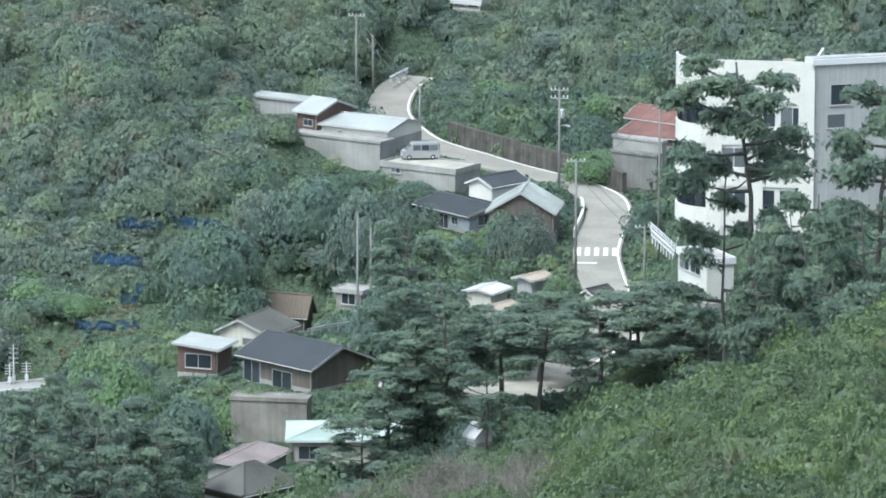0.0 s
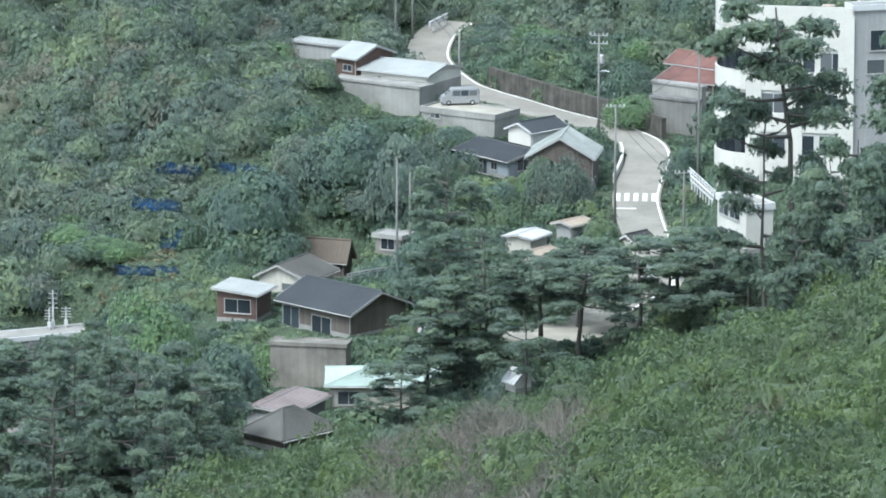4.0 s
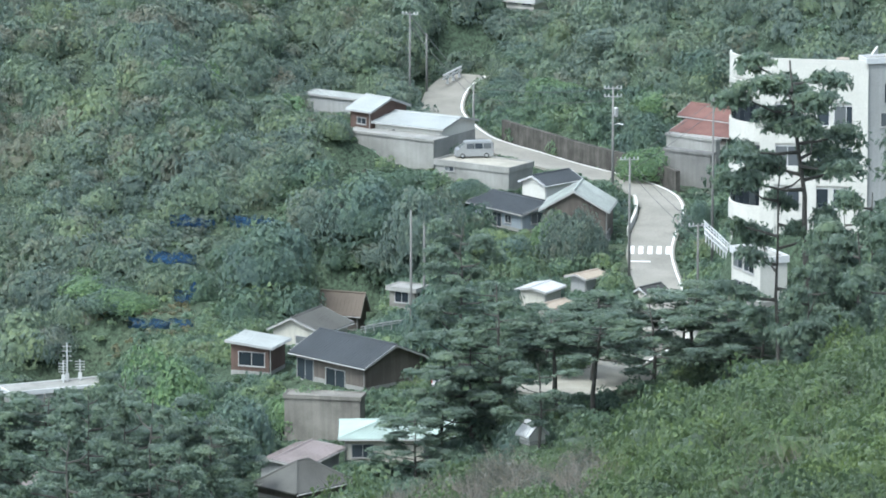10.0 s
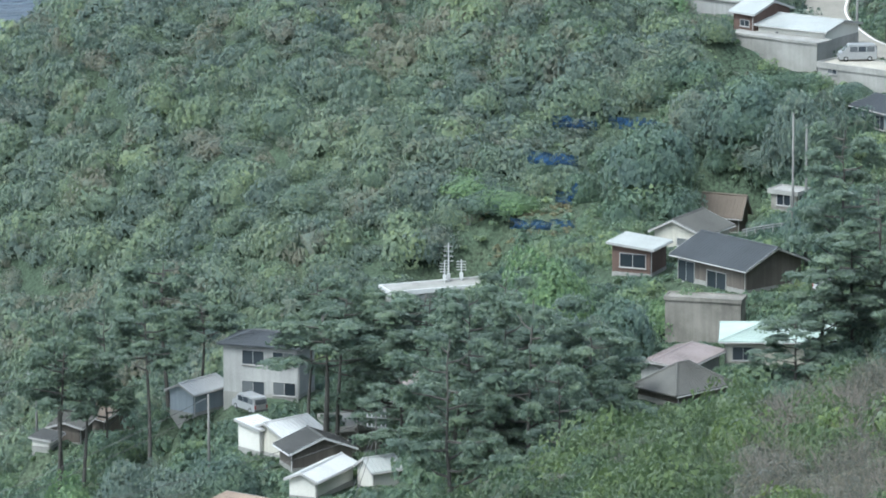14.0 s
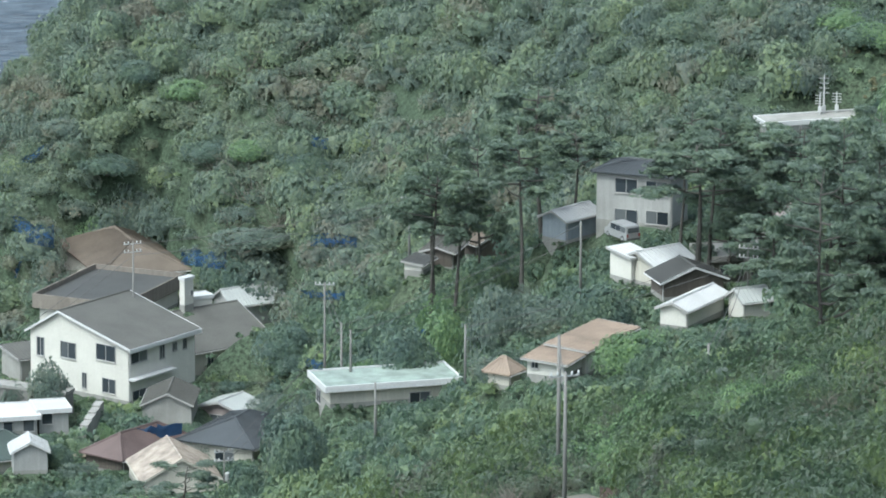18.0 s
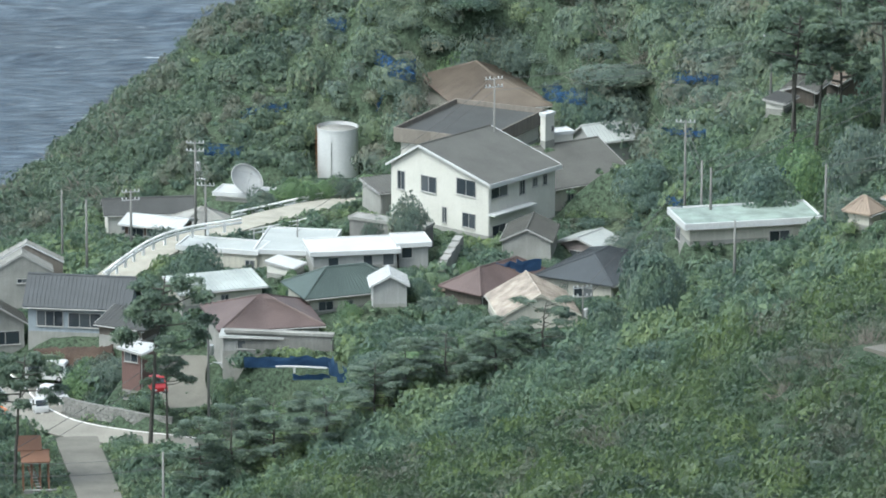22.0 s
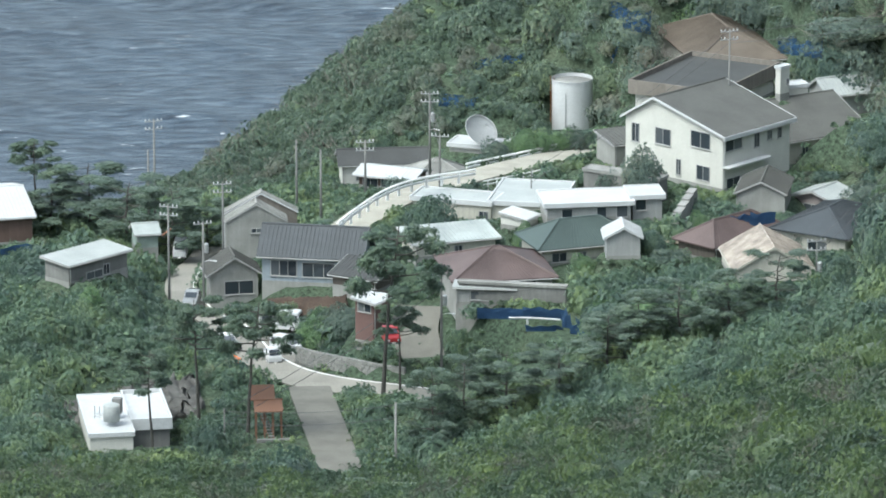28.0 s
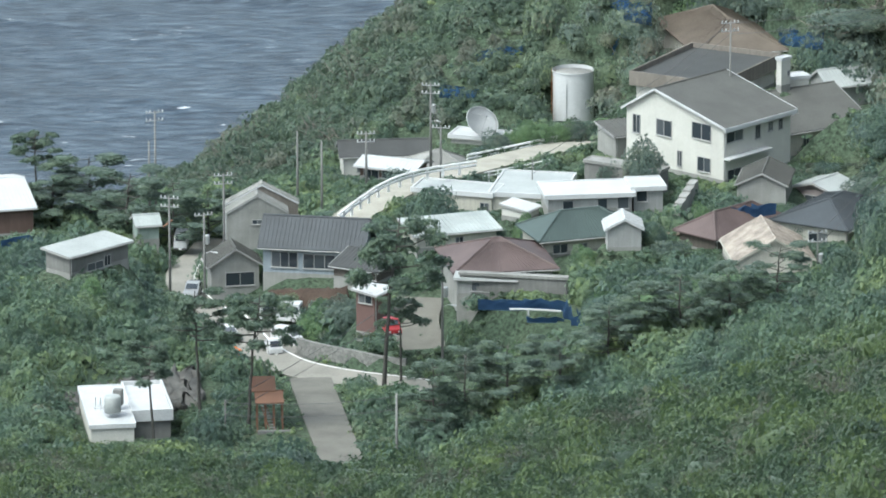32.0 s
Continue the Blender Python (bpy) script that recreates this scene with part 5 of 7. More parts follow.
house("white building glimpsed between trees above the road", 5.0, 812.0, 103.2, 59.6, 6.0, 4.2, 1.4, roof='flat', over=0.2, wall='white_wall', top='pale_roof', rim='white_paint', fascia=0.5, side=[(0.42, 0.9, 1.27, 1.15), (2.54, 0.9, 1.27, 1.15)])
house("low white flat-roofed store below the dish", -158.9, 724.8, 37.7, 84.4, 3.5, 7.9, 0.8, roof='flat', over=0.2, wall='white_wall', top='white_roof', rim='white_paint', fascia=0.3, category='store', name='store')
house("weathered grey shed beside the school ramp", -139.6, 692.1, 45.7, 36.4, 3.3, 5.0, 2.6, roof='shed', rise=0.5, over=0.3, wall='concrete', top='grey_roof', ridge='x', category='shed', name='shed')
house("grey concrete retaining wall below the school yard", -129.6, 667.5, 48.6, 73.0, 2.0, 9.6, 2.4, roof='flat', over=0, wall='dark_concrete', top='concrete', rim='concrete', fascia=0.15, name='retaining_wall', category='retaining wall', group='retaining walls')
house("low grey concrete garden wall", -131.1, 624.4, 48.8, 91.9, 0.6, 11.4, 1.6, deep=1.2, roof='flat', over=0, wall='dark_concrete', top='concrete', rim='concrete', fascia=0.1, name='retaining_wall', category='retaining wall', group='retaining walls')
house("blue sheet roof beside the school wing", -120.4, 711.9, 48.0, 84.5, 3.4, 3.0, 1.6, roof='shed', rise=-0.19, over=0.2, wall='grey_wall', top='lightblue_sheet', ridge='x', category='shed', name='shed')
# the grey wall colour gives this side the shade it stands in
house("side wing of the apartment building, its shade put in as grey", 38.5, 646.9, 106.7, 16.6, 8.7, 2.0, 17.2, roof='flat', over=0.1, wall='grey_wall', top='concrete', rim='white_paint', fascia=0.4, rib=0, split=1, name='apartment_wing', category='apartment building', front=[(1.92, 12.73, 2.27, 2.06), (1.57, 10.32, 1.92, 1.38), (5.67, 12.73, 1.92, 1.72)])

# ---- larger single things
apartment(38.4, 646.9, 105.6, 80.6, 9.5, 14.6, 17.5, 4.5, 4)
water_tank(-153.8, 736.1, 38.3, 2.5, 6.6)
CLEARINGS.append((-163.2, 724.4, 4.5))
stone_wall("low wall of rough grey stones along the street", [(-161.1, 627.8, 39.5), (-158.4, 625.9, 39.6), (-154.2, 623.9, 39.7), (-150.0, 621.9, 39.8), (-147.6, 621.2, 39.9)], 1.8)
CLEARINGS.append((-157.7, 602.7, 4.0))
CLEARINGS.append((-156.1, 596.7, 4.0))
CLEARINGS.append((-154.5, 590.7, 4.0))
CLEARINGS.append((-153.0, 584.6, 4.0))
CLEARINGS.append((-168.7, 604.9, 3.8))
CLEARINGS.append((-167.0, 607.5, 3.8))
CLEARINGS.append((-172.3, 608.0, 3.8))
CLEARINGS.append((-176.3, 612.1, 3.8))
CLEARINGS.append((-136.2, 613.1, 3.6))
CLEARINGS.append((-134.9, 607.2, 3.6))
CLEARINGS.append((-133.6, 601.3, 3.6))
CLEARINGS.append((-133.9, 613.6, 3.6))
CLEARINGS.append((-132.6, 607.7, 3.6))
CLEARINGS.append((-131.3, 601.8, 3.6))
CLEARINGS.append((-131.6, 614.1, 3.6))
CLEARINGS.append((-130.4, 608.2, 3.6))
CLEARINGS.append((-129.1, 602.3, 3.6))
CLEARINGS.append((-129.3, 614.5, 3.6))
CLEARINGS.append((-128.1, 608.7, 3.6))
CLEARINGS.append((-126.9, 602.8, 3.6))
CLEARINGS.append((-43.6, 692.6, 4.5))
CLEARINGS.append((-41.2, 694.8, 4.5))
CLEARINGS.append((-38.5, 692.9, 4.5))
CLEARINGS.append((-36.1, 695.1, 4.5))
CLEARINGS.append((-45.3, 400.4, 2.6))
CLEARINGS.append((-44.0, 402.1, 2.6))
CLEARINGS.append((-42.7, 403.7, 2.6))
CLEARINGS.append((-45.4, 397.4, 2.6))
CLEARINGS.append((-43.5, 397.6, 2.6))
CLEARINGS.append((-165.3, 638.5, 4.2))
CLEARINGS.append((-162.5, 638.6, 4.2))
CLEARINGS.append((-159.7, 638.7, 4.2))
PADS.append((-139.8, 608.1, 12.3, 14.0, 13.5, 48.7, False))

# ---- ground and sea
def rect_dist(x, y, fx, fy, heading, w, d):
    c, s = math.cos(radians(heading)), math.sin(radians(heading))
    u, v = (x - fx) * c + (y - fy) * s, -(x - fx) * s + (y - fy) * c
    return np.hypot(np.maximum(np.maximum(-u, u - w), 0), np.maximum(np.maximum(-v, v - d), 0))


FALLS = []
for fx, fy, heading, w, d, fz, fh in WALLS:
    c, s = math.cos(radians(heading)), math.sin(radians(heading))
    cs = [(fx + u * c - v * s, fy + u * s + v * c) for u in (0, w) for v in (0, d)]
    a = [math.degrees(math.atan2(-q[0], q[1])) for q in cs]
    FALLS.append((min(a), max(a), math.hypot(fx, fy), fz + 0.1 * fh, 26.0))
PADS.sort(key=lambda q: q[6])

ROAD_PTS = np.array([(p.x, p.y, p.z, w) for line, w in ROAD_LINES for p in line[::2]])


LEVELS = [(q[0], q[1], q[5]) for q in PADS if not q[6]] + [(q[0], q[1], q[2]) for q in ROAD_PTS[::4]]
LEVELS = np.array([(a, b, c - base_height(np.array([a]), np.array([b]))[0]) for a, b, c in LEVELS])


def settle(x, y):
    """Eases the slopes to the levels of houses and roads."""
    out = np.zeros(len(x))
    near = np.where((y > 380) & (y < 860) & (x > -300) & (x < 110))[0]
    for k in np.array_split(near, max(1, len(near) // 20000)):
        w = np.exp(-((x[k, None] - LEVELS[None, :, 0]) ** 2 + (y[k, None] - LEVELS[None, :, 1]) ** 2) / (2 * 13.0 ** 2))
        out[k] = (w * LEVELS[None, :, 2]).sum(1) / (w.sum(1) + 0.4)
    return out


def ground_height(x, y):
    x, y = np.asarray(x, float), np.asarray(y, float)
    z = base_height(x, y) + settle(x, y)
    az, dist = np.degrees(np.arctan2(-x, y)), np.hypot(x, y)
    # the slope falls away in front of each building, so that it stands clear
    for a0, a1, dh, zl, reach in FALLS:
        m = (az > a0 - 0.3) & (az < a1 + 0.3) & (dist < dh + 1) & (dist > dh - reach - 12)
        if m.any():
            lim = EYE_Z + (zl - EYE_Z) * dist[m] / dh
            soft = np.clip((np.maximum(a0 - az[m], az[m] - a1)) / 0.3, 0, 1) * 4 + np.clip((dh - reach - dist[m]) / 12, 0, 1) * 12
            z[m] = np.minimum(z[m], lim + soft)
    for fx, fy, heading, w, d, fz, wall in PADS:
        near = np.hypot(x - fx, y - fy) < w + d + 12
        if near.any():
            up = np.where(z[near] < fz, 2.0, 2.6)
            q = np.clip(1 - (rect_dist(x[near], y[near], fx, fy, heading, w, d) - 0.8) / up, 0, 1)
            q = q * q * (3 - 2 * q)
            z[near] = z[near] * (1 - q) + (fz - 0.05) * q
    near = np.where((np.hypot(x, y) > 385) & (np.hypot(x, y) < 830) & (x < 60) & (x > -260))[0]
    for chunk in np.array_split(near, max(1, len(near) // 4000)):
        if len(chunk):
            dd = np.hypot(x[chunk, None] - ROAD_PTS[None, :, 0], y[chunk, None] - ROAD_PTS[None, :, 1]) - ROAD_PTS[None, :, 3] / 2
            k = dd.argmin(1)
            q = np.clip(1 - (dd[np.arange(len(chunk)), k] - 1.5) / 5.0, 0, 1)
            q = q * q * (3 - 2 * q)
            z[chunk] = z[chunk] * (1 - q) + (ROAD_PTS[k, 2] - 0.22) * q
    return z


def axis(lo, a, b, hi, step, grow):
    mid = np.arange(a, b + 0.01, step)
    left, right, s = [a], [b], step
    while left[-1] > lo or right[-1] < hi:
        s *= grow
        if left[-1] > lo:
            left.append(max(lo, left[-1] - s))
        if right[-1] < hi:
            right.append(min(hi, right[-1] + s))
    return np.array(left[:0:-1] + list(mid) + right[1:])


def mesh_np(name, verts, faces, material, smooth=False):
    """A mesh from arrays: verts (n, 3), faces (m, k)."""
    me = bpy.data.meshes.new(name)
    k = faces.shape[1]
    me.vertices.add(len(verts))
    me.vertices.foreach_set("co", np.ascontiguousarray(verts, np.float32).ravel())
    me.loops.add(faces.size)
    me.loops.foreach_set("vertex_index", np.ascontiguousarray(faces, np.int32).ravel())
    me.polygons.add(len(faces))
    me.polygons.foreach_set("loop_start", np.arange(0, faces.size, k, dtype=np.int32))
    me.update(calc_edges=True)
    if smooth:
        me.shade_smooth()
    me.materials.append(M[material])
    return me


def grid_mesh(name, xs, ys, zf, material):
    X, Y = np.meshgrid(xs, ys)
    Z = zf(X.ravel().copy(), Y.ravel().copy())
    V = np.stack([X.ravel(), Y.ravel(), Z], 1)
    nx = len(xs)
    i = (np.arange(len(ys) - 1)[:, None] * nx + np.arange(nx - 1)[None]).ravel()
    return mesh_np(name, V, np.stack([i, i + 1, i + nx + 1, i + nx], 1), material, True)


ground = tagged(new("ground", grid_mesh("ground", axis(-1800, -300, 80, 1800, 2.5, 1.18), axis(-1800, 320, 880, 1900, 2.5, 1.18), ground_height, "undergrowth")),
                "hillside ground under dense green scrub", "ground", "", "structure")


def swell(x, y):
    z = np.zeros_like(x)
    rng = np.random.RandomState(4)
    for k in range(14):
        wl = 4.5 * 1.22 ** k
        a = radians(80 + rng.normal() * 16)
        z += 0.016 * wl ** 0.6 * np.sin((x * math.cos(a) + y * math.sin(a)) * 2 * math.pi / wl + rng.rand() * 6.3 + 0.8 * np.sin(x * 0.021 * rng.rand() + k))
    return z * np.clip(1 - (np.hypot(x + 330, y - 1100) - 500) / 400, 0, 1)


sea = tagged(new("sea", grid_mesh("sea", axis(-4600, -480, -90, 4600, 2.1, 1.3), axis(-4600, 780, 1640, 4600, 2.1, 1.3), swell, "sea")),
             "choppy slate-blue sea with small whitecaps", "sea", "", "structure")

# ---- vegetation
def leaf_quads(c, nrm, size, rng, long=1.0, spread=0.9):
    """One bent leaf spray per centre: quads facing roughly along nrm."""
    k = len(c)
    n = nrm + rng.normal(size=(k, 3)) * spread
    n /= np.linalg.norm(n, axis=1)[:, None] + 1e-9
    a = rng.normal(size=(k, 3))
    u = np.cross(n, a)
    u /= np.linalg.norm(u, axis=1)[:, None] + 1e-9
    v = np.cross(n, u)
    s = size * (0.6 + 0.8 * rng.rand(k, 1))
    u, v = u * s * 0.62 * long, v * s * 0.62
    return np.stack([c - u - v * 0.6, c + u - v * 0.6, c + v], 1)      # k, 3, 3


def lobe_heap(lobes, rng):
    ctr = np.array([(0.58 * math.cos(a), 0.58 * math.sin(a), 0.3 + 0.35 * rng.rand()) for a in rng.rand(lobes) * 6.283]) * (0.45 + 0.55 * rng.rand(lobes, 1))
    ctr[0] = (0, 0, 0.42)
    return ctr, 0.28 + 0.26 * rng.rand(lobes)


def skin(ctr, rad, d, rng, rough=0.1):
    """Where rays from the heap's middle leave its lobes."""
    o = np.array((0, 0, 0.3))
    oc = o - ctr
    bq = d @ oc.T
    disc = bq ** 2 - ((oc ** 2).sum(1) - rad ** 2)[None]
    far = np.where(disc > 0, -bq + np.sqrt(np.maximum(disc, 0)), 0.12).max(1)
    far = np.maximum(far, 0.25) * (1 + rough * rng.normal(size=len(d)))
    return o + d * far[:, None]


def dome_dirs(sub):
    bm = bmesh.new()
    bmesh.ops.create_icosphere(bm, subdivisions=sub, radius=1)
    bm.verts.ensure_lookup_table()
    v = np.array([q.co[:] for q in bm.verts])
    f = np.array([[q.index for q in t.verts] for t in bm.faces])
    bm.free()
    keep = v[f].mean(1)[:, 2] > -0.12
    f = f[keep]
    used = np.unique(f)
    back_map = np.full(len(v), -1)
    back_map[used] = np.arange(len(used))
    return v[used], back_map[f]


def bush(lobes, n, leaf, sub, rng, flat=0.85, spread=0.4):
    """A shrub of unit radius: leaf sprays heaped over several lobes, round a dense inner body. Vertices and triangles."""
    ctr, rad = lobe_heap(lobes, rng)
    d, f = dome_dirs(sub)
    hull = skin(ctr, rad, d, rng, 0.08) * (0.8, 0.8, 0.78 * flat)
    hull[:, 2] = np.maximum(hull[:, 2], 0.0)
    e = rng.normal(size=(n * 2, 3))
    e /= np.linalg.norm(e, axis=1)[:, None]
    e = e[e[:, 2] > -0.3][:n]
    q = skin(ctr, rad, e, rng, 0.05) * (1, 1, flat)
    q += e * (0.16 * (rng.rand(len(e), 1) - 0.45))
    tri = leaf_quads(q, e, leaf, rng, 1.15, spread).reshape(-1, 3)
    V = np.concatenate([hull, tri])
    F = np.concatenate([f, np.arange(len(tri)).reshape(-1, 3) + len(hull)])
    return V, F


def scatter_mesh(name, material, label, category, places, templates, parent=None):
    """All the shrubs of one stretch of slope as one mesh. places: rows of x, y, z, radius, height, turn."""
    out, faces, base = [], [], 0
    for i, (t, f) in enumerate(templates):
        q = places[i::len(templates)]
        if not len(q):
            continue
        c, s = np.cos(q[:, 5])[:, None], np.sin(q[:, 5])[:, None]
        x = (t[None, :, 0] * c - t[None, :, 1] * s) * q[:, 3, None] + q[:, 0, None]
        y = (t[None, :, 0] * s + t[None, :, 1] * c) * q[:, 3, None] + q[:, 1, None]
        z = t[None, :, 2] * q[:, 4, None] + q[:, 2, None]
        out.append(np.stack([x, y, z], 2).reshape(-1, 3))
        faces.append((f[None] + (np.arange(len(q)) * len(t))[:, None, None]).reshape(-1, 3) + base)
        base += len(q) * len(t)
    me = mesh_np(name, np.concatenate(out), np.concatenate(faces), material, True)
    return tagged(new(name, me), label, category, "", "stuff")


def templates(count, n, leaf, seed, lobes=5, spread=0.4, flat=0.85, sub=2):
    rng = np.random.RandomState(seed)
    return [bush(lobes, n, leaf, sub, rng, flat, spread) for _ in range(count)]


CREST_AZ, CREST_D = (-6, -4, 0, 3, 5.5, 7.5, 9.5, 11.5, 13.5, 15, 17, 21), (420, 420, 430, 440, 450, 468, 490, 515, 540, 560, 575, 590)
BACK_AZ, BACK_D = (-6, -4, -2, 0, 3, 5.5, 7.5, 9.5, 11.5, 13.5, 15, 17, 21), (735, 735, 745, 778, 700, 676, 688, 710, 742, 752, 745, 735, 700)


def jitter(az0, az1, d0, d1, cell, rng):
    """Evenly strewn places in a sector, one to a cell."""
    D = np.arange(d0, d1, cell)
    pts = []
    for d in D:
        a = np.arange(az0, az1, math.degrees(cell / d))
        a = a + rng.rand(len(a)) * math.degrees(cell / d)
        dd = d + rng.rand(len(a)) * cell
        pts.append(np.stack([a, dd], 1))
    p = np.concatenate(pts)
    a, d = np.radians(p[:, 0]), p[:, 1]
    return p[:, 0], d, -np.sin(a) * d, np.cos(a) * d


# low growth keeps clear of buildings and roads, and stays low in front of them
GUARD = []
for fx, fy, heading, w, d, fz, fh in WALLS:
    c, s = math.cos(radians(heading)), math.sin(radians(heading))
    cs = [(fx + u * c - v * s, fy + u * s + v * c) for u in (0, w) for v in (0, d)]
    a = [math.degrees(math.atan2(-q[0], q[1])) for q in cs]
    GUARD.append((min(a), max(a), min(math.hypot(*q) for q in cs), fz + (0.4 if fh < 2.4 else 0.2 if fh < 3.3 else 0.12) * fh, 30.0))
for p in ROAD_PTS[::2]:
    a, d = math.degrees(math.atan2(-p[0], p[1])), math.hypot(p[0], p[1])
    k = math.degrees(p[3] / 2 / d)
    GUARD.append((a - k, a + k, d, p[2] + 0.1, 26.0))


# bare soil and sheeting that no bush covers: x, y, radius
BARE = [(-169, 646, 3.2), (-166.5, 645.5, 3.2), (-164, 644.8, 3.2), (-161.5, 643.5, 3.0), (-159, 641.6, 3.0),
        (-137, 619, 2.6), (-133.5, 618, 2.8), (-130.5, 617, 2.8), (-128, 613.5, 2.6), (-132, 615, 2.0),
        (-171, 606, 3.0), (-168, 609, 3.0), (-172, 611, 2.6), (-174.5, 606, 2.6), (-167, 605.5, 2.4), (-177, 603, 2.4)]


def clear_of(x, y, margin, open_ground=False):
    ok = np.ones(len(x), bool)
    for cx, cy, r in BARE:
        ok &= np.hypot(x - cx, y - cy) > r
    for fx, fy, heading, w, d, fz, fh in WALLS:
        ok &= rect_dist(x, y, fx, fy, heading, w, d) > margin
    for i in range(0, len(x), 4000):
        dd = np.hypot(x[i:i + 4000, None] - ROAD_PTS[None, :, 0], y[i:i + 4000, None] - ROAD_PTS[None, :, 1]) - ROAD_PTS[None, :, 3] / 2
        ok[i:i + 4000] &= dd.min(1) > margin[i:i + 4000] * 0.9
    for cx, cy, r in () if open_ground else CLEARINGS:
        ok &= np.hypot(x - cx, y - cy) > r
    return ok


def sight_limit(az, d, z):
    lim = np.full(len(az), 99.0)
    for a0, a1, dh, zl, reach in GUARD:
        m = (az > a0 - 0.05) & (az < a1 + 0.05) & (d < dh) & (d > dh - reach)
        lim[m] = np.minimum(lim[m], EYE_Z + (zl - EYE_Z) * d[m] / dh - z[m])
    return lim


COUNTS = []


def strew(name, material, label, category, az0, az1, dmin, dmax, cell, rlo, rhi, tall, tpls, seed, guard=True, keep=None, only=None, open_ground=False):
    rng = np.random.RandomState(seed)
    az, d, x, y = jitter(az0, az1, np.min(dmin(np.array([az0, az1, (az0 + az1) / 2]))) - 30, np.max(dmax(np.arange(az0, az1, 0.5))) + 5, cell, rng)
    ok = (d > dmin(az)) & (d < dmax(az))
    if keep is not None:
        ok &= keep(az, d)
    az, d, x, y = az[ok], d[ok], x[ok], y[ok]
    r = rlo + (rhi - rlo) * rng.rand(len(x)) ** 1.5
    z = ground_height(x, y)
    h = r * (tall[0] + (tall[1] - tall[0]) * rng.rand(len(x)))
    ok = z > 1.5
    for cx, cy, cr in () if open_ground else CLEARINGS:
        ok &= np.hypot(x - cx, y - cy) > cr
    if guard:
        ok &= clear_of(x, y, r * 0.75, open_ground)
        lim = sight_limit(az, d, z)
        h = np.minimum(h, lim)
        ok &= h > 0.3
        if only:
            ok &= lim < only
        r = np.minimum(r, np.maximum(h * 1.3, 0.5))
    q = np.stack([x, y, z - 0.22 * h, r, h * 1.2, rng.rand(len(x)) * 6.283], 1)[ok]
    COUNTS.append((name, len(q), len(tpls[0][1])))
    return scatter_mesh(name, material, label, category, q, tpls)


crest = lambda a: np.interp(a, CREST_AZ, CREST_D)
back = lambda a: np.interp(a, BACK_AZ, BACK_D)
T_NEAR = templates(9, 500, 0.077, 1, lobes=9, sub=1)
T_MID = templates(9, 220, 0.152, 2, lobes=7, sub=1)
T_FEW = templates(5, 100, 0.21, 6, sub=1)
T_TUFT = templates(5, 24, 0.4, 7, lobes=3, sub=1)
T_HILL = templates(10, 430, 0.105, 3, lobes=10, sub=1)
front_edge = lambda a: np.interp(a, (-5, 0, 5, 9, 12, 18), (600, 600, 575, 575, 590, 585))
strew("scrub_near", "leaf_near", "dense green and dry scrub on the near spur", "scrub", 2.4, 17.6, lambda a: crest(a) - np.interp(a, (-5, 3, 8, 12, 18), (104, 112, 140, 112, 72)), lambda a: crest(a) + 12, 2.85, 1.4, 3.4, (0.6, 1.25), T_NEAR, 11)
brushy = lambda a, d: (a > -1.00) & (a < 1.18) & (np.sin(a * 7 + d * 0.05) + np.sin(d * 0.17 - a * 2) > -0.15)
strew("scrub_spur", "leaf_spur", "bright yellow-green scrub on the near spur", "scrub", -4.6, 2.4, lambda a: crest(a) - np.interp(a, (-5, 3, 8, 12, 18), (104, 112, 140, 112, 72)), lambda a: crest(a) + 12, 3.0, 1.3, 3.3, (0.6, 1.25), T_NEAR, 21, True, lambda a, d: ~brushy(a, d))
T_LUMP = templates(7, 620, 0.07, 41, lobes=10, sub=1)
near_from = lambda a: crest(a) - np.interp(a, (-5, 3, 8, 12, 18), (104, 112, 140, 112, 72))
# shrubs in the paler leaves paint lit tops over the darker scrub
strew("near_crowns", "leaf_near_lit", "rounded shrubs standing out of the near scrub", "scrub", 2.4, 17.6, near_from, lambda a: np.where((a > 3.9) & (a < 6.4), crest(a) - 45, crest(a) + 8), 5.6, 1.8, 3.4, (1.0, 1.5), T_LUMP, 42)
strew("spur_crowns", "leaf_near_lit", "rounded yellow-green shrubs on the near spur", "scrub", -4.6, 2.4, near_from, lambda a: crest(a) + 8, 5.6, 1.8, 3.7, (1.0, 1.5), T_LUMP, 43, True, lambda a, d: ~brushy(a, d))
strew("grey_shrubs", "leaf_grey", "half-dead grey shrubs among the near scrub", "scrub", -4.6, 17.6, near_from, lambda a: crest(a) + 6, 4.0, 0.9, 1.8, (1.0, 1.7), T_LUMP, 44, True, lambda a, d: np.sin(a * 2.7 + 1) + np.sin(d * 0.13 + a * 1.3) > 0.95)
strew("dead_brush", "leaf_grey", "pinkish-grey leafless brush on the spur", "scrub", -1.00, 1.18, near_from, lambda a: crest(a) + 4, 2.0, 1.0, 2.1, (0.8, 1.5), T_LUMP, 46, True, brushy)
strew("scrub_hollow", "leaf_dark", "dark bushes in the hollow behind the spur", "scrub", -4.6, 17.6, lambda a: crest(a) + 12, front_edge, 3.6, 1.6, 3.0, (0.8, 1.3), T_FEW, 12)
strew("scrub_village", "leaf_village", "bushes and hedges between the houses", "scrub", -4.6, 17.6, front_edge, back, 3.0, 1.2, 3.1, (0.7, 1.3), T_MID, 13)
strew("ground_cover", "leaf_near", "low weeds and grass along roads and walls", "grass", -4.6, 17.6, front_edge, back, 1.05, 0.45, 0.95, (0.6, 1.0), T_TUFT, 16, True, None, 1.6)
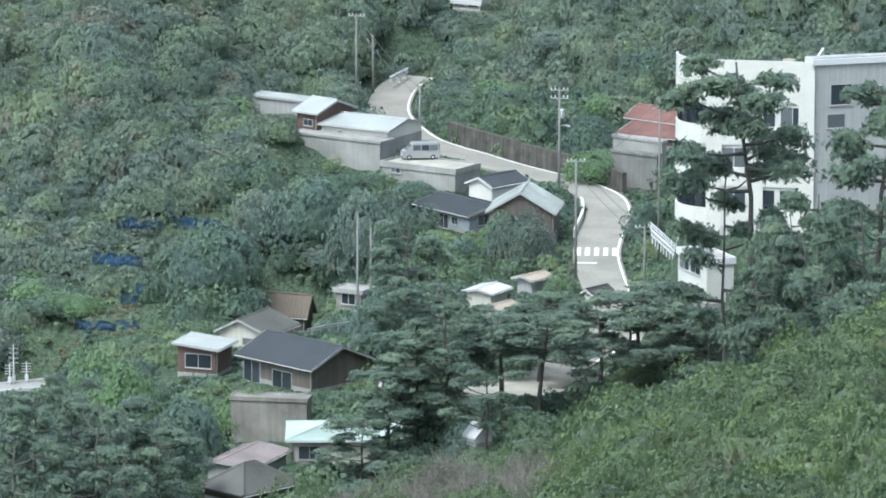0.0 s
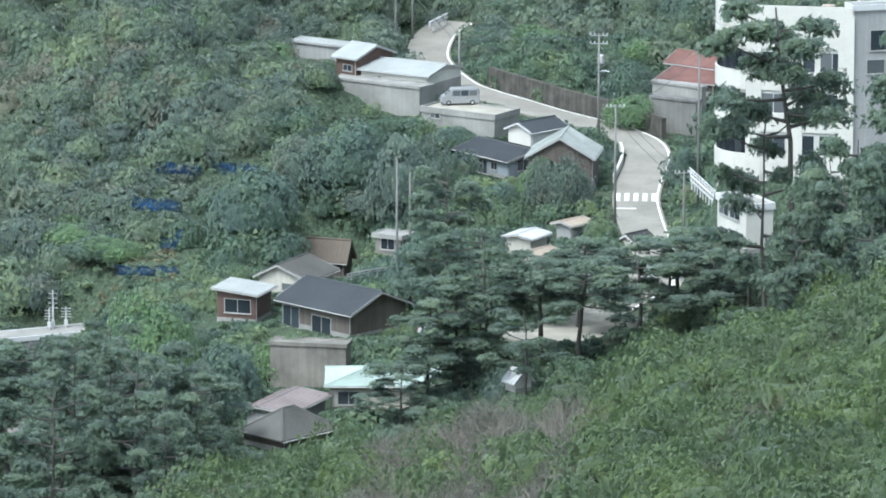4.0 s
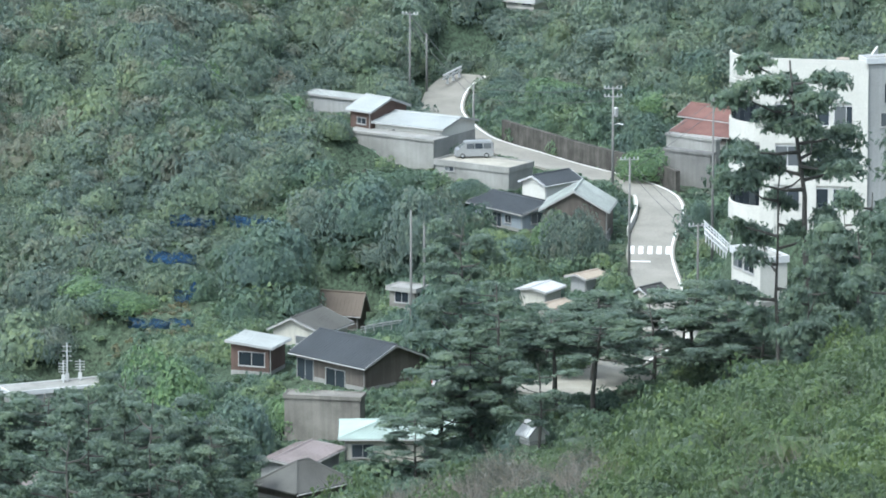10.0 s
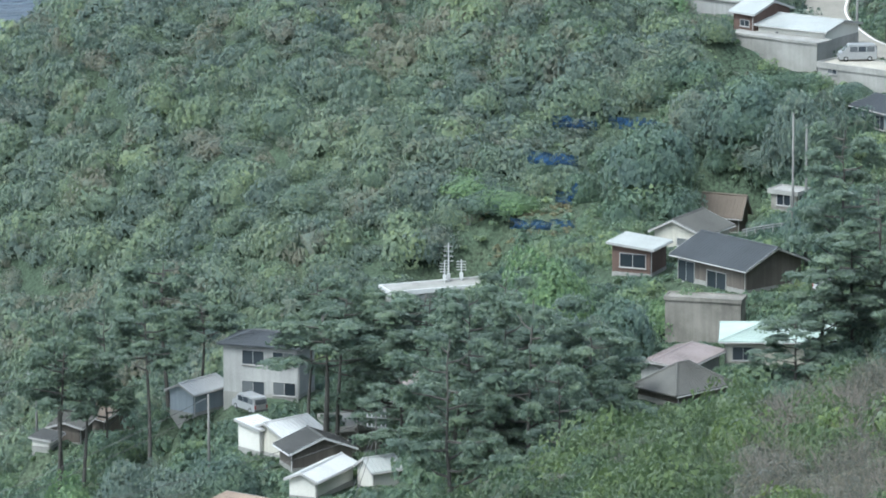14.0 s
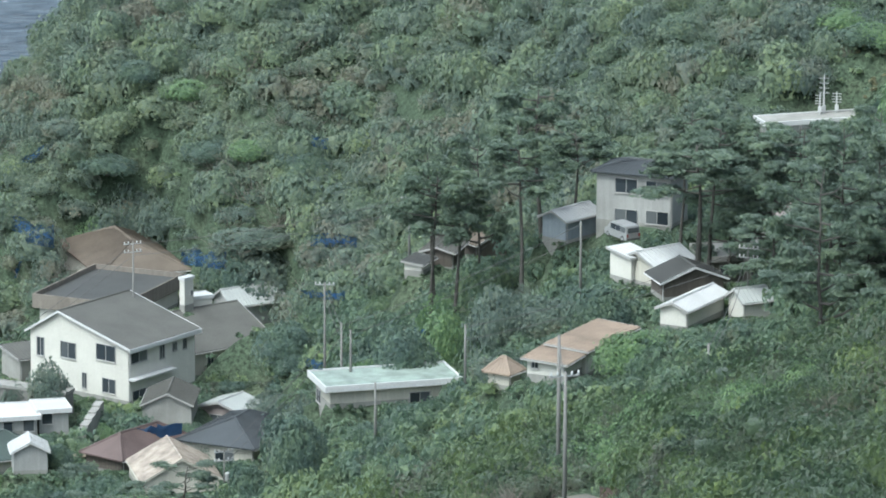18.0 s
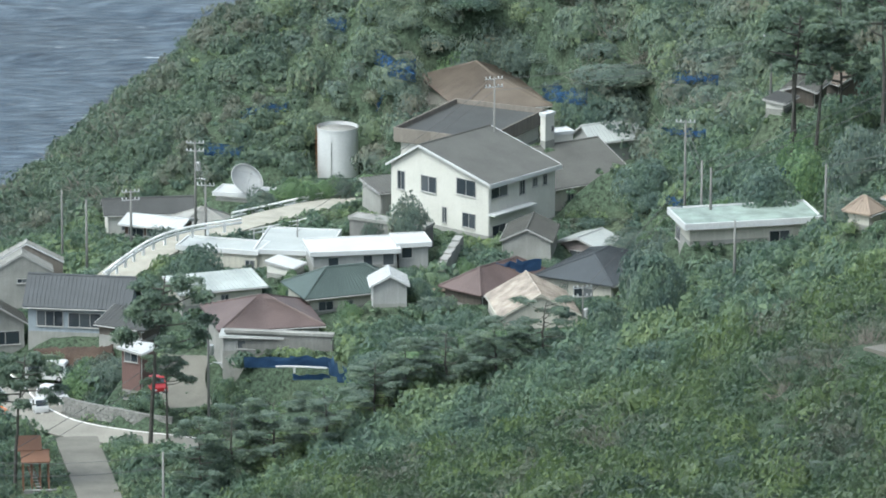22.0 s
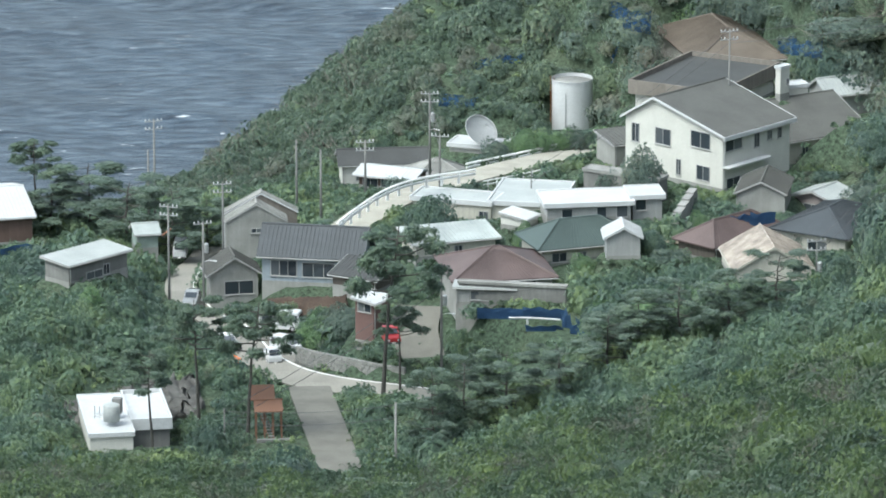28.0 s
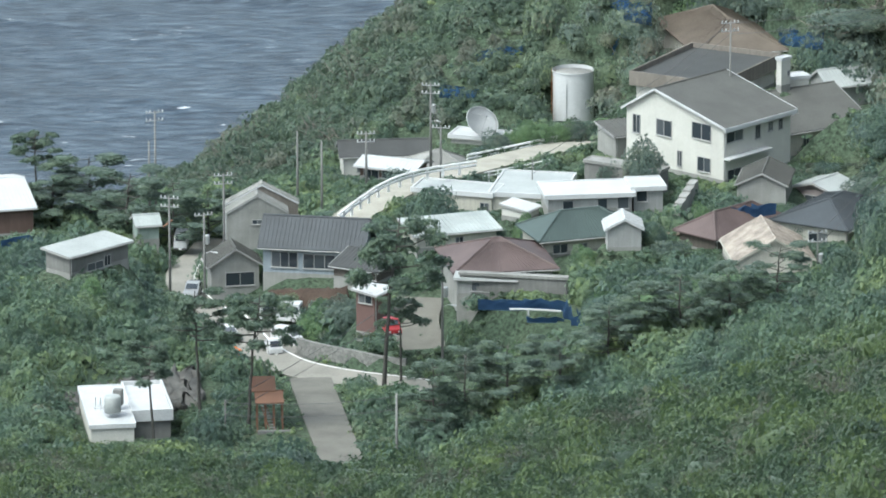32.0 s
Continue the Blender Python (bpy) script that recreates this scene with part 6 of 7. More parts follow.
strew("undergrowth_tufts", "leaf_village", "low weeds covering open ground between houses and slopes", "grass", -4.6, 17.2, front_edge, lambda a: back(a) + 45, 1.95, 0.75, 1.6, (0.4, 0.8), templates(6, 22, 0.3, 51, lobes=4, sub=1), 52, True, None, None, True)
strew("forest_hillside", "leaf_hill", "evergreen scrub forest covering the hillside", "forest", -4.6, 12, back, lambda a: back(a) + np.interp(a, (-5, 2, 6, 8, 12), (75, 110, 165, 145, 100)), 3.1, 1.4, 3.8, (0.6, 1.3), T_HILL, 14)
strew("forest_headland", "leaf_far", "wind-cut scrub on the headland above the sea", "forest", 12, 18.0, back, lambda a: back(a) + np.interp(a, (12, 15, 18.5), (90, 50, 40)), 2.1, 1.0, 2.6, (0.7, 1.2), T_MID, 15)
behind = lambda a, d: clear_of(-np.sin(np.radians(a)) * d, np.cos(np.radians(a)) * d, np.full(len(a), 1.8))
strew("forest_edge", "leaf_hill", "bushes on the steep slope behind the upper houses", "forest", 8.9, 11.5, lambda a: np.full(len(a), 748.0), lambda a: np.full(len(a), 800.0), 2.5, 1.2, 2.4, (0.7, 1.1), T_HILL, 61, False, behind)

# lit crown tops come from the lighter leaf colour here
strew("forest_crowns", "leaf_hill_lit", "larger evergreen crowns rising out of the hillside forest", "forest", -4.6, 12, back, lambda a: back(a) + np.interp(a, (-5, 2, 6, 8, 12), (75, 110, 165, 145, 100)), 6.2, 2.2, 4.4, (0.85, 1.35), templates(8, 760, 0.095, 31, lobes=14, sub=2), 32)
strew("village_crowns", "leaf_village", "taller rounded shrubs standing between the houses", "scrub", -4.6, 17.6, front_edge, back, 7.0, 1.8, 3.4, (0.85, 1.3), templates(8, 760, 0.095, 33, lobes=12, sub=2), 34)

strew("low_weeds", "leaf_village", "low weeds on open ground beside the lane", "grass", 13.4, 16.6, lambda a: np.full(len(a), 596.0), lambda a: np.full(len(a), 662.0), 0.95, 0.45, 0.9, (0.35, 0.7), T_TUFT, 36, True, None, None, True)
strew("dry_grass", "leaf_dry", "dry tan grass on old garden terraces", "grass", 2.82, 3.70, lambda a: np.full(len(a), 686.0), lambda a: np.full(len(a), 706.0), 1.0, 0.5, 1.0, (0.4, 0.8), T_TUFT, 37, True, lambda a, d: np.sin(d * 0.9 + a * 3) > -0.3, None, True)

# pale feathery growth and bare twigs on the near spur
strew("bamboo_grass", "leaf_bamboo", "pale feathery bamboo grass on the near spur", "grass", 4.0, 6.3, lambda a: crest(a) - 42, lambda a: crest(a) + 8, 1.5, 1.0, 2.0, (0.9, 1.3), T_NEAR, 17)
strew("bamboo_patch", "leaf_bamboo", "pale feathery bamboo grass on the hillside", "grass", 0.9, 3.4, lambda a: np.full(len(a), 742.0), lambda a: np.full(len(a), 768.0), 3.2, 1.4, 2.6, (0.9, 1.3), T_MID, 18, True, lambda a, d: np.sin(a * 5) + np.sin(d * 0.3) > 0.6)


def twig_templates(count, n, seed):
    rng = np.random.RandomState(seed)
    res = []
    for _ in range(count):
        base = rng.normal(size=(n, 3)) * (0.25, 0.25, 0.02)
        d = rng.normal(size=(n, 3)) * (0.75, 0.75, 0.3) + (0, 0, 0.55)
        mid = base + d * rng.rand(n, 1) * 0.5
        side = np.cross(d, rng.normal(size=(n, 3)))
        side /= np.linalg.norm(side, axis=1)[:, None]
        res.append((np.stack([mid - side * 0.011, mid + side * 0.011, base + d], 1).reshape(-1, 3), np.arange(3 * n).reshape(-1, 3)))
    return res


strew("dry_twigs", "twig", "bare grey twigs of dead shrubs on the near spur", "twigs", -3.2, 17, lambda a: crest(a) - 85, lambda a: crest(a) + 6, 2.4, 0.9, 1.5, (1.2, 1.9), twig_templates(5, 110, 8), 19, True, lambda a, d: np.sin(a * 1.9 + 1) + np.sin(d * 0.11 + a) > 1.15)
strew("dry_twigs_headland", "twig", "bare grey twigs among the headland scrub", "twigs", 7, 16, back, lambda a: back(a) + 60, 5.0, 1.6, 3.0, (1.1, 1.5), twig_templates(5, 90, 9), 20, True, lambda a, d: np.sin(a * 2.3) + np.sin(d * 0.09 + a) > 0.4)
strew("dead_twigs", "twig", "pale bare branches of dead brush on the spur", "twigs", -1.00, 1.18, near_from, lambda a: crest(a) + 4, 2.2, 1.0, 1.8, (1.3, 2.0), twig_templates(5, 70, 48), 47, True, brushy)

# ---- single trees
def pine_template(seed, h, clear, spread, lean):
    """A wind-shaped pine: bent tapered trunk, level limbs, and flat pads of needles at their ends."""
    rng = np.random.RandomState(seed)
    t = thing("pine_tree", pose(0, 0, 0), "tall wind-shaped pine with dark layered needle pads", "tree", "pines")
    n = 9
    drift = np.cumsum(rng.normal(size=(n, 2)) * 0.22, axis=0) * np.linspace(0, 1, n)[:, None]
    pts = [Vector((drift[i, 0] + lean * (i / (n - 1)) ** 1.5, drift[i, 1], -1.5 + (h * 0.97 + 1.5) * i / (n - 1))) for i in range(n)]
    bm = bmesh.new()
    bm_tube(bm, pts, [0.034 * h * 0.55 * (1 - 0.8 * i / (n - 1)) for i in range(n)], 9)
    part("trunk", bm, "bark", t, "", True)
    C, N, HV, HF = [], [], [], []
    limbs = rng.randint(15, 19)
    for k in range(limbs):
        f = clear + (0.97 - clear) * (k + 0.4 * rng.rand()) / limbs
        i = f * (n - 1)
        p = pts[int(i)].lerp(pts[min(int(i) + 1, n - 1)], i - int(i))
        a = k * 2.4 + rng.rand()
        ln = spread * (1.05 - 0.5 * ((f - clear) / (1 - clear)) ** 2) * (0.65 + 0.45 * rng.rand())
        rise = (0.06 + 0.3 * rng.rand()) * ln
        d = Vector((math.cos(a), math.sin(a), 0))
        side = Vector((-d.y, d.x, 0)) * ln * 0.18 * rng.normal()
        line = [p, p + d * ln * 0.35 + Vector((0, 0, rise * 0.15)), p + d * ln * 0.7 + side * 0.6 + Vector((0, 0, rise * 0.6)), p + d * ln + side + Vector((0, 0, rise))]
        bm = bmesh.new()
        bm_tube(bm, line, [0.0085 * h * (1 - 0.6 * f) + 0.03, 0.05 + 0.004 * h * (1 - f), 0.045, 0.02], 5, False)
        part("limb", bm, "bark", t)
        for _ in range(3):
            u = 0.45 + 0.6 * rng.rand()
            c = Vector(line[1]).lerp(Vector(line[3]), u) + Vector(rng.normal(size=3) * (0.3, 0.3, 0.12)) * ln * 0.35
            r = 0.24 * spread * (0.7 + 0.7 * rng.rand())
            m = 95
            e, fe = dome_dirs(2)
            pad = e * (0.62 * r, 0.62 * r, 0.2 * r) * (1 + 0.2 * rng.normal(size=(len(e), 1))) + np.array(c)
            HV.append(pad)
            HF.append(fe + sum(map(len, HV[:-1])))
            q = rng.normal(size=(m, 3))
            q /= np.linalg.norm(q, axis=1)[:, None]
            q *= rng.rand(m, 1) ** 0.4
            nn = q * (0.7, 0.7, 0.4) + (0, 0, 0.8)
            q = q * (r, r, 0.33 * r)
            q[:, 2] -= 0.22 * (q[:, 0] ** 2 + q[:, 1] ** 2) / r
            C.append(q + np.array(c))
            N.append(nn)
    q = leaf_quads(np.concatenate(C), np.concatenate(N), 0.27, rng, 1.5, 0.6).reshape(-1, 3)
    hv = np.concatenate(HV)
    me = mesh_np("crown", np.concatenate([hv, q]), np.concatenate([np.concatenate(HF), np.arange(len(q)).reshape(-1, 3) + len(hv)]), "leaf_pine", False)
    new("crown", me).parent = t
    return t, h, spread


def broad_template(seed, h, spread, leaf):
    rng = np.random.RandomState(seed)
    t = thing("broadleaf_tree", pose(0, 0, 0), "round evergreen broadleaf tree with dense foliage", "tree", "broadleaf trees")
    bm = bmesh.new()
    bm_tube(bm, [(0, 0, -1.2), (0.1, 0.05, 0.2 * h), (-0.1, 0.1, 0.6 * h)], [0.3, 0.22, 0.08], 8)
    part("trunk", bm, "bark", t, "", True)
    for k in range(5):
        a = k * 1.3
        bm = bmesh.new()
        bm_tube(bm, [(0, 0, 0.25 * h), (math.cos(a) * spread * 0.35, math.sin(a) * spread * 0.35, 0.45 * h), (math.cos(a) * spread * 0.6, math.sin(a) * spread * 0.6, 0.62 * h)], [0.14, 0.09, 0.03], 5, False)
        part("limb", bm, "bark", t)
    V, F = bush(15, 2600, 0.06, 2, rng, 1.0)
    me = mesh_np("crown", V * (spread * 1.05, spread * 1.05, h * 0.95) + (0, 0, 0.04 * h), F, leaf, True)
    new("crown", me).parent = t
    return t, h, spread


PINE_KINDS = [pine_template(21, 16, 0.64, 5.2, 0.8), pine_template(22, 15, 0.67, 4.2, -0.9), pine_template(23, 13, 0.25, 5.5, 0.4), pine_template(24, 13, 0.3, 5.5, -0.5)]
BROAD_KINDS = [broad_template(31, 7, 5, "leaf_dark"), broad_template(32, 7, 5, "leaf_hill"), broad_template(33, 7, 5, "leaf_bamboo")]
USED = set()
tree_rng = random.Random(5)


def plant(kinds, x, y, top, spread, kind, lo):
    t, h, s = kinds[kind]
    z = float(ground_height(np.array([x]), np.array([y]))[0])
    tall = min(max(top - z, lo), spread * (4.2 if lo > 5 else 1.9))
    m = pose(x, y, z, 0, 0, tree_rng.random() * 360) @ Matrix.Diagonal((spread / s, spread / s, tall / h, 1))
    if t.name in USED:
        c = copy_thing(t, m @ Matrix.Diagonal((1 / t.scale[0], 1 / t.scale[1], 1 / t.scale[2], 1)))
    else:
        c, t.matrix_basis = t, m
        USED.add(t.name)
    return c


def pine(x, y, top, spread, kind):
    plant(PINE_KINDS, x, y, top, spread, kind, 6.0)


def broad(x, y, top, spread, kind):
    plant(BROAD_KINDS, x, y, top, spread, kind, 2.5)


# ---- trees: x, y, height of the top, spread, kind
for q in (
        (30.8, 599.2, 133.0, 8, 0),
        (-87.6, 662.2, 87.5, 4.6, 0),
        (-75.6, 659.7, 89.3, 4.8, 1),
        (-55.0, 629.6, 93.6, 4.8, 0),
        (-50.5, 632.0, 92.1, 5.0, 2),
        (-45.8, 639.4, 90.6, 5.2, 1),
        (-83.3, 666.8, 82.6, 4.0, 3),
        (10.0, 631.9, 102.1, 5.0, 1),
        (19.3, 633.7, 102.7, 5.5, 2),
        (5.5, 636.0, 100.1, 5.0, 3),
        (27.7, 602.4, 125.5, 6, 3),
        (40.5, 586.6, 134.2, 7, 0),
        (41.2, 578.5, 127.8, 6, 3),
        (33.5, 569.0, 121.6, 6, 2),
        (28.7, 574.3, 116.9, 5, 3),
        (37.0, 543.7, 123.9, 5, 2),
        (34.8, 573.9, 127.5, 6, 2),
        (38.3, 563.7, 126.3, 6, 3),
        (33.0, 584.1, 122.5, 5, 2),
        (38.4, 543.6, 126.4, 5, 3),
        (31.2, 579.2, 118.6, 5, 2),
        (35.5, 558.9, 122.5, 5, 3),
        (-3.6, 640.0, 108.3, 6, 2),
        (0.5, 615.0, 107.1, 6, 3),
        (-5.1, 610.0, 100.2, 5, 2),
        (-2.3, 612.0, 102.6, 6, 2),
        (6.1, 615.0, 103.7, 5.4, 1),
        (9.7, 611.9, 105.2, 6, 0),
        (15.9, 624.8, 103.1, 6.4, 3),
        (19.4, 627.7, 104.0, 6, 0),
        (23.6, 619.6, 105.1, 6, 3),
        (26.5, 614.4, 105.0, 6, 2),
        (4.3, 600.0, 102.3, 4, 3),
        (-7.8, 604.9, 95.6, 4, 2),
        (-38.7, 588.7, 101.9, 5, 2),
        (-32.6, 584.1, 102.4, 6, 3),
        (-26.7, 584.4, 99.8, 5, 2),
        (-39.4, 573.7, 100.9, 6, 3),
        (-29.2, 569.3, 100.3, 5, 2),
        (-35.6, 598.9, 101.3, 4, 3),
):
    pine(*q)
for q in (
        (-86.3, 649.3, 91.3, 5, 0),
        (-83.9, 649.6, 90.5, 4, 1),
        (-76.2, 645.5, 88.2, 5, 0),
        (-71.6, 654.1, 86.1, 3.6, 1),
        (-58.8, 637.3, 92.8, 4, 0),
        (-55.4, 622.5, 92.2, 6, 1),
        (-53.5, 637.8, 89.6, 5, 2),
        (-48.4, 628.1, 92.2, 6, 3),
        (-44.9, 623.4, 93.6, 6, 2),
        (-40.6, 618.7, 95.0, 6, 3),
        (-36.3, 613.9, 93.5, 6, 2),
        (-32.7, 609.1, 94.7, 6, 3),
        (-28.3, 599.3, 96.4, 6, 2),
        (-40.8, 598.6, 92.3, 6, 3),
        (-32.0, 589.1, 93.0, 6, 2),
        (-47.0, 608.2, 88.8, 5, 3),
        (-36.3, 588.9, 91.8, 5, 2),
):
    pine(*q)
for q in (
        (-147.5, 610.4, 60.5, 5, 0),
        (-163.2, 596.1, 55.5, 3.6, 1),
        (-157.5, 593.5, 56.4, 4, 0),
        (-165.1, 585.2, 53.0, 2.7, 1),
        (-206.5, 684.5, 47.4, 3, 1),
        (-200.1, 683.3, 45.2, 6, 2),
        (-193.8, 677.8, 44.8, 6, 3),
        (-187.5, 674.4, 45.4, 5, 2),
        (-204.4, 682.0, 42.9, 5, 3),
        (-185.1, 680.3, 42.6, 4, 2),
        (-147.1, 616.7, 50.5, 2.4, 1),
        (-118.5, 600.4, 55.9, 4, 2),
        (-114.4, 601.2, 56.8, 4, 3),
        (-109.7, 602.1, 57.4, 4, 2),
        (-105.4, 605.9, 57.8, 4, 3),
        (-130.3, 591.8, 53.0, 4, 2),
        (-134.2, 591.0, 51.9, 4, 3),
        (-136.5, 586.3, 52.3, 3.5, 2),
        (-124.9, 590.9, 52.5, 4, 3),
        (-120.8, 595.9, 53.5, 4, 2),
):
    pine(*q)
for q in (
        (-161.1, 636.9, 41.9, 2.6, 0),
        (-159.0, 636.4, 42.0, 2.4, 2),
        (-161.8, 634.7, 41.7, 1.8, 2),
        (-141.8, 652.8, 52.2, 1.6, 2),
        (-125.1, 639.9, 50.9, 2.0, 0),
        (-131.1, 634.6, 50.6, 1.5, 2),
        (-122.8, 656.6, 50.9, 1.3, 2),
        (-122.3, 636.4, 50.1, 2.2, 1),
        (-144.5, 652.2, 49.3, 0.9, 0),
        (-165.9, 640.9, 44.5, 1.6, 2),
        (-161.9, 640.9, 44.6, 1.5, 0),
        (-184.0, 628.6, 46.3, 2.0, 2),
        (-180.2, 630.8, 46.2, 1.7, 0),
        (-114.5, 641.9, 49.7, 1.6, 1),
        (-111.2, 654.6, 49.1, 1.6, 0),
        (-136.0, 670.4, 51.3, 1.8, 1),
):
    broad(*q)
for q in (
        (-24.9, 701.6, 96.6, 6, 0),
        (-14.3, 711.9, 99.9, 6, 0),
        (-8.1, 704.0, 100.9, 5, 1),
        (-19.6, 715.7, 98.2, 5, 1),
        (-33.3, 639.1, 95.8, 5, 2),
        (-25.6, 621.5, 95.4, 5, 0),
        (-40.8, 697.8, 84.0, 3.5, 2),
        (-29.9, 617.3, 95.7, 4, 1),
        (17.7, 741.8, 102.0, 4, 0),
        (17.1, 731.8, 99.7, 3.5, 2),
        (-5.5, 660.0, 100.9, 5, 0),
        (-11.7, 707.9, 92.4, 4.5, 1),
        (-46.2, 704.5, 87.8, 4.5, 2),
        (-43.4, 699.7, 86.2, 4.5, 0),
        (8.8, 697.9, 99.4, 3, 1),
        (23.3, 707.6, 98.8, 2.2, 0),
        (-2.7, 722.0, 97.7, 3, 0),
        (2.5, 700.0, 95.3, 3.5, 0),
        (-21.1, 639.7, 90.8, 3, 2),
        (25.1, 755.6, 107.6, 4, 0),
        (15.2, 769.9, 104.5, 5, 1),
        (4.9, 790.0, 102.0, 6, 0),
        (8.2, 764.0, 100.6, 4.5, 2),
        (1.3, 776.0, 99.2, 4, 0),
        (19.3, 751.8, 102.7, 3.5, 2),
):
    broad(*q)
for q in (
        (-117.3, 728.6, 55.5, 6, 1),
        (-120.8, 725.0, 54.2, 4, 0),
        (-74.9, 620.5, 76.9, 4, 1),
        (-63.7, 606.7, 80.6, 4, 0),
        (-98.3, 632.4, 70.8, 4, 1),
        (-58.9, 587.1, 81.0, 4, 2),
        (-85.3, 624.2, 70.9, 4, 0),
        (-83.1, 634.6, 70.8, 4, 2),
        (-69.2, 616.1, 76.9, 4, 1),
        (-91.9, 633.4, 68.4, 3.5, 2),
):
    broad(*q)
for q in (
        (-155.4, 666.1, 48.2, 3.4, 0),
        (-131.8, 669.1, 54.1, 2.8, 1),
        (-114.3, 619.5, 53.3, 3, 2),
        (-118.1, 608.6, 53.9, 4, 2),
        (-97.9, 620.3, 53.1, 5, 0),
        (-106.7, 681.7, 56.7, 4, 0),
        (-106.5, 669.6, 51.4, 3, 1),
        (-123.2, 607.6, 53.9, 3, 0),
        (-164.6, 692.7, 42.8, 2.4, 1),
):
    broad(*q)
for q in (
        (-116.5, 726.7, 54.4, 6, 1),
        (-140.2, 751.0, 54.6, 4, 0),
        (-133.7, 750.2, 54.7, 4, 1),
        (-125.5, 743.5, 54.7, 4, 0),
        (-119.8, 738.3, 55.8, 4, 2),
        (-146.2, 756.0, 54.0, 4, 1),
        (-112.8, 733.4, 56.1, 4, 0),
        (-131.3, 756.7, 53.6, 4, 2),
        (-138.2, 759.5, 53.8, 4, 0),
        (-93.0, 597.8, 73.3, 4, 0),
        (-101.2, 619.8, 65.6, 3, 0),
        (-72.6, 595.6, 74.7, 3, 1),
        (-161.6, 638.0, 42.0, 2.6, 2),
        (-158.4, 636.2, 43.4, 3.0, 1),
        (-159.6, 634.4, 41.8, 2.4, 2),
        (-156.6, 634.6, 43.0, 2.6, 1),
        (7.9, 699.0, 99.9, 3.2, 1),
        (10.4, 697.9, 98.8, 2.6, 1),
        (6.0, 701.0, 98.5, 2.6, 2),
        (-140.0, 749.5, 55.7, 3.6, 1),
        (-138.0, 750.4, 56.3, 3.6, 1),
        (-136.7, 751.2, 57.2, 3.6, 0),
        (-141.2, 748.8, 57.3, 3.6, 2),
        (-136.1, 751.8, 60.7, 3.6, 1),
        (-139.0, 750.2, 58.8, 3.6, 1),
        (-136.9, 616.0, 49.5, 2.2, 2),
        (-135.3, 615.3, 48.9, 2.2, 2),
        (-138.6, 617.6, 49.4, 2.0, 1),
        (-124.7, 611.4, 52.6, 2.6, 2),
        (-156.4, 711.0, 43.0, 2.0, 2),
        (-154.2, 710.5, 42.8, 2.0, 2),
        (-152.7, 712.8, 42.8, 2.0, 2),
        (-151.1, 715.2, 42.5, 2.0, 2),
        (-149.7, 716.5, 42.7, 2.0, 1),
        (-148.2, 717.9, 42.6, 2.0, 0),
        (-147.0, 720.2, 42.4, 2.0, 2),
        (-156.9, 706.8, 43.1, 2.0, 1),
):
    broad(*q)

# ---- poles and wires
POLE_TOPS = []


def pole(x, y, top, arms, box):
    z = float(ground_height(np.array([x]), np.array([y]))[0])
    h = max(top - z, 3.0)
    a = math.degrees(math.atan2(-x, y))
    t = thing("utility_pole", pose(x, y, z, 0, 0, a + (x * 7.3) % 40 - 20), "grey concrete utility pole with crossarms and insulators" if arms else "plain grey concrete pole standing among bushes", "utility pole", "utility poles")
    bm = bmesh.new()
    bm_tube(bm, [(0, 0, -1), (0, 0, h * 0.5), (0, 0, h)], [0.17, 0.14, 0.10] if h > 6 else [0.09, 0.08, 0.07], 10)
    part("pole", bm, "pole", t, "", True)
    for k in range(arms):
        zz = h - 0.35 - 0.95 * k
        box_part("crossarm", "steel", t, -1.05, 1.05, 0.1, 0.2, zz, zz + 0.1)
        for u in (-0.95, -0.5, 0.5, 0.95):
            bm = bmesh.new()
            bm_tube(bm, [(u, 0.15, zz + 0.1), (u, 0.15, zz + 0.2), (u, 0.15, zz + 0.36)], [0.05, 0.09, 0.06], 7)
            part("insulator", bm, "white_paint", t)
    if box:
        bm = bmesh.new()
        bm_tube(bm, [(0.35, 0, h - 3.6), (0.35, 0, h - 3.5), (0.35, 0, h - 2.6), (0.35, 0, h - 2.5)], [0.2, 0.27, 0.27, 0.2], 12)
        part("transformer", bm, "steel", t)
        bm = bmesh.new()
        bm_tube(bm, [(0, 0, h - 4.6), (0.5, -0.5, h - 4.3), (1.2, -1.0, h - 4.35)], [0.03, 0.03, 0.1], 6)
        part("street_lamp_arm", bm, "white_paint", t)
    POLE_TOPS.append(Vector((x, y, z + h)))
    return t


# ---- utility poles: x, y, height of the top, crossarms, transformer
for q in (
        (13.7, 725.9, 108.0, 2, 1),
        (14.9, 689.8, 106.1, 1, 0),
        (-10.5, 769.9, 109.8, 1, 0),
        (-8.6, 784.0, 104.9, 0, 0),
        (-2.6, 752.0, 103.8, 0, 0),
        (21.8, 667.6, 102.9, 1, 0),
        (-8.9, 659.9, 105.7, 0, 0),
        (-7.5, 660.0, 104.5, 0, 0),
        (24.3, 695.6, 111.9, 0, 0),
):
    pole(*q)
for q in (
        (-93.1, 681.7, 71.5, 2, 0),
        (-68.7, 634.3, 80.4, 0, 0),
        (-49.2, 608.0, 84.7, 2, 0),
        (-77.0, 605.1, 76.4, 0, 0),
        (-96.5, 640.8, 71.4, 1, 0),
        (-90.6, 619.4, 71.8, 0, 0),
        (-93.0, 629.2, 70.0, 0, 0),
        (-47.1, 421.4, 122.5, 0, 0),
        (-44.0, 397.6, 126.1, 1, 0),
        (-48.3, 553.9, 88.4, 0, 0),
        (-85.3, 600.0, 71.5, 0, 0),
):
    pole(*q)
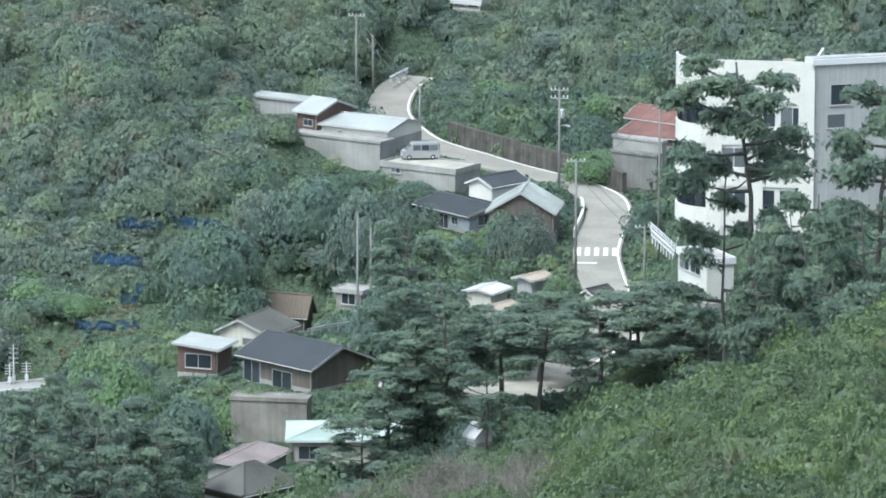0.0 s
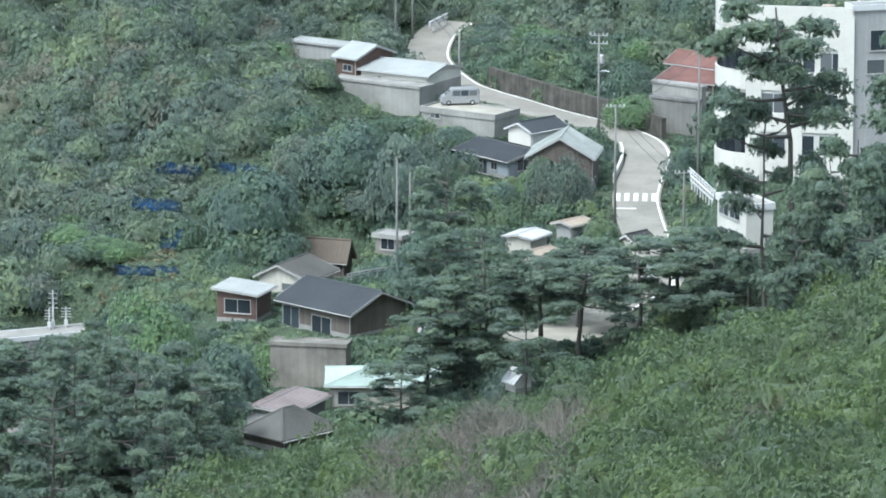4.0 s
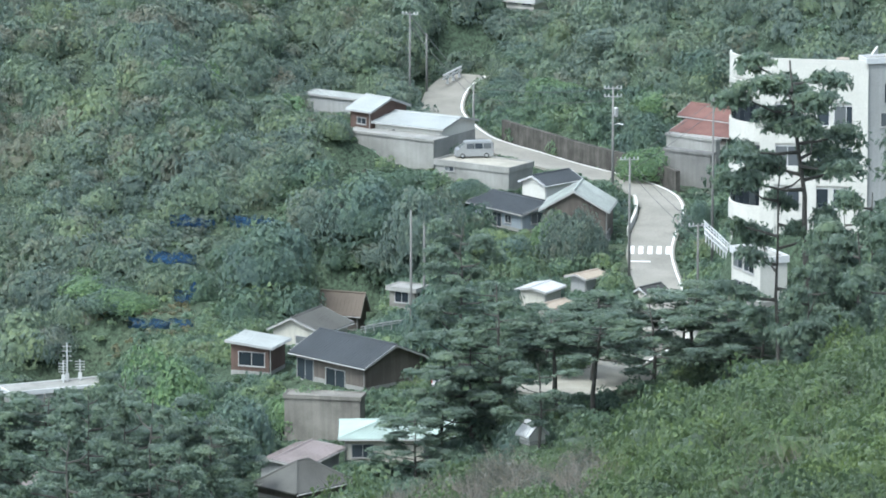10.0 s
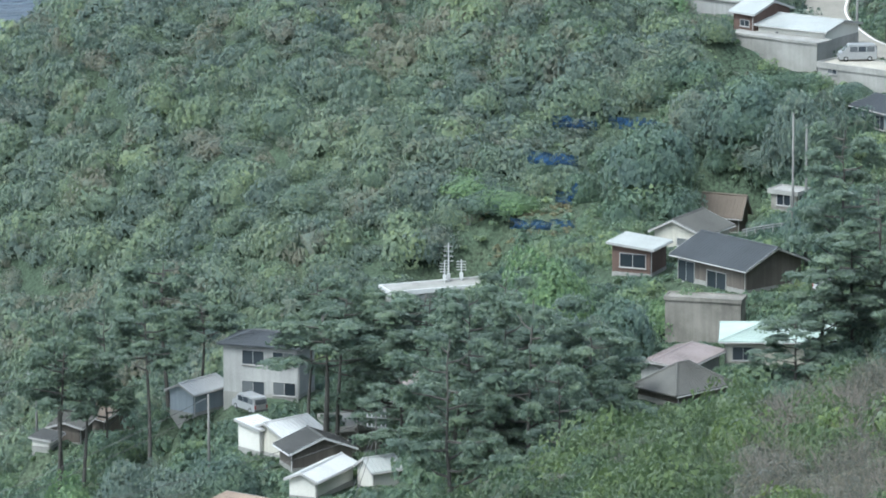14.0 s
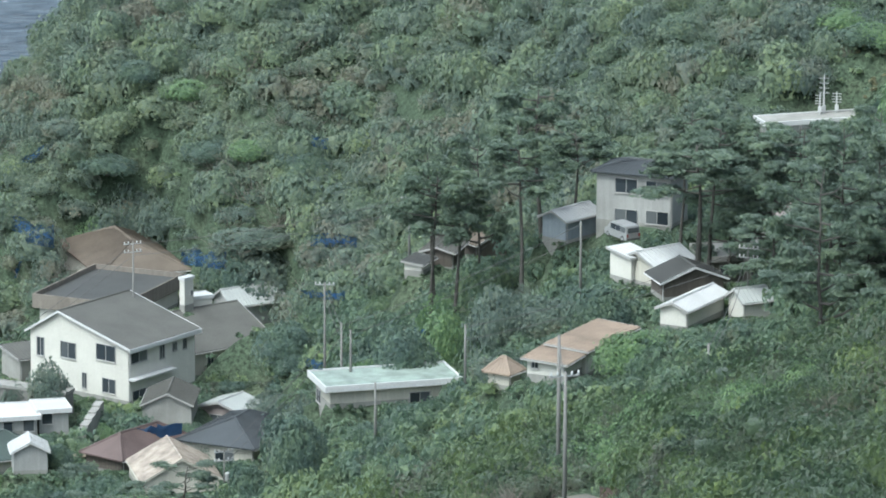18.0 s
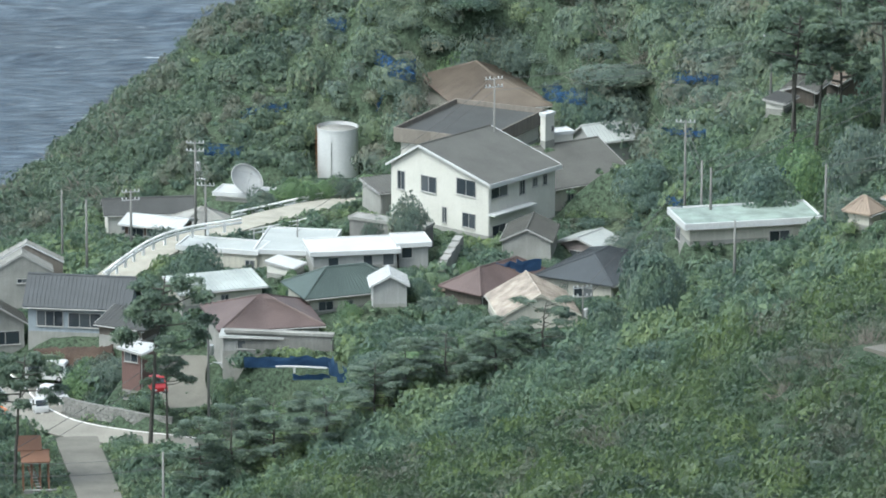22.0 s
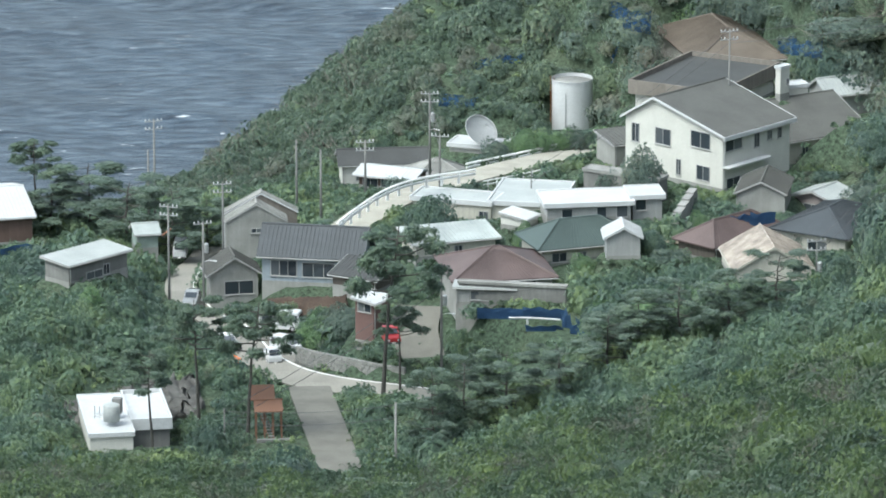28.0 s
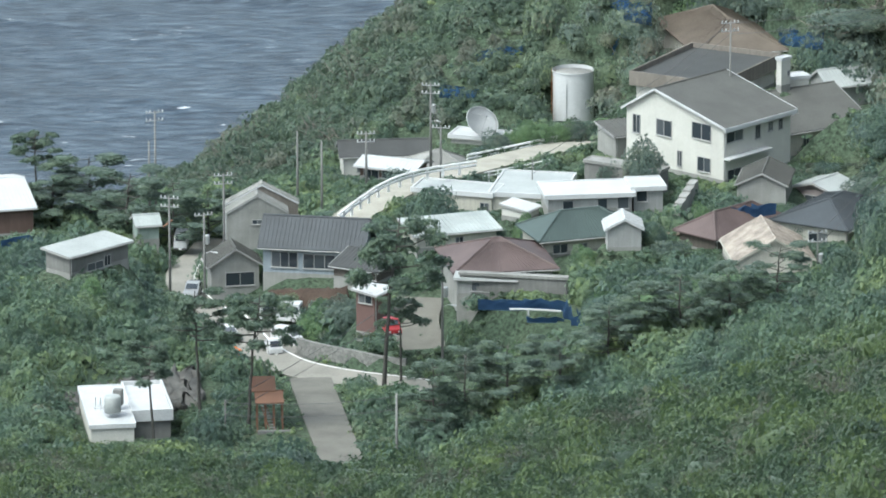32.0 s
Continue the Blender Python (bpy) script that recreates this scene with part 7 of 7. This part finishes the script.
for q in (
        (-162.2, 695.3, 52.7, 2, 1),
        (-157.9, 681.9, 51.2, 1, 0),
        (-166.2, 680.0, 50.5, 2, 0),
        (-168.7, 669.1, 52.0, 0, 0),
        (-174.8, 681.9, 49.6, 0, 0),
        (-192.7, 685.4, 50.2, 2, 0),
        (-176.8, 656.6, 51.0, 2, 0),
        (-180.5, 647.3, 50.6, 2, 0),
        (-175.8, 644.5, 49.7, 1, 1),
        (-142.9, 617.7, 53.2, 1, 1),
        (-104.4, 623.3, 57.6, 2, 1),
        (-147.3, 682.3, 47.6, 0, 0),
        (-137.8, 575.7, 51.8, 0, 0),
        (-158.7, 589.0, 45.9, 0, 0),
        (-126.4, 692.6, 62.6, 2, 0),
        (-194.5, 689.1, 45.5, 0, 0),
):
    pole(*q)

def cable(a, b, sag, label="thin black overhead cable strung between poles"):
    a, b = Vector(a), Vector(b)
    bm = bmesh.new()
    bm_tube(bm, [a.lerp(b, k / 12) - Vector((0, 0, sag * 4 * (k / 12) * (1 - k / 12))) for k in range(13)], [0.03] * 13, 5)
    tagged(part("overhead_cable", bm, "dark_trim", None, label), "", "cable", "overhead cables")


def nearest_poles(k, reach):
    done = set()
    for i, p in enumerate(POLE_TOPS):
        order = sorted((((p - q).length, j) for j, q in enumerate(POLE_TOPS) if j != i))
        for dist, j in order[:k]:
            if 12 < dist < reach and (j, i) not in done:
                done.add((i, j))
                for dz in (-0.3, -1.6):
                    cable(p + Vector((0, 0, dz)), POLE_TOPS[j] + Vector((0, 0, dz)), dist * 0.018)


nearest_poles(1, 55)

def crosswalk():
    """White zebra bars and a stop line on the upper road."""
    road, (line, width) = bpy.data.objects["road"], ROAD_LINES[0]
    k = min(range(len(line)), key=lambda i: abs(line[i].length - (Vector((18.7, 699.7, 92)).length)) + abs(line[i].x - 17))
    p, d = line[k], (line[k + 2] - line[k - 2]).normalized()
    n = Vector((d.y, -d.x, 0)).normalized()
    for i in range(5):
        u = -width / 2 + 0.35 + i * (width - 0.7) / 4.6
        bm = bmesh.new()
        v = [bm.verts.new(p + n * (u + a) + d * b + Vector((0, 0, 0.02))) for a, b in ((0, -1.7), (0.52, -1.7), (0.52, 1.7), (0, 1.7))]
        bm.faces.new(v)
        bmesh.ops.recalc_face_normals(bm, faces=bm.faces[:])
        part("zebra_bar", bm, "line_white", road, "white crossing bar")
    bm = bmesh.new()
    v = [bm.verts.new(p + n * a + d * b + Vector((0, 0, 0.02))) for a, b in ((-width / 2 + 0.4, -5.2), (0.1, -5.2), (0.1, -4.75), (-width / 2 + 0.4, -4.75))]
    bm.faces.new(v)
    part("stop_line", bm, "line_white", road)


def stairs(label, a, b, width):
    a, b = Vector(a), Vector(b)
    n = max(4, int(abs(b.z - a.z) / 0.18))
    d = b - a
    flat = Vector((d.x, d.y, 0))
    t = thing("stairs", Matrix.Translation(a) @ Matrix.Rotation(math.atan2(d.y, d.x), 4, "Z"), label, "stairs")
    run = flat.length / n
    for k in range(n):
        box_part("step", "concrete", t, k * run, (k + 1) * run + 0.02, -width / 2, width / 2, k * d.z / n - 2.5, (k + 1) * d.z / n)
    box_part("side_wall", "concrete", t, -0.1, 0.1, -width / 2 - 0.2, -width / 2 - 0.02, -1.0, 0.9)
    return t


def lumber(x, y, z):
    rng = random.Random(int(x * 100))
    g = float(ground_height(np.array([x]), np.array([y]))[0])
    t = thing("lumber_pile", pose(x, y, g, 0, 0, rng.uniform(-30, 30)), "loose pile of pale building timber", "lumber")
    for k in range(7):
        o = rng.uniform(-0.6, 0.6)
        box_part("plank", "tan_roof", t, -1.6 + o, 1.6 + o, -0.8 + 0.22 * k, -0.62 + 0.22 * k, 0.1 * (k % 3), 0.1 * (k % 3) + 0.09)


def timber_gate(x, y):
    """A small orange timber shelter: two roof tiers on posts, plank steps and a block footing."""
    g = float(ground_height(np.array([x]), np.array([y]))[0])
    t = thing("timber_shelter", pose(x, y, g, 0, 0, 17), "orange timber shelter with tall posts and plank steps", "shelter")
    for i in range(4):
        for j in range(2):
            box_part("post", "wood_orange", t, -1.35 + i * 0.85, -1.2 + i * 0.85, -0.9 + 1.9 * j, -0.76 + 1.9 * j, -0.6, 3.1 + 0.5 * j)
    for j in range(2):
        box_part("beam", "wood_orange", t, -1.5, 1.5, -0.9 + 1.9 * j, -0.76 + 1.9 * j, 3.1 + 0.5 * j, 3.24 + 0.5 * j)
    for u0, u1, v0, v1, z0, z1 in ((-1.5, 1.4, -1.4, 0.7, 3.15, 3.75), (-1.9, 0.7, 0.6, 3.2, 3.8, 4.6)):
        bm = bmesh.new()
        bm_poly_slab(bm, [(u0, v0, z0), (u1, v0, z0), (u1, v1, z1), (u0, v1, z1)], 0.12)
        part("roof", bm, "wood_orange", t)
    for k in range(9):
        box_part("tread", "concrete", t, -0.75 + 0.1 * k, -0.2 + 0.1 * k, 1.2 - 0.32 * k, 1.44 - 0.32 * k, 1.9 - 0.22 * k, 1.97 - 0.22 * k)
    for s in (0, 0.55):
        bm = bmesh.new()
        bm_tube(bm, [(-0.75 + s, 1.4, 1.85), (0.1 + s, -1.4, -0.1)], [0.06, 0.06], 6)
        part("stringer", bm, "wood_orange", t)
    for k in range(3):
        box_part("edging_block", "dark_concrete", t, -1.3 + k * 1.15, -0.17 + k * 1.15, -1.9, -1.5, -0.7, 0.3)


def roof_tank(x, y, z):
    t = thing("rooftop_tank", pose(x, y, z), "pale cylindrical tank with pipes on a flat roof", "tank")
    bm = bmesh.new()
    bm_tube(bm, [(0, 0, -0.1), (0, 0, 1.5), (0, 0, 1.62)], [0.85, 0.85, 0.7], 22)
    part("shell", bm, "pale_roof", t, "", True)
    box_part("vent_box", "dark_concrete", t, -0.6, 0.3, 2.2, 3.0, -0.1, 1.5)
    for k in range(3):
        bm = bmesh.new()
        bm_tube(bm, [(-1.8, -0.4 + 0.5 * k, 0.3), (-0.8, -0.4 + 0.5 * k, 0.3)], [0.06, 0.06], 6)
        part("pipe", bm, "steel", t)
    for px in (-1.8, -1.3):
        bm = bmesh.new()
        bm_tube(bm, [(px, 0.1, -0.1), (px, 0.1, 1.3)], [0.05, 0.05], 6)
        part("standpipe", bm, "steel", t)


# ---- vehicles, rails, nets and other small things
satellite_dish(-163.2, 725.9, 38.1, 2.1, 48, 42)
vehicle("minivan", "silver minivan with roof rack parked on a platform", "van", -2.5, 737.02, 97.62, 188, 4.5, 1.7, 1.95, "silver_paint", "van")
vehicle("minivan", "silver minivan parked beside the grey house", "van", -65.1, 641.0, 77.2, 128, 4.4, 1.7, 1.75, "silver_paint", "van")
vehicle("pickup_truck", "small white pickup truck parked at the roadside", "truck", -163.9, 628.0, 39.3, -62, 3.4, 1.48, 1.8, "white_paint", "truck")
vehicle("van", "white van parked at the roadside", "van", -163.3, 631.8, 39.2, -22, 3.4, 1.5, 1.9, "white_paint", "van")
vehicle("minibus", "white minibus with dark windows", "bus", -166.0, 640.3, 39.3, 0, 4.6, 1.8, 2.1, "white_paint", "bus")
vehicle("car", "white car parked behind road barriers", "car", -169.9, 631.8, 39.3, -45, 3.9, 1.65, 1.5, "white_paint", "car")
vehicle("car", "pale blue car parked on the street", "car", -178.5, 649.3, 38.8, -85, 3.6, 1.6, 1.5, "silver_paint", "car")
vehicle("car", "red car parked under a pine", "car", -149.0, 620.4, 44.62, -66, 3.6, 1.6, 1.5, "red_paint", "car")
vehicle("van", "white van parked near the crossroads", "van", -185.9, 671.7, 37.84, -80, 3.6, 1.5, 1.9, "white_paint", "van")
vehicle("car", "white car parked below the pines", "car", 17.8, 639.8, 90.74, 8, 3.9, 1.65, 1.5, "white_paint", "car")
vehicle("car", "white car parked in the pine shade", "car", -4.4, 636.0, 91.65, 30, 3.9, 1.65, 1.5, "white_paint", "car")
rail_fence("white pipe guard rail along the outer edge of the ramp", [(-163.5, 655.9, 46.3), (-162.6, 662.3, 46.6), (-161.2, 669.9, 46.7), (-158.8, 676.6, 46.4), (-154.2, 683.8, 45.8)], 0.9, 2.2, "line_white", 2, 0.15, "guard_rail", "guard rail")
rail_fence("white pipe guard rail on the upper side of the ramp", [(-158.5, 698.2, 42.6), (-155.3, 705.1, 42.0), (-152.0, 712.0, 41.5), (-149.4, 717.6, 41.0)], 0.9, 2.0, "line_white", 2, 0.15, "guard_rail", "guard rail")
rail_fence("white handrail along the lower ramp edge", [(-153.5, 685.0, 44.2), (-150.3, 691.9, 43.5), (-147.7, 698.5, 42.9), (-145.9, 704.0, 42.3)], 0.9, 1.6, "line_white", 2, 0.07, "guard_rail", "guard rail")
rail_fence("white stair handrail beside the small white building", [(22.4, 667.6, 102.2), (23.6, 659.6, 102.4), (24.8, 651.5, 102.5)], 1.0, 1.0, "white_paint", 3, 0.06, "guard_rail", "guard rail")
rail_fence("white stair handrail beside the small white building", [(22.4, 664.6, 101.9), (23.6, 656.6, 102.1), (24.6, 649.5, 102.3)], 1.0, 1.0, "white_paint", 2, 0.06, "guard_rail", "guard rail")
rail_fence("white guard rail at the top of the road", [(-6.5, 786.0, 98.3), (-4.3, 793.0, 98.3)], 0.9, 2.0, "white_paint", 2, 0.14, "guard_rail", "guard rail")
rail_fence("low orange road barrier in front of parked cars", [(-169.9, 627.1, 39.6), (-168.4, 626.8, 39.6), (-166.2, 624.3, 39.7)], 0.7, 0.8, "orange_plastic", 2, 0.05, "road_barrier", "barrier")
rail_fence("yellow crane arm of a parked truck near the crossroads", [(-186.0, 664.5, 41.9), (-185.0, 664.7, 42.7)], 0.3, 9, "wood_orange", 1, 0.12, "crane_arm", "crane arm")
rail_fence("white steps handrail below the pine garden", [(-14.4, 667.8, 90.9), (-11.7, 671.9, 90.6), (-9.3, 675.9, 90.1)], 0.5, 1.2, "trim", 2, 0.06, "guard_rail", "guard rail")
sheet("blue garden net strung among the bushes", (-37.4, 715.0, 94.5), (-32.2, 715.8, 93.9), 0.9, "net_blue")
sheet("blue garden net strung among the bushes", (-30.9, 715.3, 94.7), (-26.6, 716.0, 94.2), 0.8, "net_blue")
sheet("blue garden net strung among the bushes", (-39.4, 703.9, 92.5), (-33.9, 704.7, 91.9), 1.1, "net_blue")
sheet("blue garden net strung among the bushes", (-35.9, 697.1, 89.5), (-34.0, 697.7, 89.2), 1.0, "net_blue")
sheet("blue garden net strung among the bushes", (-40.1, 686.8, 88.3), (-36.1, 687.6, 87.9), 0.9, "net_blue")
sheet("blue garden net strung among the bushes", (-34.3, 696.2, 90.5), (-33.7, 696.7, 90.1), 0.8, "net_blue")
sheet("blue garden net strung among the bushes", (-16.8, 787.8, 99.0), (-11.5, 788.4, 98.6), 1.2, "net_blue")
sheet("blue garden net strung among the bushes", (-15.7, 785.8, 98.4), (-11.6, 786.4, 98.1), 0.9, "net_blue")
sheet("blue garden net strung among the bushes", (-30.5, 715.4, 94.1), (-25.0, 716.1, 93.9), 0.9, "net_blue")
sheet("blue garden net strung among the bushes", (-37.3, 715.0, 94.2), (-33.1, 715.7, 93.9), 0.8, "net_blue")
sheet("blue garden net strung among the bushes", (-39.7, 704.9, 92.3), (-33.9, 705.7, 91.5), 1.1, "net_blue")
sheet("blue garden net strung among the bushes", (-36.1, 697.1, 89.1), (-34.3, 697.7, 88.8), 0.9, "net_blue")
sheet("blue garden net strung among the bushes", (-40.7, 688.8, 87.8), (-33.5, 689.7, 87.4), 0.9, "net_blue")
sheet("blue garden net strung among the bushes", (-154.3, 731.9, 59.5), (-152.1, 732.9, 58.7), 1.2, "net_blue")
sheet("blue garden net strung among the bushes", (-147.5, 727.2, 56.6), (-145.0, 728.2, 55.3), 1.4, "net_blue")
sheet("blue garden net strung among the bushes", (-145.1, 723.6, 56.2), (-141.9, 724.7, 55.5), 1.8, "net_blue")
sheet("blue garden net strung among the bushes", (-124.1, 711.3, 57.1), (-119.0, 712.6, 56.3), 1.6, "net_blue")
sheet("blue garden net strung among the bushes", (-106.1, 693.9, 63.6), (-101.0, 695.2, 63.3), 1.2, "net_blue")
sheet("blue garden net strung among the bushes", (-102.1, 660.1, 65.6), (-97.4, 661.4, 65.1), 0.8, "net_blue")
sheet("blue garden net strung among the bushes", (-86.2, 634.2, 68.0), (-84.5, 634.9, 67.5), 1.2, "net_blue")
sheet("blue garden net strung among the bushes", (-95.0, 617.7, 69.0), (-93.4, 618.5, 68.7), 1, "net_blue")
sheet("blue garden net strung among the bushes", (-76.1, 643.5, 70.2), (-74.7, 644.2, 69.8), 0.8, "net_blue")
sheet("blue garden net strung among the bushes", (-112.1, 733.5, 66.2), (-110.2, 734.3, 65.7), 1.0, "net_blue")
sheet("blue garden net strung among the bushes", (-169.8, 732.6, 42.6), (-165.2, 734.1, 42.1), 1.2, "net_blue")
sheet("blue garden net strung among the bushes", (-167.2, 741.4, 43.1), (-161.5, 743.2, 42.6), 1.0, "net_blue")
sheet("blue garden net strung among the bushes", (-149.2, 737.0, 47.5), (-143.9, 738.6, 47.1), 0.9, "net_blue")
sheet("blue garden net strung among the bushes", (-125.9, 731.2, 51.8), (-122.6, 732.3, 51.0), 1.4, "net_blue")
sheet("blue garden net strung among the bushes", (-151.7, 752.9, 49.1), (-147.7, 754.2, 48.2), 1.3, "net_blue")
sheet("blue plastic sheet draped over a frame", (-139.1, 618.0, 49.9), (-134.2, 618.1, 50.1), 1.5, "blue_sheet")
sheet("blue plastic sheet draped over a frame", (-134.2, 618.1, 50.1), (-129.6, 618.0, 50.3), 1.5, "blue_sheet")
sheet("blue plastic sheet draped over a frame", (-133.3, 615.2, 49.1), (-129.3, 615.1, 49.3), 0.9, "blue_sheet")
sheet("blue plastic sheet draped over a frame", (-129.5, 616.0, 50.7), (-128.3, 615.3, 50.1), 2.4, "blue_sheet")
sheet("blue plastic sheet draped over a frame", (-128.3, 613.7, 49.6), (-126.3, 613.6, 49.2), 1.5, "blue_sheet")
sheet("blue plastic sheet draped over a frame", (-127.8, 615.4, 50.7), (-127.2, 614.8, 49.4), 1.6, "blue_sheet")
sheet("blue plastic sheet draped over a frame", (-119.7, 653.1, 51.6), (-117.0, 654.1, 51.7), 2.0, "blue_sheet")
sheet("blue plastic sheet draped over a frame", (-116.9, 653.6, 51.8), (-114.3, 654.6, 52.1), 1.6, "blue_sheet")
sheet("blue plastic sheet hung below the red building", (-204.8, 663.1, 40.2), (-201.2, 664.7, 39.4), 2.0, "blue_sheet")
rail_fence("white plastic roll lying along blue sheeting", [(-134.8, 613.4, 49.7), (-132.9, 613.8, 49.7), (-130.9, 614.2, 49.6), (-129.6, 614.5, 49.5)], 0.3, 3.0, "white_roof", 1, 0.11, "plastic_roll", "plastic roll")
stairs("grey concrete steps beside the building plot", (-125.6, 655.1, 50.0), (-125.3, 665.3, 51.0), 0.9)
lumber(-125.7, 652.0, 50.1)
lumber(-124.2, 654.3, 49.8)
lumber(-124.4, 651.2, 50.0)
timber_gate(-155.4, 594.0)
roof_tank(-170.4, 588.8, 44.0)
crosswalk()
antenna(-48.1, 690.5, 80.1, 2.6)
antenna(-47.7, 691.2, 80.1, 4.6)
antenna(-46.3, 691.7, 80.1, 2.6)
earth_bank("bare reddish soil bank below the blue-grey house", (-168.5, 643.9, 39.2), (-158.1, 638.5, 41.4), (-158.8, 641.4, 43.2), (-169.2, 646.8, 40.8), 7)
earth_bank("bare grey rock face behind the pump house", (-171.9, 600.4, 40.8), (-164.8, 602.4, 40.9), (-168.1, 612.9, 41.9), (-175.0, 607.3, 41.8), 5, "rock", 0.3, "rock_face", "rock")
earth_bank("low grey rock ledge beside the pump house", (-177.3, 593.1, 41.0), (-171.7, 600.4, 40.8), (-174.9, 607.3, 41.8), (-179.0, 600.9, 41.7), 6, "rock", 0.25, "rock_face", "rock")
earth_bank("reddish cut bank beside the hillside track", (-41.8, 398.8, 115.6), (-37.1, 398.3, 115.8), (-37.0, 405.3, 116.2), (-42.5, 406.3, 115.9), 9)
rail_fence("white painted kerb at the bend of the track", [(-42.5, 400.7, 115.9), (-43.2, 399.7, 115.9), (-43.5, 398.0, 115.9)], 0.35, 0.8, "white_paint", 2, 0.15, "kerb", "kerb")
